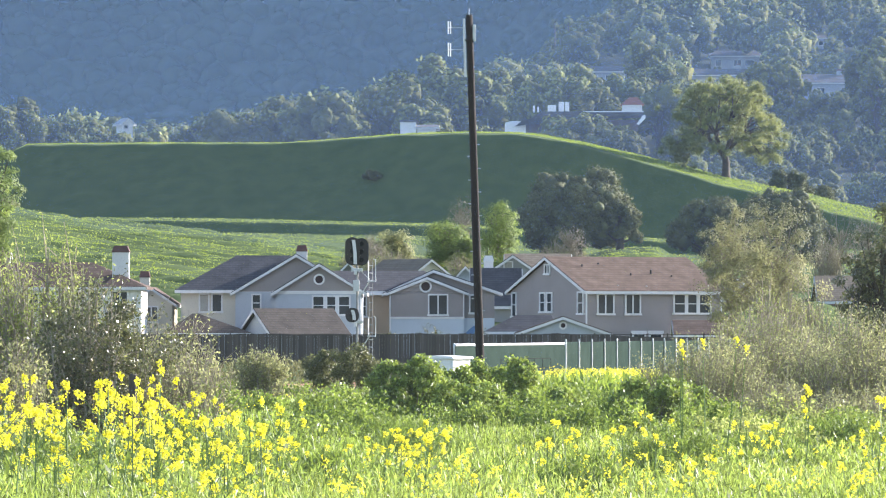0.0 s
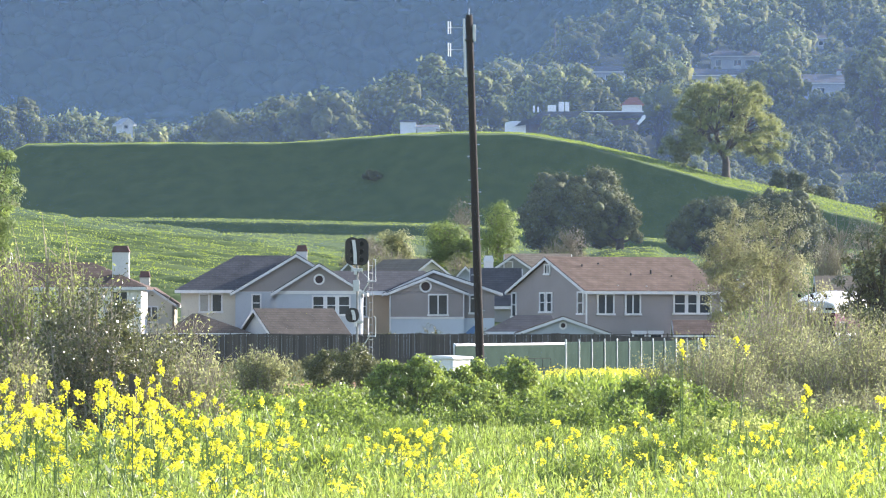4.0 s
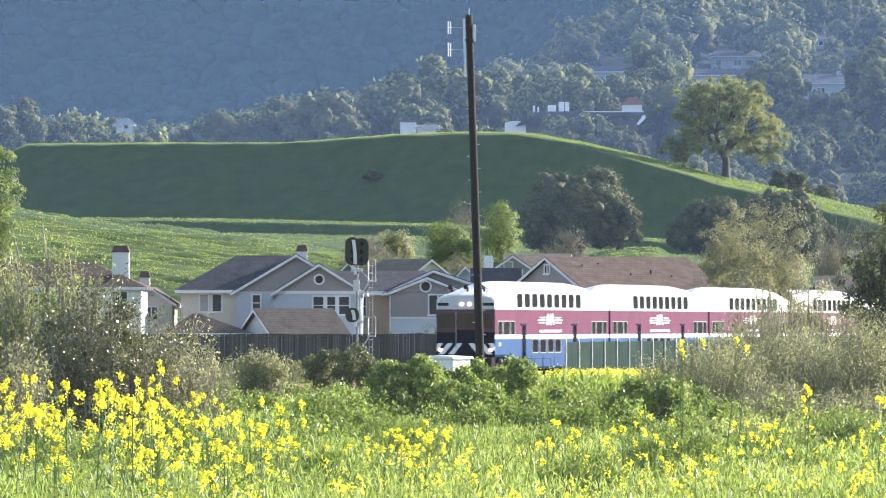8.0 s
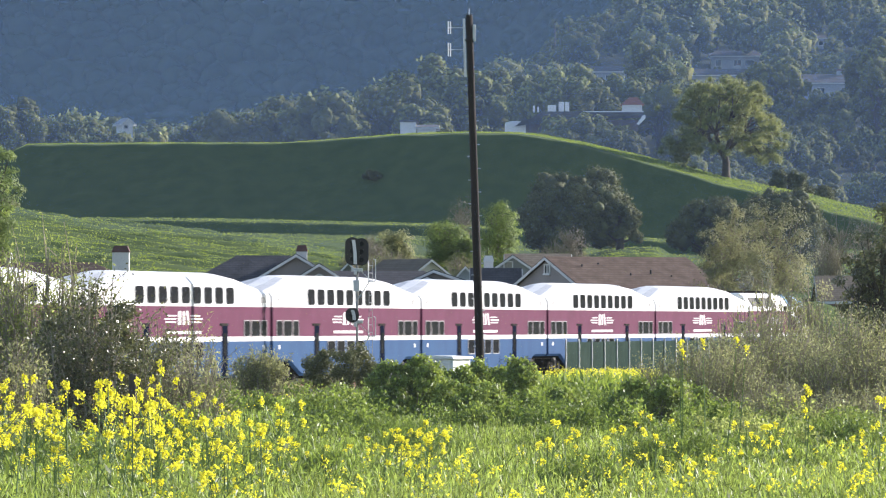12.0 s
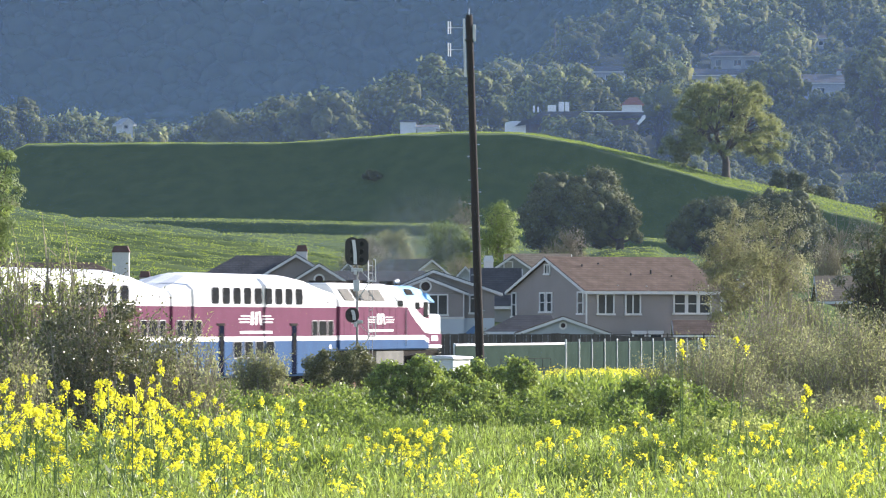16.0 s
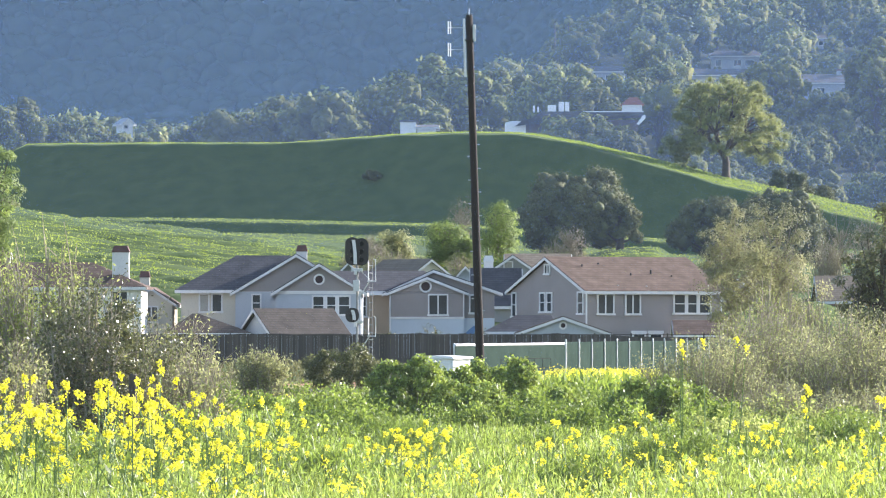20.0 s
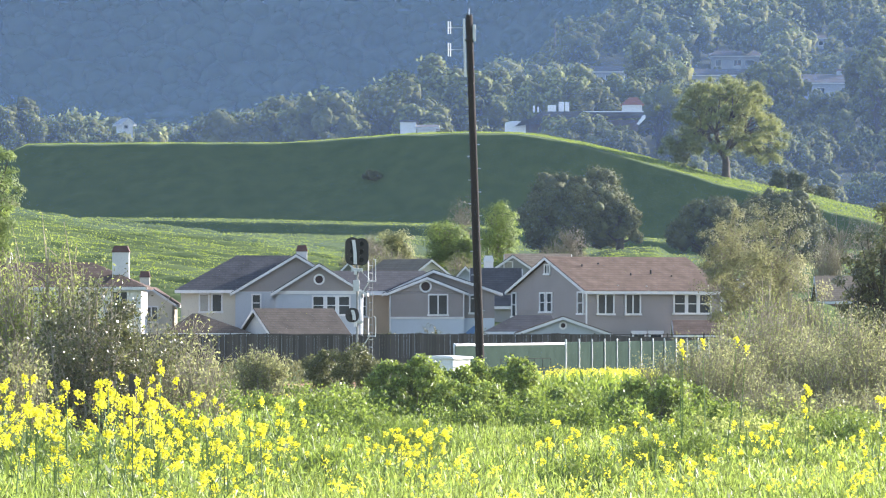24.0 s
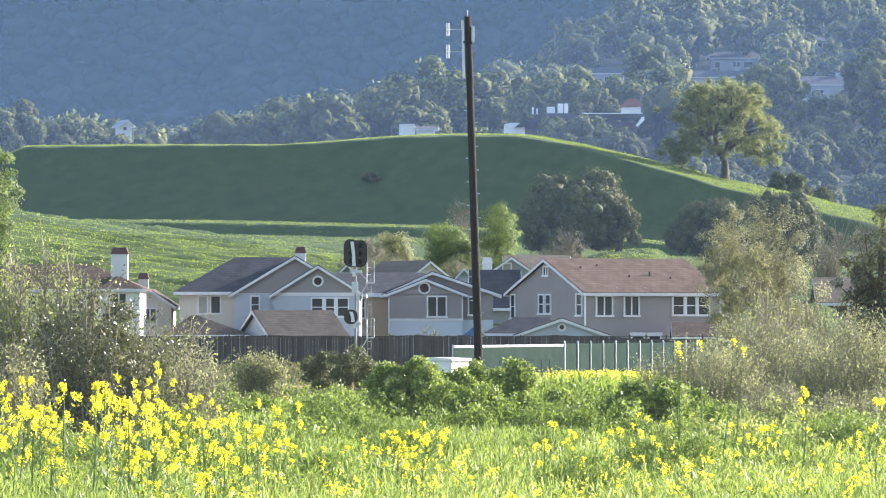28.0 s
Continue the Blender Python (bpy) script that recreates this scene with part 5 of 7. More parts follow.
        part("brace", tube(bmesh.new(), [(0.05, 0, z0 + 0.5), (lx - 0.05, 0, z0 + 0.06)], 0.015, 6), GALV, o)
    part("junction_box", boxm(-0.16, 0.1, -0.2, -0.07, 4.033, 4.498, bevel=0.02), GALV, o)


def relay_cabinet():
    x, y = -0.3, 236.0
    g = float(height(x, y))
    o = thing("relay_cabinet", pose(x, y, g, 0, 0, -33), "white steel railway equipment cabinet", "cabinet")
    top = 1.502 - g
    part("body", boxm(-0.8, 0.8, 0, 1.2, 0, top - 0.13, bevel=0.02), CREAM_STEEL, o)
    part("roof", prism(bmesh.new(), [(-0.9, -0.1, top - 0.13), (0.9, -0.1, top - 0.13), (0.86, -0.1, top - 0.04), (0.0, -0.1, top), (-0.86, -0.1, top - 0.04)], (0, 1.4, 0)), CREAM_STEEL, o)
    for x0 in (-0.72, 0.02):
        d = part("door", boxm(x0, x0 + 0.7, -0.035, -0.002, 0.15, top - 0.25, bevel=0.01), CREAM_STEEL, o)
        part("handle", boxm(x0 + 0.58, x0 + 0.63, -0.08, -0.037, 0.6, 0.8), UNDER, d)
    for zz in (0.4, 0.5, 0.6):
        part("vent_slot", boxm(0.802, 0.815, 0.2, 0.7, zz, zz + 0.04), UNDER, o)


wood_fence()
screen_fence("screen_fence", -5.0, 61.2, 140, 1.6, 3.0, "green fabric screen fence with white top rail", True, False)
screen_fence("screen_fence", 4.2, 47.0, 113, 1.85, 2.9, "green fabric screen fence with steel posts", False, True)
side_railing()
utility_pole()
railway_signal()
relay_cabinet()

# ---- houses on the far hillside ----
FAR_WALL = stucco("far_pale_wall", (0.32, 0.34, 0.36))
FAR_WHITE = stucco("far_white_wall", (0.75, 0.75, 0.74))
FAR_DIM = stucco("far_brown_roof_front", (0.07, 0.055, 0.055))
FAR_ROOF = shingle("far_dark_roof", (0.07, 0.07, 0.075), (0.11, 0.105, 0.1))
FAR_RED = shingle("far_red_roof", (0.3, 0.12, 0.08), (0.38, 0.16, 0.1))


def hillside_house(x, y, z, w, h, d, rise, wall, roof, label, axis="x", rz=0.0, wins=3, chim=False):
    """House on the slope: base at z, foundations run into the ground."""
    o = thing("hillside_house", pose(x, y, z, 0, 0, rz), label, "house", "hillside houses")
    g = max(min(float(height(x, y)) - z - 2.0, -2.0), -9.0)
    SITES.append((x / y, (w * 0.33) / y, (z + 0.75 * h - 2.65) / y, y))
    block(o, -w / 2, w / 2, 0, d, g, h, wall)
    if rise:
        gable_roof(o, -w / 2, w / 2, 0, d, h, h + rise, roof, wall, axis, 0.6, 0.25, rake=True)
    else:
        part("flat_roof", boxm(-w / 2 - 0.3, w / 2 + 0.3, -0.3, d + 0.3, h, h + 0.35), roof, o)
    for k in range(wins):
        a = -w / 2 + w * (k + 0.5) / wins
        window(o, a + 0.6 * math.sin(k * 2.3 + x), h * 0.55, min(2.4, w / wins * 0.55) * (0.6 + 0.4 * ((k * 7) % 3) / 2), min(1.6, h * 0.36), 0, 1 + k % 2)
    if chim:
        chimney(o, w * 0.3, d * 0.5, h, h + rise + 1.6, 1.2, wall)
    return o


SITES = []


def far_houses():
    # long low hall with white roof plant just behind the crest
    o = thing("low_hall", pose(12.2, 1150, 36.9), "long dark-roofed hall with white roof plant", "hall")
    part("wall", prism(bmesh.new(), [(-0.7, 0, -8), (3.0, 0, -8), (3.0, 0, 3.1), (0.6, 0, 3.2), (-0.7, 0, 2.9)], (0, 14, 0)), FAR_WHITE, o)
    # plain block coloured to stand in for the hall's dark roof front
    block(o, 3.0, 23.6, 0.3, 14, -8, 3.4, FAR_DIM)
    part("roof", prism(bmesh.new(), [(2.5, -1.0, 3.4), (24.6, -1.0, 4.3), (24.6, -1.0, 4.9), (6.0, -1.0, 4.9), (1.0, -1.0, 2.2)], (0, 16, 0)), FAR_ROOF, o)
    for x, w, h in ((4.4, 0.3, 1.2), (5.2, 0.25, 1.0), (7.1, 1.5, 1.3), (9.1, 1.0, 1.9), (10.3, 0.7, 1.9)):
        part("roof_unit", boxm(x, x + w, 3, 5, 4.9, 4.9 + h, bevel=0.05), FAR_WHITE, o)
    part("ridge_trim", boxm(13.5, 24.6, -1.05, -1.005, 4.78, 4.93), FAR_WHITE, o)
    part("cupola", boxm(20.8, 24.4, 2, 6, 4.9, 6.2), FAR_WHITE, o)
    part("cupola_roof", prism(bmesh.new(), [(20.4, 1.6, 6.2), (24.8, 1.6, 6.2), (23.6, 1.6, 7.6), (22.0, 1.6, 7.6)], (0, 4.8, 0)), FAR_RED, o)
    part("gable_trim", prism(bmesh.new(), [(23.3, -1.2, 2.6), (24.4, -1.2, 4.2), (24.9, -1.2, 4.2), (24.9, -1.2, 3.6), (23.7, -1.2, 2.4)], (0, 0.1, 0)), FAR_WHITE, o)
    hillside_house(-6.4, 1150, 36.0, 2.9, 3.9, 8, 0, FAR_WHITE, FAR_ROOF, "small white flat-roofed building", wins=0)
    hillside_house(-3.0, 1150.5, 35.0, 3.4, 3.8, 8, 0.5, FAR_WHITE, FAR_ROOF, "low white outbuilding beside the crest", wins=1)
    hillside_house(44.2, 1684, 66.8, 10.5, 4.0, 8, 1.4, FAR_WALL, FAR_ROOF, "pale house among hillside trees", wins=3)
    hillside_house(72.5, 1660, 64.5, 18, 4.4, 10, 1.6, FAR_WALL, FAR_ROOF, "large pale house among hillside trees", wins=3, rz=-6, chim=True)
    hillside_house(81.0, 1736, 72.8, 13, 4.4, 9, 1.4, FAR_WALL, FAR_ROOF, "upper pale house among hillside trees", wins=3, chim=True)
    hillside_house(96.9, 1598, 59.5, 16.5, 5.0, 10, 2.0, FAR_WALL, FAR_ROOF, "blue-grey house with chimneys on the hillside", wins=3, rz=5, chim=True)
    hillside_house(108.6, 1838, 83.5, 6.5, 3.2, 8, 0.8, FAR_WALL, FAR_ROOF, "pale house high on the hillside", wins=3)
    hillside_house(125.7, 1866, 85.7, 9.5, 3.8, 8, 1.6, FAR_WHITE, FAR_ROOF, "white gabled house high on the hillside", axis="y", wins=3)
    hillside_house(-63.5, 1262, 41.6, 2.2, 1.7, 4, 0.8, FAR_WHITE, FAR_WALL, "small white house on the far slope", wins=1, rz=20, axis="y")
    hillside_house(-203.5, 3232, 137.5, 6, 2.6, 6, 0, FAR_WHITE, FAR_ROOF, "tiny white house on the mountain", wins=2)
    hillside_house(-188.5, 3224, 137.0, 6, 1.8, 6, 0, FAR_WALL, FAR_ROOF, "tiny pale house on the mountain", wins=2)


far_houses()

# ---- plants ----
def ico_base(sub):
    ico = bmesh.new()
    bmesh.ops.create_icosphere(ico, subdivisions=sub, radius=1.0)
    base = np.array([v.co[:] for v in ico.verts])
    tris = np.array([[v.index for v in f.verts] for f in ico.faces])
    ico.free()
    return base, tris


def lumps(r, clumps, sub, shrink):
    """Uneven closed masses of foliage, one for each (centre, radius)."""
    base, tris = ico_base(sub)
    vs, fs = [], []
    for i, (c, rad) in enumerate(clumps):
        lump = 1 + 0.14 * np.sin(base @ r.normal(size=3) * 4 + r.uniform(0, 6)) + 0.1 * np.sin(base @ r.normal(size=3) * 7) + r.normal(size=len(base)) * 0.06
        vs.append(base * np.array((1.0, 1.0, 0.85)) * rad * shrink * lump[:, None] + c)
        fs.append(tris + len(base) * i)
    return np.concatenate(vs), np.concatenate(fs)


def lobed_crown(r, h, w, z0, lobes, subs, lobe=(0.34, 0.5), clump=(0.3, 0.46)):
    """Billowing crown: a few big lobes, each carrying clumps on its outer side; returns two lists of (centre, radius)."""
    big, small = [], []
    cz, rz = (h + z0) / 2, (h - z0) / 2
    for i in range(lobes):
        a = i * 2.4 + r.uniform(-0.5, 0.5)
        e = -0.75 + 1.6 * (i + 0.5) / lobes
        rr = math.sqrt(max(0.05, 1 - e * e)) * w * r.uniform(0.45, 0.72)
        rad = w * r.uniform(*lobe)
        c = np.array((math.cos(a) * rr, math.sin(a) * rr, cz + e * rz * 0.72))
        c[2] = min(max(c[2], z0 + 0.5 * rad), h - 0.8 * rad)
        big.append((c, rad))
        mid = np.array((0, 0, cz - 0.3 * rz))
        for j in range(subs):
            d = r.normal(size=3) + 0.9 * (c - mid) / np.linalg.norm(c - mid) + np.array((0, 0, 0.35))
            d /= np.linalg.norm(d)
            q = rad * r.uniform(*clump)
            small.append((c + d * rad * r.uniform(0.6, 0.9) * np.array((1, 1, 0.85)), q))
    return big, small


def clump_leaves(r, clumps, n, size, aspect=0.7, spread=(0.72, 1.12), turn=0.5):
    """Leaves that lie over the outside of foliage clumps."""
    rad = np.array([q for c, q in clumps])
    cen = np.array([c for c, q in clumps])
    pick = r.choice(len(clumps), n, p=rad ** 2 / (rad ** 2).sum())
    out = r.normal(size=(n, 3))
    out /= np.linalg.norm(out, axis=1)[:, None]
    pts = cen[pick] + out * np.array((1, 1, 0.85)) * rad[pick][:, None] * r.uniform(*spread, (n, 1))
    return leaves(r, pts, size, size * aspect, out=out + turn * r.normal(size=out.shape) * 0.6)


def tree_parts(rng, hgt, crown_r, crown_z0, n_limbs, n_leaf, leaf, trunk_r, lean=0.0, twigs=0, shape=1.0, clump=0.22, shell=0.2):
    """Returns (wood bmesh, leaf corners) of a branching tree at the origin."""
    bm = bmesh.new()
    top = Vector((lean, 0, hgt * 0.72))
    fork = Vector((lean * 0.4, 0, crown_z0 + (hgt - crown_z0) * 0.15))
    tube(bm, [(0, 0, -0.3), (lean * 0.1, 0, fork.z * 0.4), fork, (fork + top) / 2, top], [trunk_r * 1.25, trunk_r, trunk_r * 0.8, trunk_r * 0.5, trunk_r * 0.2], 8)
    cz, rz = (hgt + crown_z0) / 2, (hgt - crown_z0) / 2
    tips, weights = [], []
    for i in range(n_limbs):
        a = 2 * math.pi * (i * 0.618 + rng.uniform(-0.06, 0.06))
        e = rng.uniform(-1.0, 1.0)
        rr = math.sqrt(max(0.05, 1 - abs(e) ** (1.6 * shape))) * crown_r * rng.uniform(0.55, 1.0)
        tip = Vector((lean + math.cos(a) * rr, math.sin(a) * rr, cz + e * rz * rng.uniform(0.75, 0.98)))
        start = fork.lerp(top, float(np.clip(0.15 + 0.5 * (e + 0.75) / 1.75 + rng.uniform(-0.15, 0.1), 0, 0.95)))
        mid = start.lerp(tip, 0.5) + Vector((rng.uniform(-1, 1), rng.uniform(-1, 1), rng.uniform(0, 1.2))) * crown_r * 0.08
        r0 = trunk_r * rng.uniform(0.25, 0.42)
        tube(bm, [start, mid, tip], [r0, r0 * 0.6, r0 * 0.15], 5)
        tips.append(tip)
        weights.append(1.0)
        for j in range(2):
            t2 = mid + Vector(rng.normal(size=3)) * crown_r * 0.24
            tube(bm, [mid, (mid + t2) / 2 + Vector((0, 0, 0.04 * crown_r)), t2], [r0 * 0.5, r0 * 0.3, r0 * 0.1], 4)
            tips.append(t2)
            weights.append(0.6)
    for i in range(twigs):
        b = tips[int(rng.integers(len(tips)))]
        d = Vector((rng.normal() * 0.6, rng.normal() * 0.6, 1.0)).normalized() * crown_r * rng.uniform(0.15, 0.4)
        tube(bm, [b - d * 0.3, b + d * 0.4, b + d], [trunk_r * 0.06, trunk_r * 0.045, trunk_r * 0.02], 3, False)
    w = np.array(weights) * rng.uniform(0.4, 1.3, len(weights))
    pick = rng.choice(len(tips), n_leaf, p=w / w.sum())
    tp = np.array([tuple(t) for t in tips])
    size = (clump * crown_r * rng.uniform(0.6, 1.3, len(tips)))[pick][:, None]
    pts = ball_points(rng, n_leaf, (0, 0, 0), (1, 1, 0.75), shell) * size + tp[pick]
    pts[:, 2] = np.maximum(pts[:, 2], 0.15)
    out = (pts - np.array((lean, 0, crown_z0 + (hgt - crown_z0) * 0.35))) / np.array((crown_r, crown_r, rz * 1.3))
    out = out / np.linalg.norm(out, axis=1)[:, None] + 0.7 * (pts - tp[pick]) / size
    return bm, leaves(rng, pts, leaf, leaf * 0.7, out=out)


def plant(name, x, y, rng, label, category, wood, leaf_mat, z=None, group="", **k):
    bm, lv = tree_parts(rng, **k)
    o = thing(name, Matrix.Translation((x, y, float(height(x, y)) if z is None else z)), label, category, group)
    part("trunk" if category == "tree" else "branch_frame", bm, wood, o)
    part("crown" if category == "tree" else "foliage", soup("crown", lv, 4, leaf_mat), None, o)
    return o


def shrub(name, x, y, rng, w, h, n_leaf, leaf, wood, leaf_mat, label, stems=26, up=0.5, bare=0.0, aspect=0.55, dense=1.0, kids_per=5):
    """Many-stemmed shrub: thin stems fan out from the base, leaves grow along them."""
    bm = bmesh.new()
    cs = []
    per = max(3, n_leaf // stems)
    for i in range(stems):
        a = rng.uniform(0, 2 * math.pi)
        sp = math.sqrt(rng.uniform(0.02, 1.0)) * w / 2
        b = Vector((math.cos(a) * sp * 0.45, math.sin(a) * sp * 0.45, -0.1))
        hh = h * rng.uniform(0.72, 1.0) * (1 - 0.32 * (2 * sp / w) ** 2)
        t = Vector((math.cos(a) * sp, math.sin(a) * sp * 0.55, hh))
        m1 = b.lerp(t, 0.45) + Vector((rng.normal(), rng.normal(), 0.6)) * 0.05 * w
        r = 0.011 * h
        tube(bm, [b, m1, t], [r, r * 0.7, r * 0.2], 4, False)
        kids = [(b, m1, t)]
        for j in range(kids_per):
            f = rng.uniform(0.25, 0.9)
            s0 = (b.lerp(m1, f / 0.5) if f < 0.5 else m1.lerp(t, (f - 0.5) / 0.5))
            d = Vector((rng.normal() * 0.6, rng.normal() * 0.6, rng.uniform(0.2, 1.2) * (0.5 + up))).normalized() * h * rng.uniform(0.12, 0.3)
            tube(bm, [s0, s0 + d * 0.55 + Vector((0, 0, 0.02)), s0 + d], [r * 0.3, r * 0.22, r * 0.1], 3, False)
            kids.append((s0, s0 + d * 0.5, s0 + d))
        for j in range(per):
            k = kids[int(rng.integers(len(kids)))] if rng.uniform() > 0.3 else kids[0]
            f = rng.uniform(bare, 1.0) ** 0.7
            p = k[0].lerp(k[1], f * 2) if f < 0.5 else k[1].lerp(k[2], f * 2 - 1)
            cs.append((p.x, p.y, max(0.03, p.z)))
    cs = np.array(cs)
    cs += rng.normal(size=cs.shape) * 0.025 * w * dense
    o = thing(name, Matrix.Translation((x, y, float(height(x, y)))), label, "shrub")
    part("branch_frame", bm, wood, o)
    part("foliage", soup("foliage", leaves(rng, cs, leaf, leaf * aspect, up=up * 0.6), 4, leaf_mat), None, o)
    return o


def leafy_shrub(name, x, y, rng, w, h, n_leaf, leaf, leaf_mat, label, lobes=14, subs=9, deep=0.7):
    """Dense rounded shrub: stems inside, leaf clumps that face outwards, dark hollows between."""
    big, small = lobed_crown(rng, h, w / 2, 0.05 * h, lobes, subs, (0.26, 0.42), (0.32, 0.5))
    sq = np.array((1, deep, 1))
    small = [(c * sq, q) for c, q in small]
    bm = bmesh.new()
    for c, q in big:
        tube(bm, [(c[0] * 0.2, c[1] * 0.2, -0.1), (c[0] * 0.6, c[1] * 0.6 * deep, c[2] * 0.6), (c[0], c[1] * deep, c[2])], [0.014 * h, 0.009 * h, 0.003 * h], 4, False)
    o = thing(name, Matrix.Translation((x, y, float(height(x, y)))), label, "shrub")
    part("branch_frame", bm, TWIG, o)
    lv = clump_leaves(rng, small, n_leaf, leaf, 0.62, (0.35, 1.2), 0.9)
    lv[..., 2] = np.maximum(lv[..., 2], 0.0)
    part("foliage", soup("foliage", lv, 4, leaf_mat), None, o)
    return o


RNG = np.random.default_rng(7)


def grass_field():
    rng = np.random.default_rng(3)

    def tufts(name, y0, y1, half, density, length, width, material, label, plain=False):
        area = 2 * half * (y1 ** 2 - y0 ** 2) / 2
        n = int(area * density)
        per = 14
        cy = np.sqrt(rng.uniform(y0 ** 2, y1 ** 2, n // per))
        cx = rng.uniform(-half, half, n // per) * cy
        dens = 0.55 + 0.45 * np.sin(cx * 1.7 + 0.6 * np.sin(cy)) * np.sin(cy * 0.5 + cx * 0.4)
        keep = rng.uniform(size=len(cx)) < dens + 0.35
        cx, cy = cx[keep], cy[keep]
        tall = length * rng.uniform(0.5, 1.2, len(cx)) * (0.8 + 0.3 * np.sin(cx * 0.9 + 1.3) * np.sin(cy * 0.33))
        cx, cy, tall = np.repeat(cx, per), np.repeat(cy, per), np.repeat(tall, per)
        n = len(cx)
        az = rng.uniform(0, 2 * math.pi, n)
        out = length * 0.32 * np.sqrt(rng.uniform(0, 1, n))
        x, y = cx + np.cos(az) * out, cy + np.sin(az) * out
        hgt = tall * rng.uniform(0.55, 1.1, n)
        az = az + rng.normal(size=n) * 0.9
        lean = rng.uniform(0.05, 0.55, n) * hgt
        dx, dy = np.cos(az), np.sin(az)
        wz = width * rng.uniform(0.6, 1.4, n) / 2
        sx, sy = -dy * wz, dx * wz
        z = height(x, y) - 0.02
        p = lambda f, g, s: np.stack([x + dx * lean * f + sx * s, y + dy * lean * f + sy * s, z + hgt * g], 1)
        quads = np.stack([p(0, 0, 1), p(0, 0, -1), p(0.35, 0.6, -0.85), p(0.35, 0.6, 0.85)], 1)
        tips = np.stack([p(0.35, 0.6, 0.85), p(0.35, 0.6, -0.85), p(1, 1.0 - 0.15, -0.1), p(1, 1.0 - 0.15, 0.1)], 1)
        if plain:
            quads, tips = np.stack([p(0, 0, 1), p(0, 0, -1), p(0.8, 0.85, -0.25), p(0.8, 0.85, 0.25)], 1), quads[:0]
        tagged(new(name, soup(name, np.concatenate([quads, tips]), 4, material)), label, "grass", kind="stuff")
    tufts("near_grass", 37, 64, 0.085, 850, 0.36, 0.014, BLADE, "fresh green grass in full sun", True)
    tufts("field_grass", 64, 125, 0.085, 165, 0.4, 0.03, BLADE, "fresh green grass in full sun", True)
    tufts("far_grass", 125, 182, 0.09, 28, 0.45, 0.06, BLADE, "rough green grass by the railway", True)
    tufts("dry_grass", 182, 258, 0.09, 28, 0.42, 0.06, DRY_BLADE, "dull olive grass beside the track", True)
    tufts("verge_grass", 250, 415, 0.085, 7, 0.5, 0.08, DRY_BLADE, "rough grass along the railway verge", True)
    tufts("weed_leaves", 60, 140, 0.09, 40, 0.42, 0.03, WEED, "broad-leaved weeds among the grass", True)


def meadow_leaves():
    """Small broad leaves between the blades."""
    r = np.random.default_rng(71)
    n = 150000
    y = np.sqrt(r.uniform(38 ** 2, 84 ** 2, n))
    x = r.uniform(-0.09, 0.09, n) * y
    keep = np.sin(x * 2.1 + 1.2 * np.sin(y * 0.7)) * np.sin(y * 0.55 + x) + r.normal(size=n) * 0.5 > -0.1
    x, y = x[keep], y[keep]
    p = np.stack([x, y, height(x, y) + r.uniform(0.08, 0.36, len(x))], 1)
    tagged(new("meadow_leaves", soup("meadow_leaves", leaves(r, p, 0.075, 0.011, up=1.7), 4, BLADE)), "small green leaves among the grass", "grass", kind="stuff")


def mustard_proto(k):
    rng = np.random.default_rng(50 + k)
    h = 1.5 if k == 5 else 1.0
    o = thing("mustard_plant", pose(0, 0, 0), "tall flowering mustard plant with bright yellow heads", "flower", "mustard in the field")
    bm = bmesh.new()
    tops = []
    main = Vector((rng.uniform(-0.08, 0.08), rng.uniform(-0.08, 0.08), h * 0.97))
    tube(bm, [(0, 0, -0.05), main * 0.5 + Vector((0.02, 0, 0)), main], [0.008, 0.006, 0.003], 4, False)
    tops.append(main)
    for i in range(int(rng.integers(2, 5)) if k < 5 else 0):
        f = rng.uniform(0.35, 0.75)
        s = main * f
        t = s + Vector((rng.normal() * 0.16, rng.normal() * 0.16, rng.uniform(0.15, 0.42)))
        t.z = min(t.z, h * 1.02)
        tube(bm, [s, s.lerp(t, 0.5) + Vector((0, 0, -0.02)), t], [0.005, 0.004, 0.002], 3, False)
        tops.append(t)
    part("stem", bm, STEM, o)
    for t in tops:
        n = 38
        pts = ball_points(rng, n, (0, 0, 0), (0.025, 0.025, 0.03), 0.4) + np.array(t) - np.array((0, 0, 0.02))
        low = np.array(t) + np.stack([rng.normal(size=5) * 0.014, rng.normal(size=5) * 0.014, -rng.uniform(0.04, 0.1, 5)], 1)
        lv = leaves(rng, np.concatenate([pts, low]), 0.021, 0.021)
        part("flower_head", soup("flower_head", lv, 4, PETAL), None, o)
    c = np.stack([rng.normal(size=26) * 0.07, rng.normal(size=26) * 0.07, rng.uniform(0.02, 0.6, 26)], 1)
    part("leaves", soup("leaves", leaves(rng, c, 0.09, 0.03, up=0.5), 4, WEED), None, o)
    return o


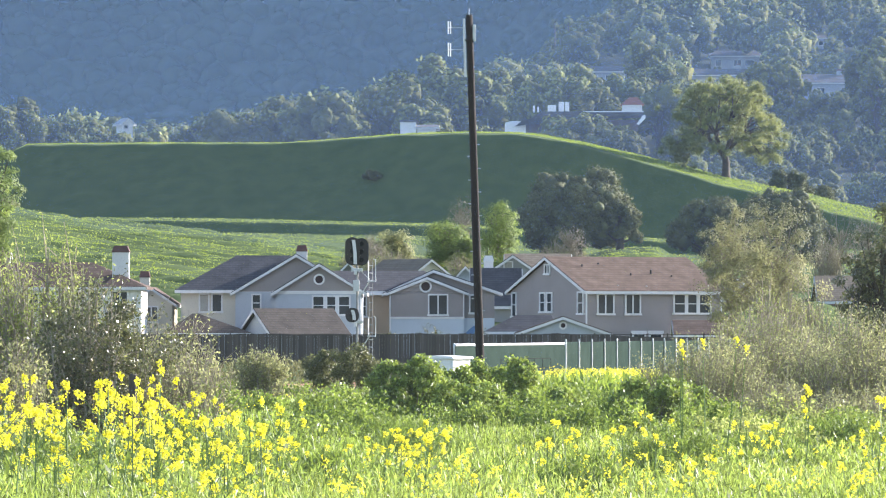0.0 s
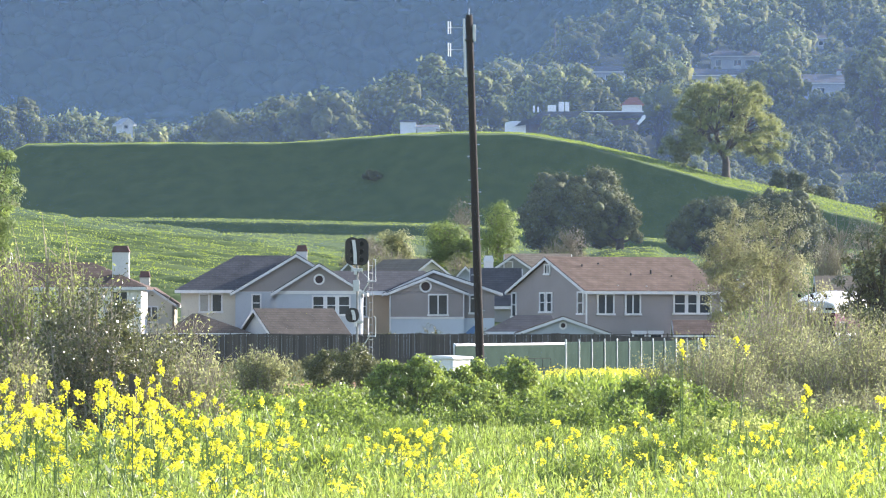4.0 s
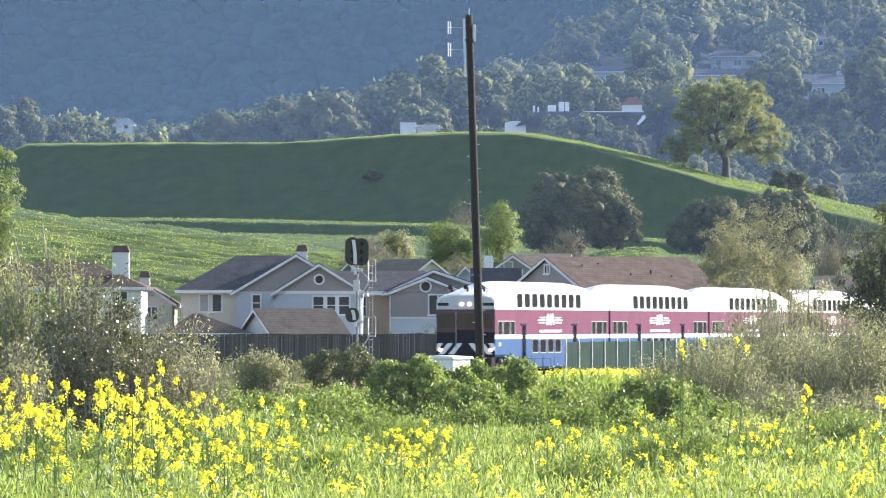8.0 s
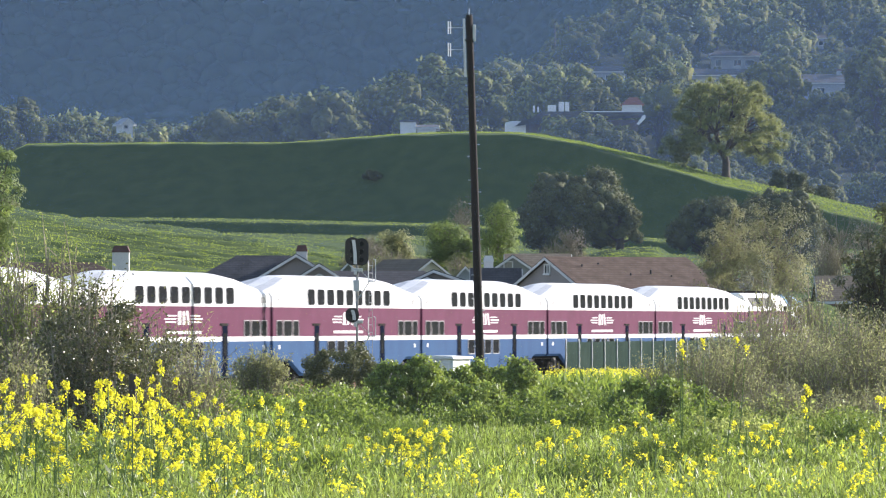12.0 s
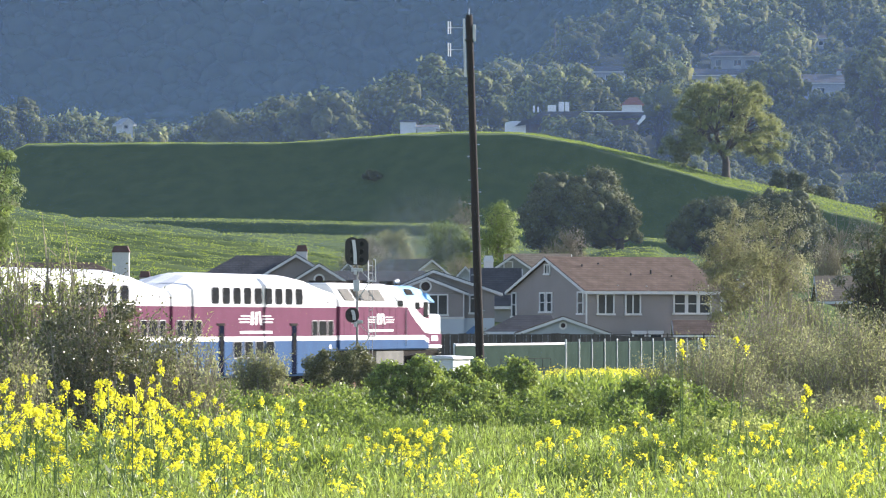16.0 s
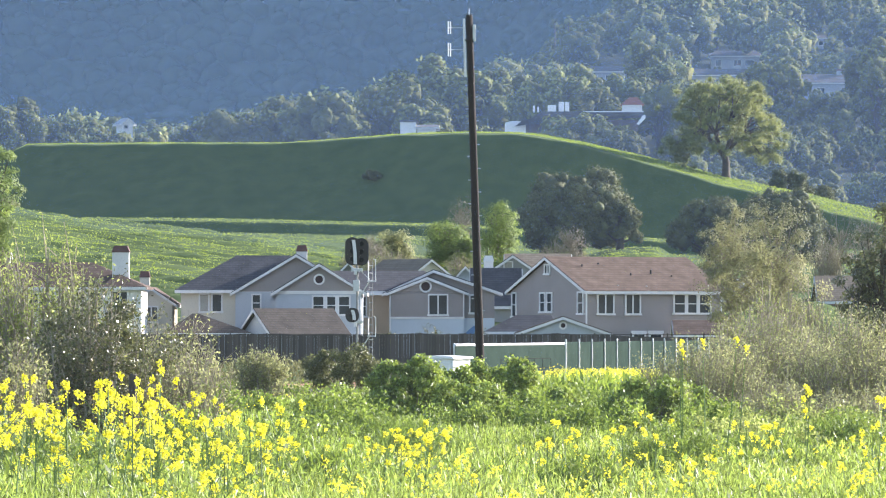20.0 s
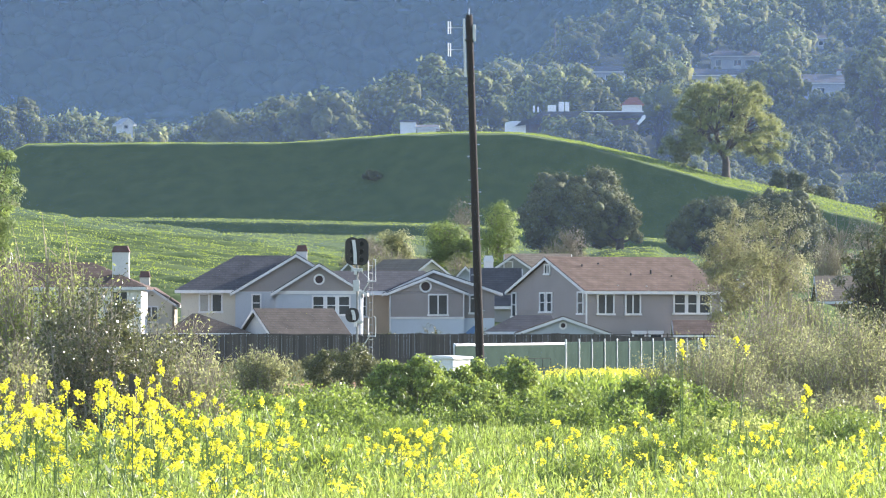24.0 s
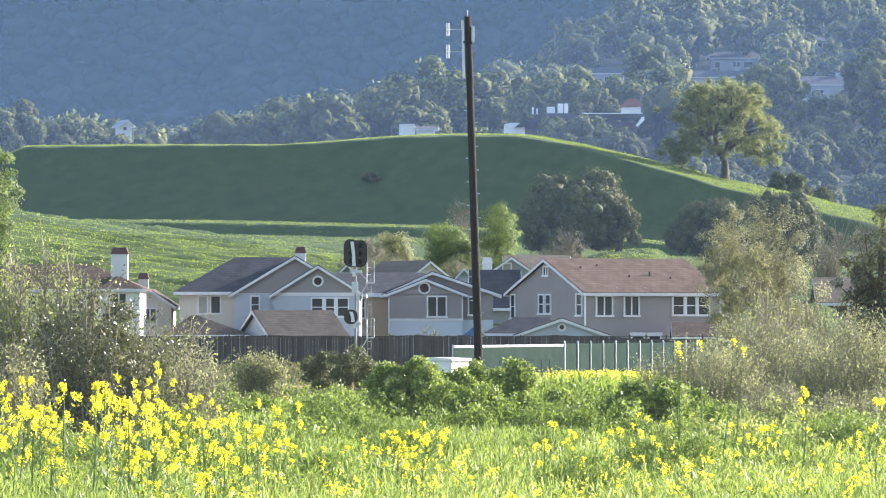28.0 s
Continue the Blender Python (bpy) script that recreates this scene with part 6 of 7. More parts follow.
def mustard():
    rng = np.random.default_rng(11)
    protos = [mustard_proto(k) for k in range(6)]
    spots = []
    # dense stand before the dark shrub, thinning out along the field
    for i in range(78):
        y = rng.uniform(43, 64)
        b = rng.choice([rng.uniform(-0.078, -0.045), rng.uniform(-0.047, -0.024)], p=[0.55, 0.45])
        spots.append((b * y, y, rng.uniform(0.6, 1.2) if b < -0.045 else rng.uniform(0.5, 0.95)))
    for b, n, wide, y, tall in ((-0.0068, 6, 0.0022, 54, 0.66), (-0.0032, 5, 0.0016, 56, 0.74), (0.0165, 2, 0.0006, 57, 0.7), (0.0197, 2, 0.0006, 57, 0.68), (0.029, 2, 0.001, 58, 0.7), (0.0318, 1, 0.001, 58, 0.7), (0.0347, 1, 0.0012, 58, 0.72),
                                (0.0503, 2, 0.001, 56, 0.72), (0.0535, 2, 0.0012, 56, 0.78), (0.056, 1, 0.001, 57, 0.94), (0.0585, 1, 0.001, 57, 0.78), (0.067, 1, 0.0016, 58, 0.92), (0.0695, 1, 0.001, 58, 0.96),
                                (0.006, 1, 0.003, 47, 0.5), (0.0385, 1, 0.003, 48, 0.55), (0.0545, 1, 0.002, 45, 0.45), (0.0668, 1, 0.002, 50, 0.6), (-0.017, 4, 0.005, 55, 0.6)):
        for i in range(n):
            q = y + rng.uniform(-4, 4)
            spots.append(((b + rng.normal() * wide) * q, q, tall * rng.uniform(0.75, 1.05)))
    for b, y, z in ((0.0417, 62, 1.02), (0.0384, 60, 0.97), (0.0444, 60, 0.99), (0.0465, 61, 0.95), (0.0376, 58, 0.94)):
        spots.append((b * y, y, z))
    for i, (x, y, s) in enumerate(spots):
        m = Matrix.Translation(on_ground(x, y)) @ pose(0, 0, 0, rng.uniform(-5, 5), rng.uniform(-5, 5), rng.uniform(0, 360)) @ Matrix.Diagonal((s ** 0.3, s ** 0.3, s, 1))
        p = protos[i % 5] if i < len(spots) - 5 else protos[5]
        if i < 5 or i == len(spots) - 5:
            p.matrix_basis = m
        else:
            c = copy_thing(p, Matrix.Translation(m.translation) @ m.to_quaternion().to_matrix().to_4x4())
            c.scale = (s ** 0.3, s ** 0.3, s)
    # the far strip by the fence, and flecks in the field
    n = 1100
    y = rng.uniform(165, 215, n)
    x = (0.026 + rng.normal(size=n) * 0.0055) * y
    pts = np.stack([x, y, height(x, y) + rng.uniform(0.72, 1.05, n)], 1)
    n2 = 90
    y2 = rng.uniform(70, 150, n2)
    x2 = rng.uniform(-0.075, -0.01, n2) * y2
    pts2 = np.stack([x2, y2, height(x2, y2) + rng.uniform(0.35, 0.6, n2)], 1)
    n3 = 230
    y3 = rng.uniform(38, 62, n3)
    x3 = rng.uniform(-0.078, 0.078, n3) * y3
    pts3 = np.stack([x3, y3, height(x3, y3) + rng.uniform(0.26, 0.46, n3)], 1)
    low = np.repeat(pts3, 16, axis=0)
    low += rng.normal(size=low.shape) * np.array((0.02, 0.02, 0.025))
    tagged(new("low_mustard", soup("low_mustard", leaves(rng, low, 0.022, 0.022), 4, PETAL)), "small yellow flower heads low in the grass", "flowers", kind="stuff")
    allp = np.repeat(np.concatenate([pts, pts2]), 5, axis=0)
    allp += rng.normal(size=allp.shape) * 0.05
    m = 9000
    ys = rng.uniform(160, 217, m)
    xs = (0.0245 + rng.normal(size=m) * 0.0072) * ys
    st = np.stack([xs, ys, height(xs, ys) + rng.uniform(0.1, 0.75, m)], 1)
    tagged(new("mustard_foliage", soup("mustard_foliage", leaves(rng, st, 0.3, 0.07, up=1.2), 4, WEED)), "green stalks of the mustard drift", "flowers", kind="stuff")
    tagged(new("far_mustard", soup("far_mustard", leaves(rng, allp, 0.034, 0.034), 4, PETAL)), "drift of yellow mustard flowers by the railway", "flowers", kind="stuff")


def field_plants():
    grass_field()
    meadow_leaves()
    mustard()
    r = RNG
    shrub("dark_shrub", -3.95, 73, r, 1.8, 2.3, 13000, 0.042, TWIG, BUSH_DARK, "dark twiggy shrub behind the mustard", 40, kids_per=5)
    leafy_shrub("dark_shrub", -4.05, 74, r, 1.6, 2.1, 15000, 0.042, BUSH_DARK, "dark twiggy shrub behind the mustard")
    shrub("dark_shrub", -3.2, 75, r, 1.2, 1.8, 3600, 0.04, TWIG, BUSH_GREY, "olive twiggy shrub behind the mustard", 40, kids_per=6, up=0.8)
    shrub("willow_shrub", -5.5, 84, r, 2.5, 2.95, 15000, 0.05, TWIG, WILLOW, "pale willow shrub with thin upright twigs", 70, up=1.0, aspect=0.42, kids_per=6)
    shrub("willow_shrub", -6.7, 90, r, 2.8, 3.0, 9500, 0.055, TWIG, WILLOW, "pale willow shrub with thin upright twigs", 70, up=1.0, aspect=0.42, kids_per=6)
    shrub("willow_shrub", -4.75, 86, r, 1.4, 2.8, 2800, 0.05, TWIG, WILLOW, "pale willow shrub with thin upright twigs", 22, up=1.0, aspect=0.42, kids_per=6)
    shrub("grey_shrub", -4.2, 92, r, 2.6, 1.95, 6500, 0.05, TWIG, BUSH_GREY, "grey-green twiggy shrub in rough grass", 80, up=0.8, aspect=0.45)
    shrub("grey_shrub", -4.9, 70, r, 1.4, 1.7, 7000, 0.042, TWIG, BUSH_GREY, "grey-green twiggy shrub in rough grass", 60, up=0.9, aspect=0.45, kids_per=6)
    for x, y, h in ((-3.48, 70, 1.06), (-3.77, 70.5, 1.0)):
        o = thing("fence_post", Matrix.Translation(on_ground(x, y)), "old dark wooden post in the shrub", "post")
        part("stake", tube(bmesh.new(), [(0, 0, -0.3), (0.01, 0, h * 0.6), (0.02, 0, h), (0.02, 0, h + 0.01)], [0.05, 0.046, 0.044, 0.03], 8), BARK, o)
    shrub("grey_shrub", -5.45, 186, r, 1.9, 1.75, 7000, 0.07, TWIG, BUSH_GREY, "grey bare-twigged shrub near the railway signal", 80, up=0.8, bare=0.3)
    leafy_shrub("round_bush", -3.1, 198, r, 2.9, 1.75, 14000, 0.075, BUSH_OLIVE, "dense rounded green bush near the signal")
    for x, y, w, h, n in ((-0.55, 104, 1.6, 1.34, 13000), (0.15, 105, 1.3, 1.2, 8000), (0.95, 106, 1.7, 1.28, 12000), (0.45, 101, 1.5, 0.85, 7000), (1.75, 104, 1.4, 0.8, 6000)):
        leafy_shrub("leafy_bush", x, y, r, w, h, n, 0.06, BUSH_BRIGHT, "bright green leafy bush in the sun")
    for x, y, w, h, n in ((3.2, 96, 1.3, 0.9, 9000), (3.75, 97, 1.2, 0.85, 7000)):
        leafy_shrub("leafy_bush", x, y, r, w, h, n, 0.055, BUSH_BRIGHT, "green leafy bush in the meadow")
    for i in range(34):
        y = r.uniform(80, 128)
        x = r.uniform(-0.04, 0.045) * y
        shrub("field_weed", x, y, r, r.uniform(1.0, 1.9), r.uniform(0.6, 0.9), 2400, 0.055, STEM, WEED if i % 3 else BUSH_BRIGHT, "leafy green weeds in the meadow", 24, aspect=0.55)
    for x, y, w, h in ((4.3, 104, 2.2, 1.55), (5.6, 108, 2.6, 1.9), (7.0, 110, 2.8, 2.15), (8.3, 116, 2.6, 1.6), (6.6, 98, 2.6, 1.7), (7.7, 104, 2.2, 1.45)):
        shrub("grey_shrub", x, y, r, w, h * 1.12, 15000, 0.045, TWIG, BUSH_GREY, "grey-green willow thicket with fine twigs", 80, up=1.2, aspect=0.38, kids_per=5)
    for x, y, h in ((5.9, 118, 2.9), (6.9, 121, 3.4), (6.3, 119, 3.1), (5.3, 117, 2.5)):
        shrub("willow_sapling", x, y, r, 1.3, h, 1900, 0.045, TWIG, WILLOW, "slender willow sapling with few leaves", 22, up=1.0, aspect=0.4)
    for i in range(18):
        y = r.uniform(70, 94)
        x = r.uniform(0.038, 0.08) * y
        shrub("field_weed", x, y, r, r.uniform(0.9, 1.5), r.uniform(0.5, 0.85), 1700, 0.05, STEM, WILLOW if i % 2 else BUSH_BRIGHT, "leafy green weeds before the thicket", 22, aspect=0.5)
    for i in range(12):
        y = r.uniform(92, 100)
        x = r.uniform(0.036, 0.074) * y
        shrub("field_weed", x, y, r, r.uniform(1.0, 1.6), r.uniform(0.8, 1.2), 2200, 0.045, TWIG, BUSH_GREY, "grey-green weeds before the thicket", 40, up=1.2, aspect=0.35)
    for i in range(12):
        y = r.uniform(58, 68)
        x = r.uniform(-0.08, -0.034) * y
        shrub("field_weed", x, y, r, r.uniform(0.7, 1.2), r.uniform(0.6, 0.9), 1500, 0.045, STEM, WILLOW if i % 2 else BUSH_BRIGHT, "leafy green weeds before the thicket", 22, aspect=0.5)
    for x, y, w, h in ((4.75, 74, 1.1, 0.62), (1.25, 56, 0.8, 0.5), (2.0, 62, 0.9, 0.5), (-0.35, 66, 0.9, 0.55), (3.3, 66, 0.8, 0.5)) + tuple((r.uniform(-0.035, 0.074) * q, q, r.uniform(0.6, 1.2), r.uniform(0.42, 0.6)) for q in np.linspace(52, 92, 16)):
        shrub("grass_tussock", x, y, r, w, h, 2600, 0.09, STEM, WEED, "dark green tussock of coarse grass", 40, up=1.6, aspect=0.12)
    plant("dark_tree", 9.45, 135, r, "dark leafy tree at the field's edge", "tree", BARK, BUSH_DARK, hgt=4.9, crown_r=1.0, crown_z0=0.3, n_limbs=60, n_leaf=17000, leaf=0.07, trunk_r=0.1)
    plant("young_willow_tree", 20.4, 385, r, "pale olive willow tree behind the railway", "tree", TWIG, OLIVE, hgt=11.0, crown_r=3.2, crown_z0=1.2, n_limbs=70, n_leaf=20000, leaf=0.13, trunk_r=0.16, twigs=160, shape=1.4)
    plant("young_willow_tree", 17.8, 388, r, "pale olive willow tree behind the railway", "tree", TWIG, OLIVE, hgt=11.2, crown_r=2.3, crown_z0=1.2, n_limbs=56, n_leaf=15000, leaf=0.12, trunk_r=0.14, twigs=90, shape=1.4)


field_plants()


def tri_mesh(name, v, f, material):
    me = bpy.data.meshes.new(name)
    me.vertices.add(len(v))
    me.vertices.foreach_set("co", v.reshape(-1).astype(np.float32))
    me.loops.add(f.size)
    me.loops.foreach_set("vertex_index", f.reshape(-1).astype(np.int32))
    me.polygons.add(len(f))
    me.polygons.foreach_set("loop_start", np.arange(0, f.size, 3, dtype=np.int32))
    me.polygons.foreach_set("use_smooth", [True] * len(f))
    me.materials.append(material)
    me.update(calc_edges=True)
    return me


def billow_tree(name, x, y, r, h, w, lobes, subs, n_leaf, leaf, leaf_mat, label, trunk_r=0.4, low=0.0, z0=0.6, squash=0.8):
    """Dense broad-crowned tree: trunk and limbs inside big billows of foliage, single leaves over them."""
    big, small = lobed_crown(r, h, w, z0, int(lobes * 1.7), subs, (0.26, 0.4), (0.4, 0.58))
    sq = np.array((1, squash, 1))
    big, small = [(c * sq, q) for c, q in big], [(c * sq, q) for c, q in small]
    bm = bmesh.new()
    tube(bm, [(0, 0, -0.8), (0.05, 0, h * 0.14), (0.12, 0, h * 0.28), (0, 0, h * 0.7)], [trunk_r * 1.3, trunk_r, trunk_r * 0.85, trunk_r * 0.25], 9)
    for c, q in big:
        m = np.array((c[0] * 0.5, c[1] * 0.5, 0.1 * h + 0.5 * c[2]))
        tube(bm, [(0.08, 0, h * (0.16 + 0.1 * r.uniform())), tuple(m), tuple(c)], [trunk_r * 0.42, trunk_r * 0.25, trunk_r * 0.12], 5)
    o = thing(name, Matrix.Translation((x, y, float(height(x, y)) - low)), label, "tree")
    part("trunk", bm, BARK, o, smooth=True)
    v, f = lumps(r, big, 1, 0.72)
    v2, f2 = lumps(r, small, 1, 0.6)
    c = part("crown", tri_mesh("crown", np.concatenate([v, v2]), np.concatenate([f, f2 + len(v)]), leaf_mat), None, o)
    part("leaf_spray", soup("leaf_spray", clump_leaves(r, small, int(n_leaf * 1.5), leaf * 1.15, spread=(0.6, 1.12), turn=0.45), 4, leaf_mat), None, c)
    return o


def valley_oak():
    """Spreading oak: short trunk, wandering limbs that fork three times, ragged clumps at their ends with gaps between."""
    r = np.random.default_rng(92)
    x, y = 32.1, 712
    o = thing("valley_oak", Matrix.Translation((x, y, float(height(x, y)))), "large solitary spreading oak on the hill crest", "tree")
    bm = bmesh.new()
    tube(bm, [(0, 0, -0.6), (0.02, 0, 0.5), (0.05, 0, 1.6), (-0.1, 0, 2.6)], [0.72, 0.48, 0.42, 0.4], 9)
    fork = Vector((-0.1, 0, 2.5))
    clumps = []

    def limb(p, q, r0, r1):
        m = p.lerp(q, 0.5) + Vector((r.normal(), r.normal(), abs(r.normal()) * 0.6)) * (q - p).length * 0.1
        tube(bm, [p, m, q], [r0, (r0 + r1) / 2, r1], 6, False)

    tops = []
    for i in range(60):
        e = (i + 0.5) / 60
        a = i * 2.4 + r.uniform(-0.3, 0.3)
        z = 2.9 + 7.6 * e ** 0.9
        rr = 6.2 * math.sqrt(max(0.03, 1 - ((z - 4.4) / 6.9) ** 2)) * math.sqrt(r.uniform(0.25, 1.0))
        tops.append(Vector((-0.35 * (1 - e) + math.cos(a) * rr, math.sin(a) * rr * 0.9, z)))
    tops += [Vector((-6.1, -1.0, 3.2)), Vector((-5.4, 0.5, 2.6)), Vector((-6.4, 0.2, 4.2)), Vector((5.2, -0.4, 2.4)), Vector((5.9, 0.3, 3.5)), Vector((4.0, -1.0, 2.0)), Vector((-4.6, -1.2, 1.9))]
    mains = []
    for i in range(8):
        a = i * 2 * math.pi / 8 + 0.3
        s = 1.0 if i % 2 else 0.62
        q = fork + Vector((math.cos(a) * 2.6 * s, math.sin(a) * 2.4 * s, 2.2 + 1.9 * (1 - s) * 2 + r.uniform(-0.3, 0.4)))
        limb(fork + Vector((0, 0, r.uniform(-0.5, 0.1))), q, 0.26, 0.15)
        mains.append(q)
    for t in tops:
        m = min(mains, key=lambda q: (q - t * 0.75).length)
        k = m.lerp(t, r.uniform(0.5, 0.7)) + Vector((0, 0, 0.4))
        limb(m, k, 0.13, 0.08)
        limb(k, t, 0.08, 0.03)
        for j in range(4):
            q = t + Vector((r.normal(), r.normal(), r.normal() * 0.55)) * 0.78
            limb(k.lerp(t, r.uniform(0.3, 1.0)), q, 0.04, 0.015)
            clumps.append((np.array(q), r.uniform(0.45, 0.9)))
        clumps.append((np.array(t), r.uniform(0.55, 0.9)))
    part("trunk", bm, BARK, o, smooth=True)
    v, f = lumps(r, clumps, 1, 0.45)
    c = part("crown", tri_mesh("crown", v, f, VALLEY_OAK), None, o)
    part("leaf_spray", soup("leaf_spray", clump_leaves(r, clumps, 64000, 0.155, spread=(0.35, 1.15), turn=0.8), 4, VALLEY_OAK), None, c)


def hill_trees():
    r = np.random.default_rng(21)
    valley_oak()
    for x, y, h, w, n in ((13.0, 606, 8.8, 5.7, 16), (10.9, 603, 7.6, 4.0, 12), (17.0, 604, 6.0, 2.6, 8)):
        billow_tree("live_oak", x, y, r, h, w, n, 13, 20000, 0.17, OAK_LEAF, "dense dark live oak at the foot of the hill", 0.4, low=0.4)
    for x, y, h, w, n in ((27.3, 642, 7.8, 4.4, 13), (34.6, 646, 8.6, 5.6, 16), (30.6, 640, 7.6, 3.6, 10), (38.8, 650, 6.4, 2.6, 8)):
        billow_tree("live_oak", x, y, r, h, w, n, 13, 17000, 0.17, OAK_LEAF, "dense dark live oak at the foot of the hill", 0.4, low=0.4)
    billow_tree("dark_bush", 40.5, 735, r, 4.2, 3.0, 8, 8, 7000, 0.2, OAK_LEAF, "dark rounded bush beyond the crest", 0.2, low=0.3)
    billow_tree("dark_bush", 44.5, 745, r, 3.6, 2.6, 7, 8, 6000, 0.2, OAK_LEAF, "dark rounded bush beyond the crest", 0.2, low=0.3)
    billow_tree("hill_bush", -7.9, 703, r, 1.6, 1.2, 6, 7, 2400, 0.13, OAK_LEAF, "small dark bush on the shaded hillside", 0.04, low=0.45, z0=0.1)
    billow_tree("leafy_bush", -46.5, 662, r, 3.2, 2.0, 7, 8, 5000, 0.15, BUSH_GREY, "brownish bush at the end of the hill", 0.1, low=0.3, z0=0.2)
    for x, y, h, w, m in ((0.2, 560, 4.2, 2.2, TREE_GREEN), (1.8, 558, 3.0, 1.5, TREE_GREEN), (4.9, 556, 6.6, 2.3, TREE_GREEN), (-4.5, 565, 3.0, 2.2, BUSH_GREY)):
        plant("young_tree", x, y, r, "light green spring-leaved tree behind the houses", "tree", TWIG, m, hgt=h, crown_r=w, crown_z0=-0.6, n_limbs=56, n_leaf=12000, leaf=0.16, trunk_r=0.12, clump=0.28)
    for x, y, h, w in ((1.8, 575, 7.0, 1.9), (-6.5, 545, 3.4, 1.6), (11.0, 540, 4.5, 1.6), (25.5, 560, 5.5, 2.5), (35.5, 560, 7.0, 2.4), (39.0, 575, 6.5, 2.5)):
        plant("bare_tree", x, y, r, "leafless grey-brown tree behind the houses", "tree", TWIG, TWIG, hgt=h, crown_r=w, crown_z0=0.6, n_limbs=44, n_leaf=900, leaf=0.14, trunk_r=0.12, twigs=260)
    plant("leafy_tree", -27.7, 380, r, "light green tree at the end of the row", "tree", BARK, TREE_GREEN, hgt=15.0, crown_r=2.6, crown_z0=7.0, n_limbs=60, n_leaf=16000, leaf=0.15, trunk_r=0.2)


hill_trees()


def back_garden_brush():
    r = np.random.default_rng(61)
    for x, y, w, h in ((-6.2, 532, 3.0, 2.6), (-4.2, 536, 2.6, 2.9), (-2.2, 534, 2.6, 2.5), (1.4, 530, 2.4, 2.8), (9.5, 540, 2.6, 3.4), (11.5, 542, 2.6, 3.0), (26.0, 520, 3.0, 4.0), (29.0, 530, 3.2, 4.4), (33.0, 540, 3.4, 4.8), (-8.0, 536, 2.4, 2.0)):
        shrub("bare_shrub", x, y, r, w, h, 900, 0.1, TWIG, OLIVE, "leafless brown shrub behind the houses", 60, up=1.0)
    for x, y, w, h in ((-0.8, 425.5, 2.2, 2.6), (-3.6, 426, 1.0, 2.3), (2.6, 426, 1.0, 2.3)):
        shrub("garden_shrub", x, y, r, w, h, 2600, 0.1, TWIG, BUSH_DARK, "green garden shrub behind the board fence", 36)
    for i in range(22):
        y = r.uniform(200, 246)
        x = r.uniform(-0.042, 0.004) * y
        shrub("verge_weed", x, y, r, r.uniform(1.8, 2.8), r.uniform(0.7, 1.0), 900, 0.11, STEM, WEED if i % 3 else BUSH_GREY, "green weeds along the railway verge", 18, aspect=0.5)


back_garden_brush()


def hill_tufts():
    """Grazed tussocks on the lit spur and along the crest; their bright colour carries the sunlight."""
    r = np.random.default_rng(5)
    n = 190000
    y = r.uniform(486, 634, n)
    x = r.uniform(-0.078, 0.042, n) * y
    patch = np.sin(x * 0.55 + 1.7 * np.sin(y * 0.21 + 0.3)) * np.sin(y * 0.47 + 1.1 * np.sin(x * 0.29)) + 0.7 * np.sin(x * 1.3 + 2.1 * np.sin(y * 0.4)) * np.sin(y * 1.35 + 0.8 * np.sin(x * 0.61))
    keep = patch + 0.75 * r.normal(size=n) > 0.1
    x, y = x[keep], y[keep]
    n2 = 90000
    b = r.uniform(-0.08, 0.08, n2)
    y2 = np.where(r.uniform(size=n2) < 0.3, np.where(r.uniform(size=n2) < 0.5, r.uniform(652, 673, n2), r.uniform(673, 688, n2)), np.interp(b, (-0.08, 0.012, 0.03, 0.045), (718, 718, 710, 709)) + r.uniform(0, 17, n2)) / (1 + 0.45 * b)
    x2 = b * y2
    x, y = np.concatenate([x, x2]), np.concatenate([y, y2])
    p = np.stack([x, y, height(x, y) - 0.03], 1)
    tagged(new("hill_tussocks", soup("hill_tussocks", leaves(r, p, 0.15, 0.1, up=0.8), 4, LIT_TUFT)), "grazed grass tussocks coloured bright for the sunlit hill parts", "grass", kind="stuff")


hill_tufts()


def skyline(x, y):
    """Highest tree top, as a slope from the eye, on each bearing of the far woods."""
    return np.interp(x / y, (-0.0707, -0.0526, -0.0409, -0.0346, -0.0301, -0.0238, -0.0202, -0.013, -0.0076, -0.004, 0.0005, 0.0069, 0.0159, 0.0195, 0.0267, 0.033),
                     (0.0362, 0.0345, 0.0325, 0.036, 0.0383, 0.0375, 0.04, 0.0405, 0.041, 0.0465, 0.0465, 0.042, 0.0452, 0.049, 0.051, 0.06))


def palm(x, y, z, h, r):
    o = thing("palm_tree", pose(x, y, z), "tall slender palm among hillside trees", "tree", "hillside palms")
    part("trunk", tube(bmesh.new(), [(0, 0, -1), (0.1, 0, h * 0.5), (0, 0, h)], [0.3, 0.22, 0.2], 7), BARK, o)
    fr = []
    for i in range(70):
        a, e = i * 2.4, r.uniform(-0.9, 1.2)
        d = np.array((math.cos(a) * math.cos(e), math.sin(a) * math.cos(e), math.sin(e)))
        s = np.cross(d, (0, 0, 1.0))
        s /= np.linalg.norm(s) + 1e-6
        p0, p1, p2 = np.array((0, 0, h)), np.array((0, 0, h)) + d * 1.0, np.array((0, 0, h)) + d * 1.7 - np.array((0, 0, 0.7))
        fr += [np.stack([p1 - s * 0.22, p2 - s * 0.06, p2 + s * 0.06, p1 + s * 0.22])]
    part("frond_crown", soup("frond_crown", np.array(fr), 4, FAR_LEAF), None, o)


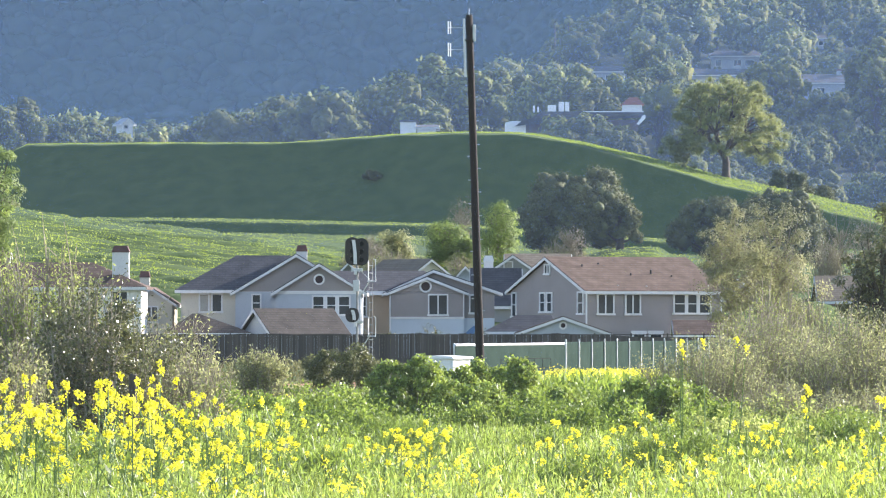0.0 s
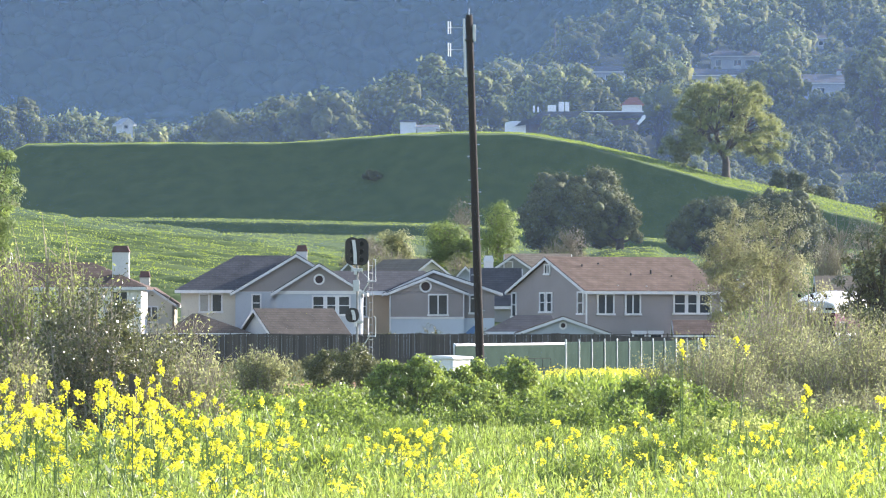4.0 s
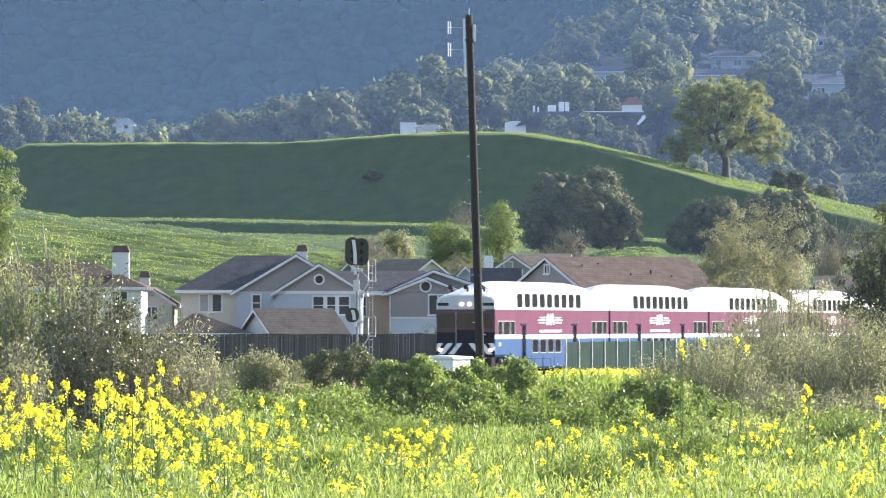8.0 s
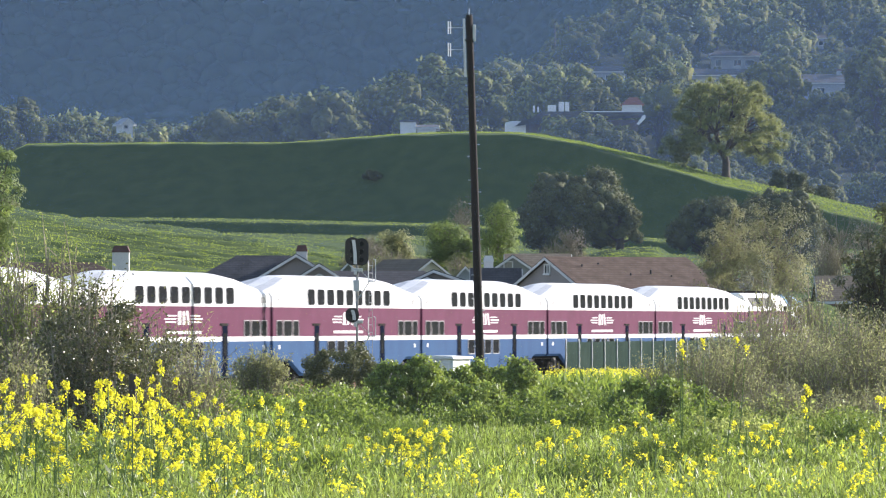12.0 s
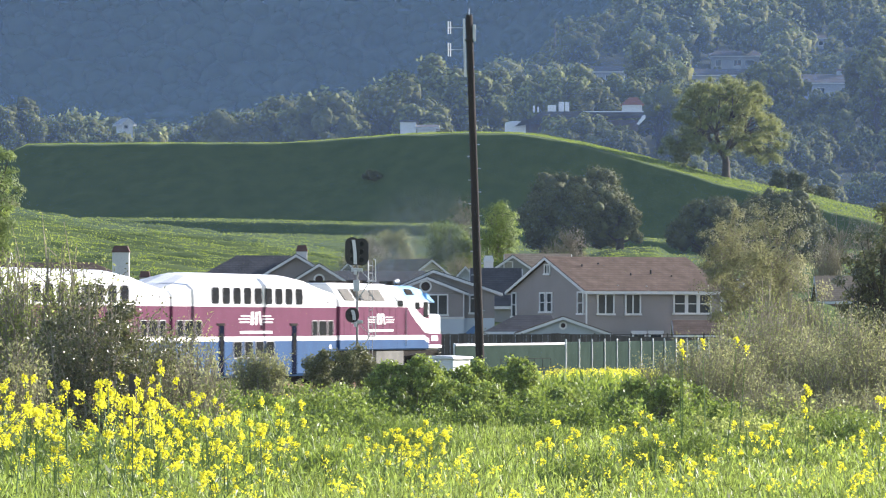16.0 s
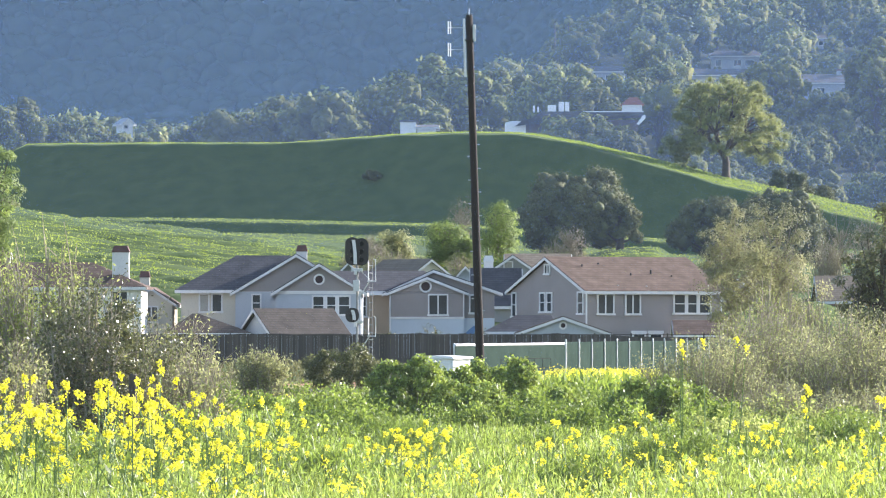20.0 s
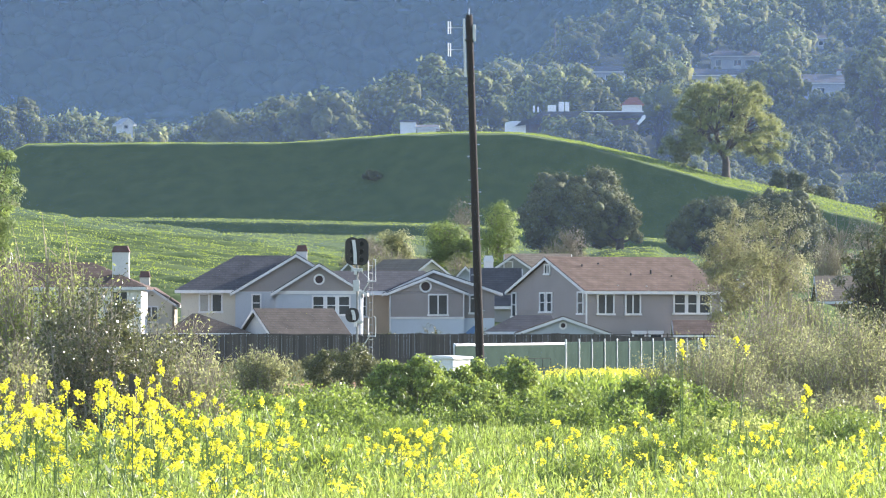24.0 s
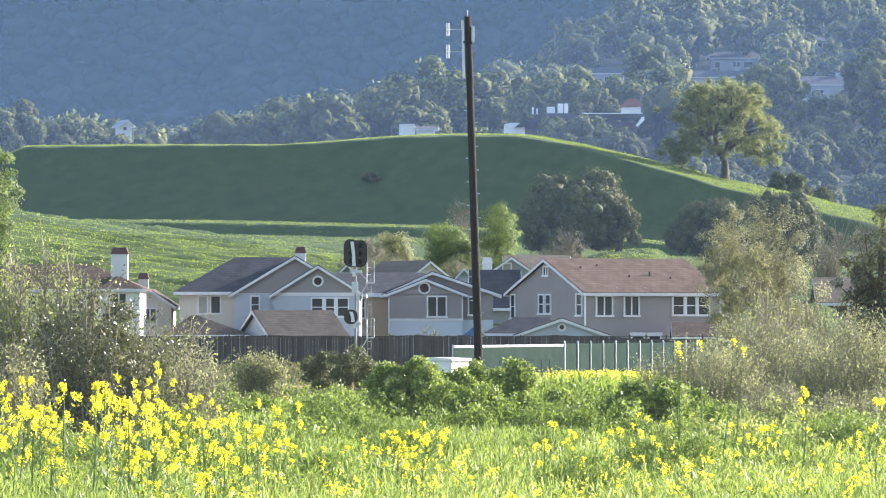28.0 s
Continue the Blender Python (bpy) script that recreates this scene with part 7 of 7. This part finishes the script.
def far_woods():
    r = np.random.default_rng(33)
    protos = []
    meshes = []
    for k in range(8):
        tall = k >= 6
        h, w = (r.uniform(14, 17), r.uniform(2.6, 3.4)) if tall else (r.uniform(9, 12.5), r.uniform(4.2, 5.8))
        big, small = lobed_crown(r, h, w, h * (0.12 if tall else 0.16), 13 if tall else 11, 8, (0.28, 0.46), (0.42, 0.62))
        v, f = lumps(r, big + small, 1, 0.9)
        bm = bmesh.new()
        tube(bm, [(0, 0, -1.5), (0.1, 0, h * 0.3), (0, 0, h * 0.8)], [0.45, 0.35, 0.1], 7)
        for c, q in big:
            tube(bm, [(0, 0, h * 0.2), tuple(c * np.array((0.5, 0.5, 0.85))), tuple(c)], [0.2, 0.14, 0.05], 5)
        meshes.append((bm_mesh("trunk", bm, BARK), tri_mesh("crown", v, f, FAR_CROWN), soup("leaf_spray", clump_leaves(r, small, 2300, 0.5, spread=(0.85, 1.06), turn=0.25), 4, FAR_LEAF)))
        v2, f2 = lumps(r, big, 1, 1.02)
        protos.append((v2, f2, clump_leaves(r, small, 400, 0.72, spread=(0.85, 1.03), turn=0.25)))
    rows = []
    tries = 0
    while len(rows) < 760 and tries < 12000:
        tries += 1
        y = 1215 + 1500 * r.uniform() ** 1.5
        b = r.uniform(-0.086, 0.086) if r.uniform() < 0.6 else r.uniform(0.0, 0.086)
        k = int(r.choice(8, p=[0.15, 0.15, 0.15, 0.15, 0.15, 0.15, 0.05, 0.05]))
        hh = 15.5 if k >= 6 else 11.0
        g = float(height(b * y, y))
        sc = min(r.uniform(0.85, 2.3 if b < 0.01 else 1.7), ((skyline(b * y, y) + r.uniform(-0.004, 0.0)) * y + 2.65 - g) / hh)
        top = (g + hh * sc - 2.65) / y
        if any(abs(b - hb) < hw + 3.5 * sc / y and y < hy and top > ha for hb, hw, ha, hy in SITES):
            sc = r.uniform(0.22, 0.45)
            top = (g + hh * sc - 2.65) / y
        if sc < 0.2 or any(abs(b - hb) < hw + 3.5 * sc / y and y < hy and top > ha for hb, hw, ha, hy in SITES):
            continue
        rows.append((b * y, y, sc, k))
    rows.sort(key=lambda q: q[1])
    for i in range(120):
        y = r.uniform(800, 1215)
        rows.insert(0, (r.uniform(0.03, 0.1) * y, y, r.uniform(0.5, 0.95), int(r.integers(6))))
    for i in range(330):                                   # low scrub round the hillside houses
        y = r.uniform(1500, 2050)
        rows.append((r.uniform(0.02, 0.086) * y, y, r.uniform(0.18, 0.32), int(r.integers(6))))
    for i in range(14):                                    # screen before the low hall
        y = r.uniform(1040, 1120)
        b = r.uniform(0.0172, 0.028)
        top = 2.65 + r.uniform(0.0308, 0.0334) * y
        rows.insert(0, (b * y, y, (top - float(height(b * y, y))) / 11.0, int(r.integers(6))))
    for i in range(70):                                    # scrub on the slope between the upper and the lower houses
        y = r.uniform(1625, 1800)
        rows.append((r.uniform(0.05, 0.074) * y, y, r.uniform(0.25, 0.55), int(r.integers(6))))
    for i in range(130):                                   # upper slope behind the houses
        y = r.uniform(1760, 2250)
        rows.append((r.uniform(0.03, 0.088) * y, y, r.uniform(0.7, 1.4), int(r.integers(8))))
    for b, el, y, k in ((-0.052, 0.0308, 1236, 0), (-0.0492, 0.0312, 1240, 2), (-0.0505, 0.0302, 1232, 3)):    # before the small white house
        rows.insert(0, (b * y, y, (2.65 + el * y - float(height(b * y, y))) / 11.0, k))
    rest, sprays = [], []
    for i, (x, y, s, k) in enumerate(rows):
        a = r.uniform(0, 2 * math.pi)
        z = float(height(x, y)) - 0.3
        if i < 298:
            o = thing("distant_tree", pose(x, y, z, 0, 0, math.degrees(a)), "hazy distant hillside tree", "tree", "hillside trees")
            o.scale = (s, s, s)
            share("trunk", meshes[k][0], o, pose(0, 0, 0))
            c = share("crown", meshes[k][1], o, pose(0, 0, 0))
            share("leaf_spray", meshes[k][2], c, pose(0, 0, 0))
        else:
            v, f, lv = protos[k]
            c, n = math.cos(a), math.sin(a)
            q = np.stack([v[:, 0] * c - v[:, 1] * n, v[:, 0] * n + v[:, 1] * c, v[:, 2]], 1)
            rest.append((q * s + np.array((x, y, z)), f))
            q = np.stack([lv[..., 0] * c - lv[..., 1] * n, lv[..., 0] * n + lv[..., 1] * c, lv[..., 2]], -1)
            sprays.append(q * s + np.array((x, y, z)))
    off = np.cumsum([0] + [len(v) for v, f in rest[:-1]])
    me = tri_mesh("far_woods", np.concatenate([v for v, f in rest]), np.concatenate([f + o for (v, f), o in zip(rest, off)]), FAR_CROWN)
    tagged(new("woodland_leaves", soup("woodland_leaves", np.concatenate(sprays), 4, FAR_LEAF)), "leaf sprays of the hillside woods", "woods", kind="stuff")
    tagged(new("far_woods", me), "wooded hillside in blue distance", "woods", kind="stuff")
    # closed forest; its near-black leaf colour carries part of the mountain's shade
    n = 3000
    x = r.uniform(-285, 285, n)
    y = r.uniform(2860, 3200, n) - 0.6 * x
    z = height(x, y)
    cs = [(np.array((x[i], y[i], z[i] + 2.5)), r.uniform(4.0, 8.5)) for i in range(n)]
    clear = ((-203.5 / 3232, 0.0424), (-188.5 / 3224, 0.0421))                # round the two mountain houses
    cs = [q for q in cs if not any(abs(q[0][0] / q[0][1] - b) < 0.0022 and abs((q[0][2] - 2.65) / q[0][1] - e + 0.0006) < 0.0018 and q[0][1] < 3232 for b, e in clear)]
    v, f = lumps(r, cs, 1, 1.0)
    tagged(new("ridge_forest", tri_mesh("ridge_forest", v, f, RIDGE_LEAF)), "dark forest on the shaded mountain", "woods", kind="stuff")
    for b, el, y, h in ((0.0178, 0.0484, 1900, 8.5), (0.02, 0.0489, 1905, 9.5), (0.0328, 0.0515, 1950, 10.0), (0.0345, 0.0512, 1960, 9.0), (0.0437, 0.0455, 1800, 6.5)):
        palm(b * y, y, el * y + 2.65 - h, h, r)
    for b, el, y, h in ((0.0208, 0.0458, 1880, 9.0), (0.0215, 0.0465, 1890, 9.5), (0.0106, 0.0335, 1300, 5.0)):
        o = thing("cypress_tree", pose(b * y, y, el * y + 2.65 - h), "narrow dark cypress among hillside trees", "tree", "hillside cypresses")
        cs = [(np.array((0.2 * math.sin(q * 2.1), 0.2 * math.cos(q * 2.1), h * (0.08 + 0.9 * q / 14))), 0.75 * (1 - 0.75 * q / 14)) for q in range(15)]
        v, f = lumps(r, cs, 1, 1.1)
        part("trunk", tube(bmesh.new(), [(0, 0, -2), (0, 0, h * 0.6)], [0.2, 0.08], 6), BARK, o)
        part("crown", tri_mesh("crown", v, f, RIDGE_LEAF), None, o)


far_woods()


# ---- what moves ----
def motions():
    for car, s in TRAIN:
        rows = []
        for k in range(29):
            t = 1.0 * k
            ahead = float(np.interp(t, (0, 6, 7, 8, 9, 10, 12, 28), (4.4, 1.5, 1.0, 0.45, 0.1, -0.15, -0.2, -0.25)))     # it picks up speed at first
            p = place_along(s - SPEED * (t - 11.0) - ahead)
            rows.append((t, pose(p.x, p.y, 0, 0, 0, HEADING)))
        walk(car, rows)


motions()
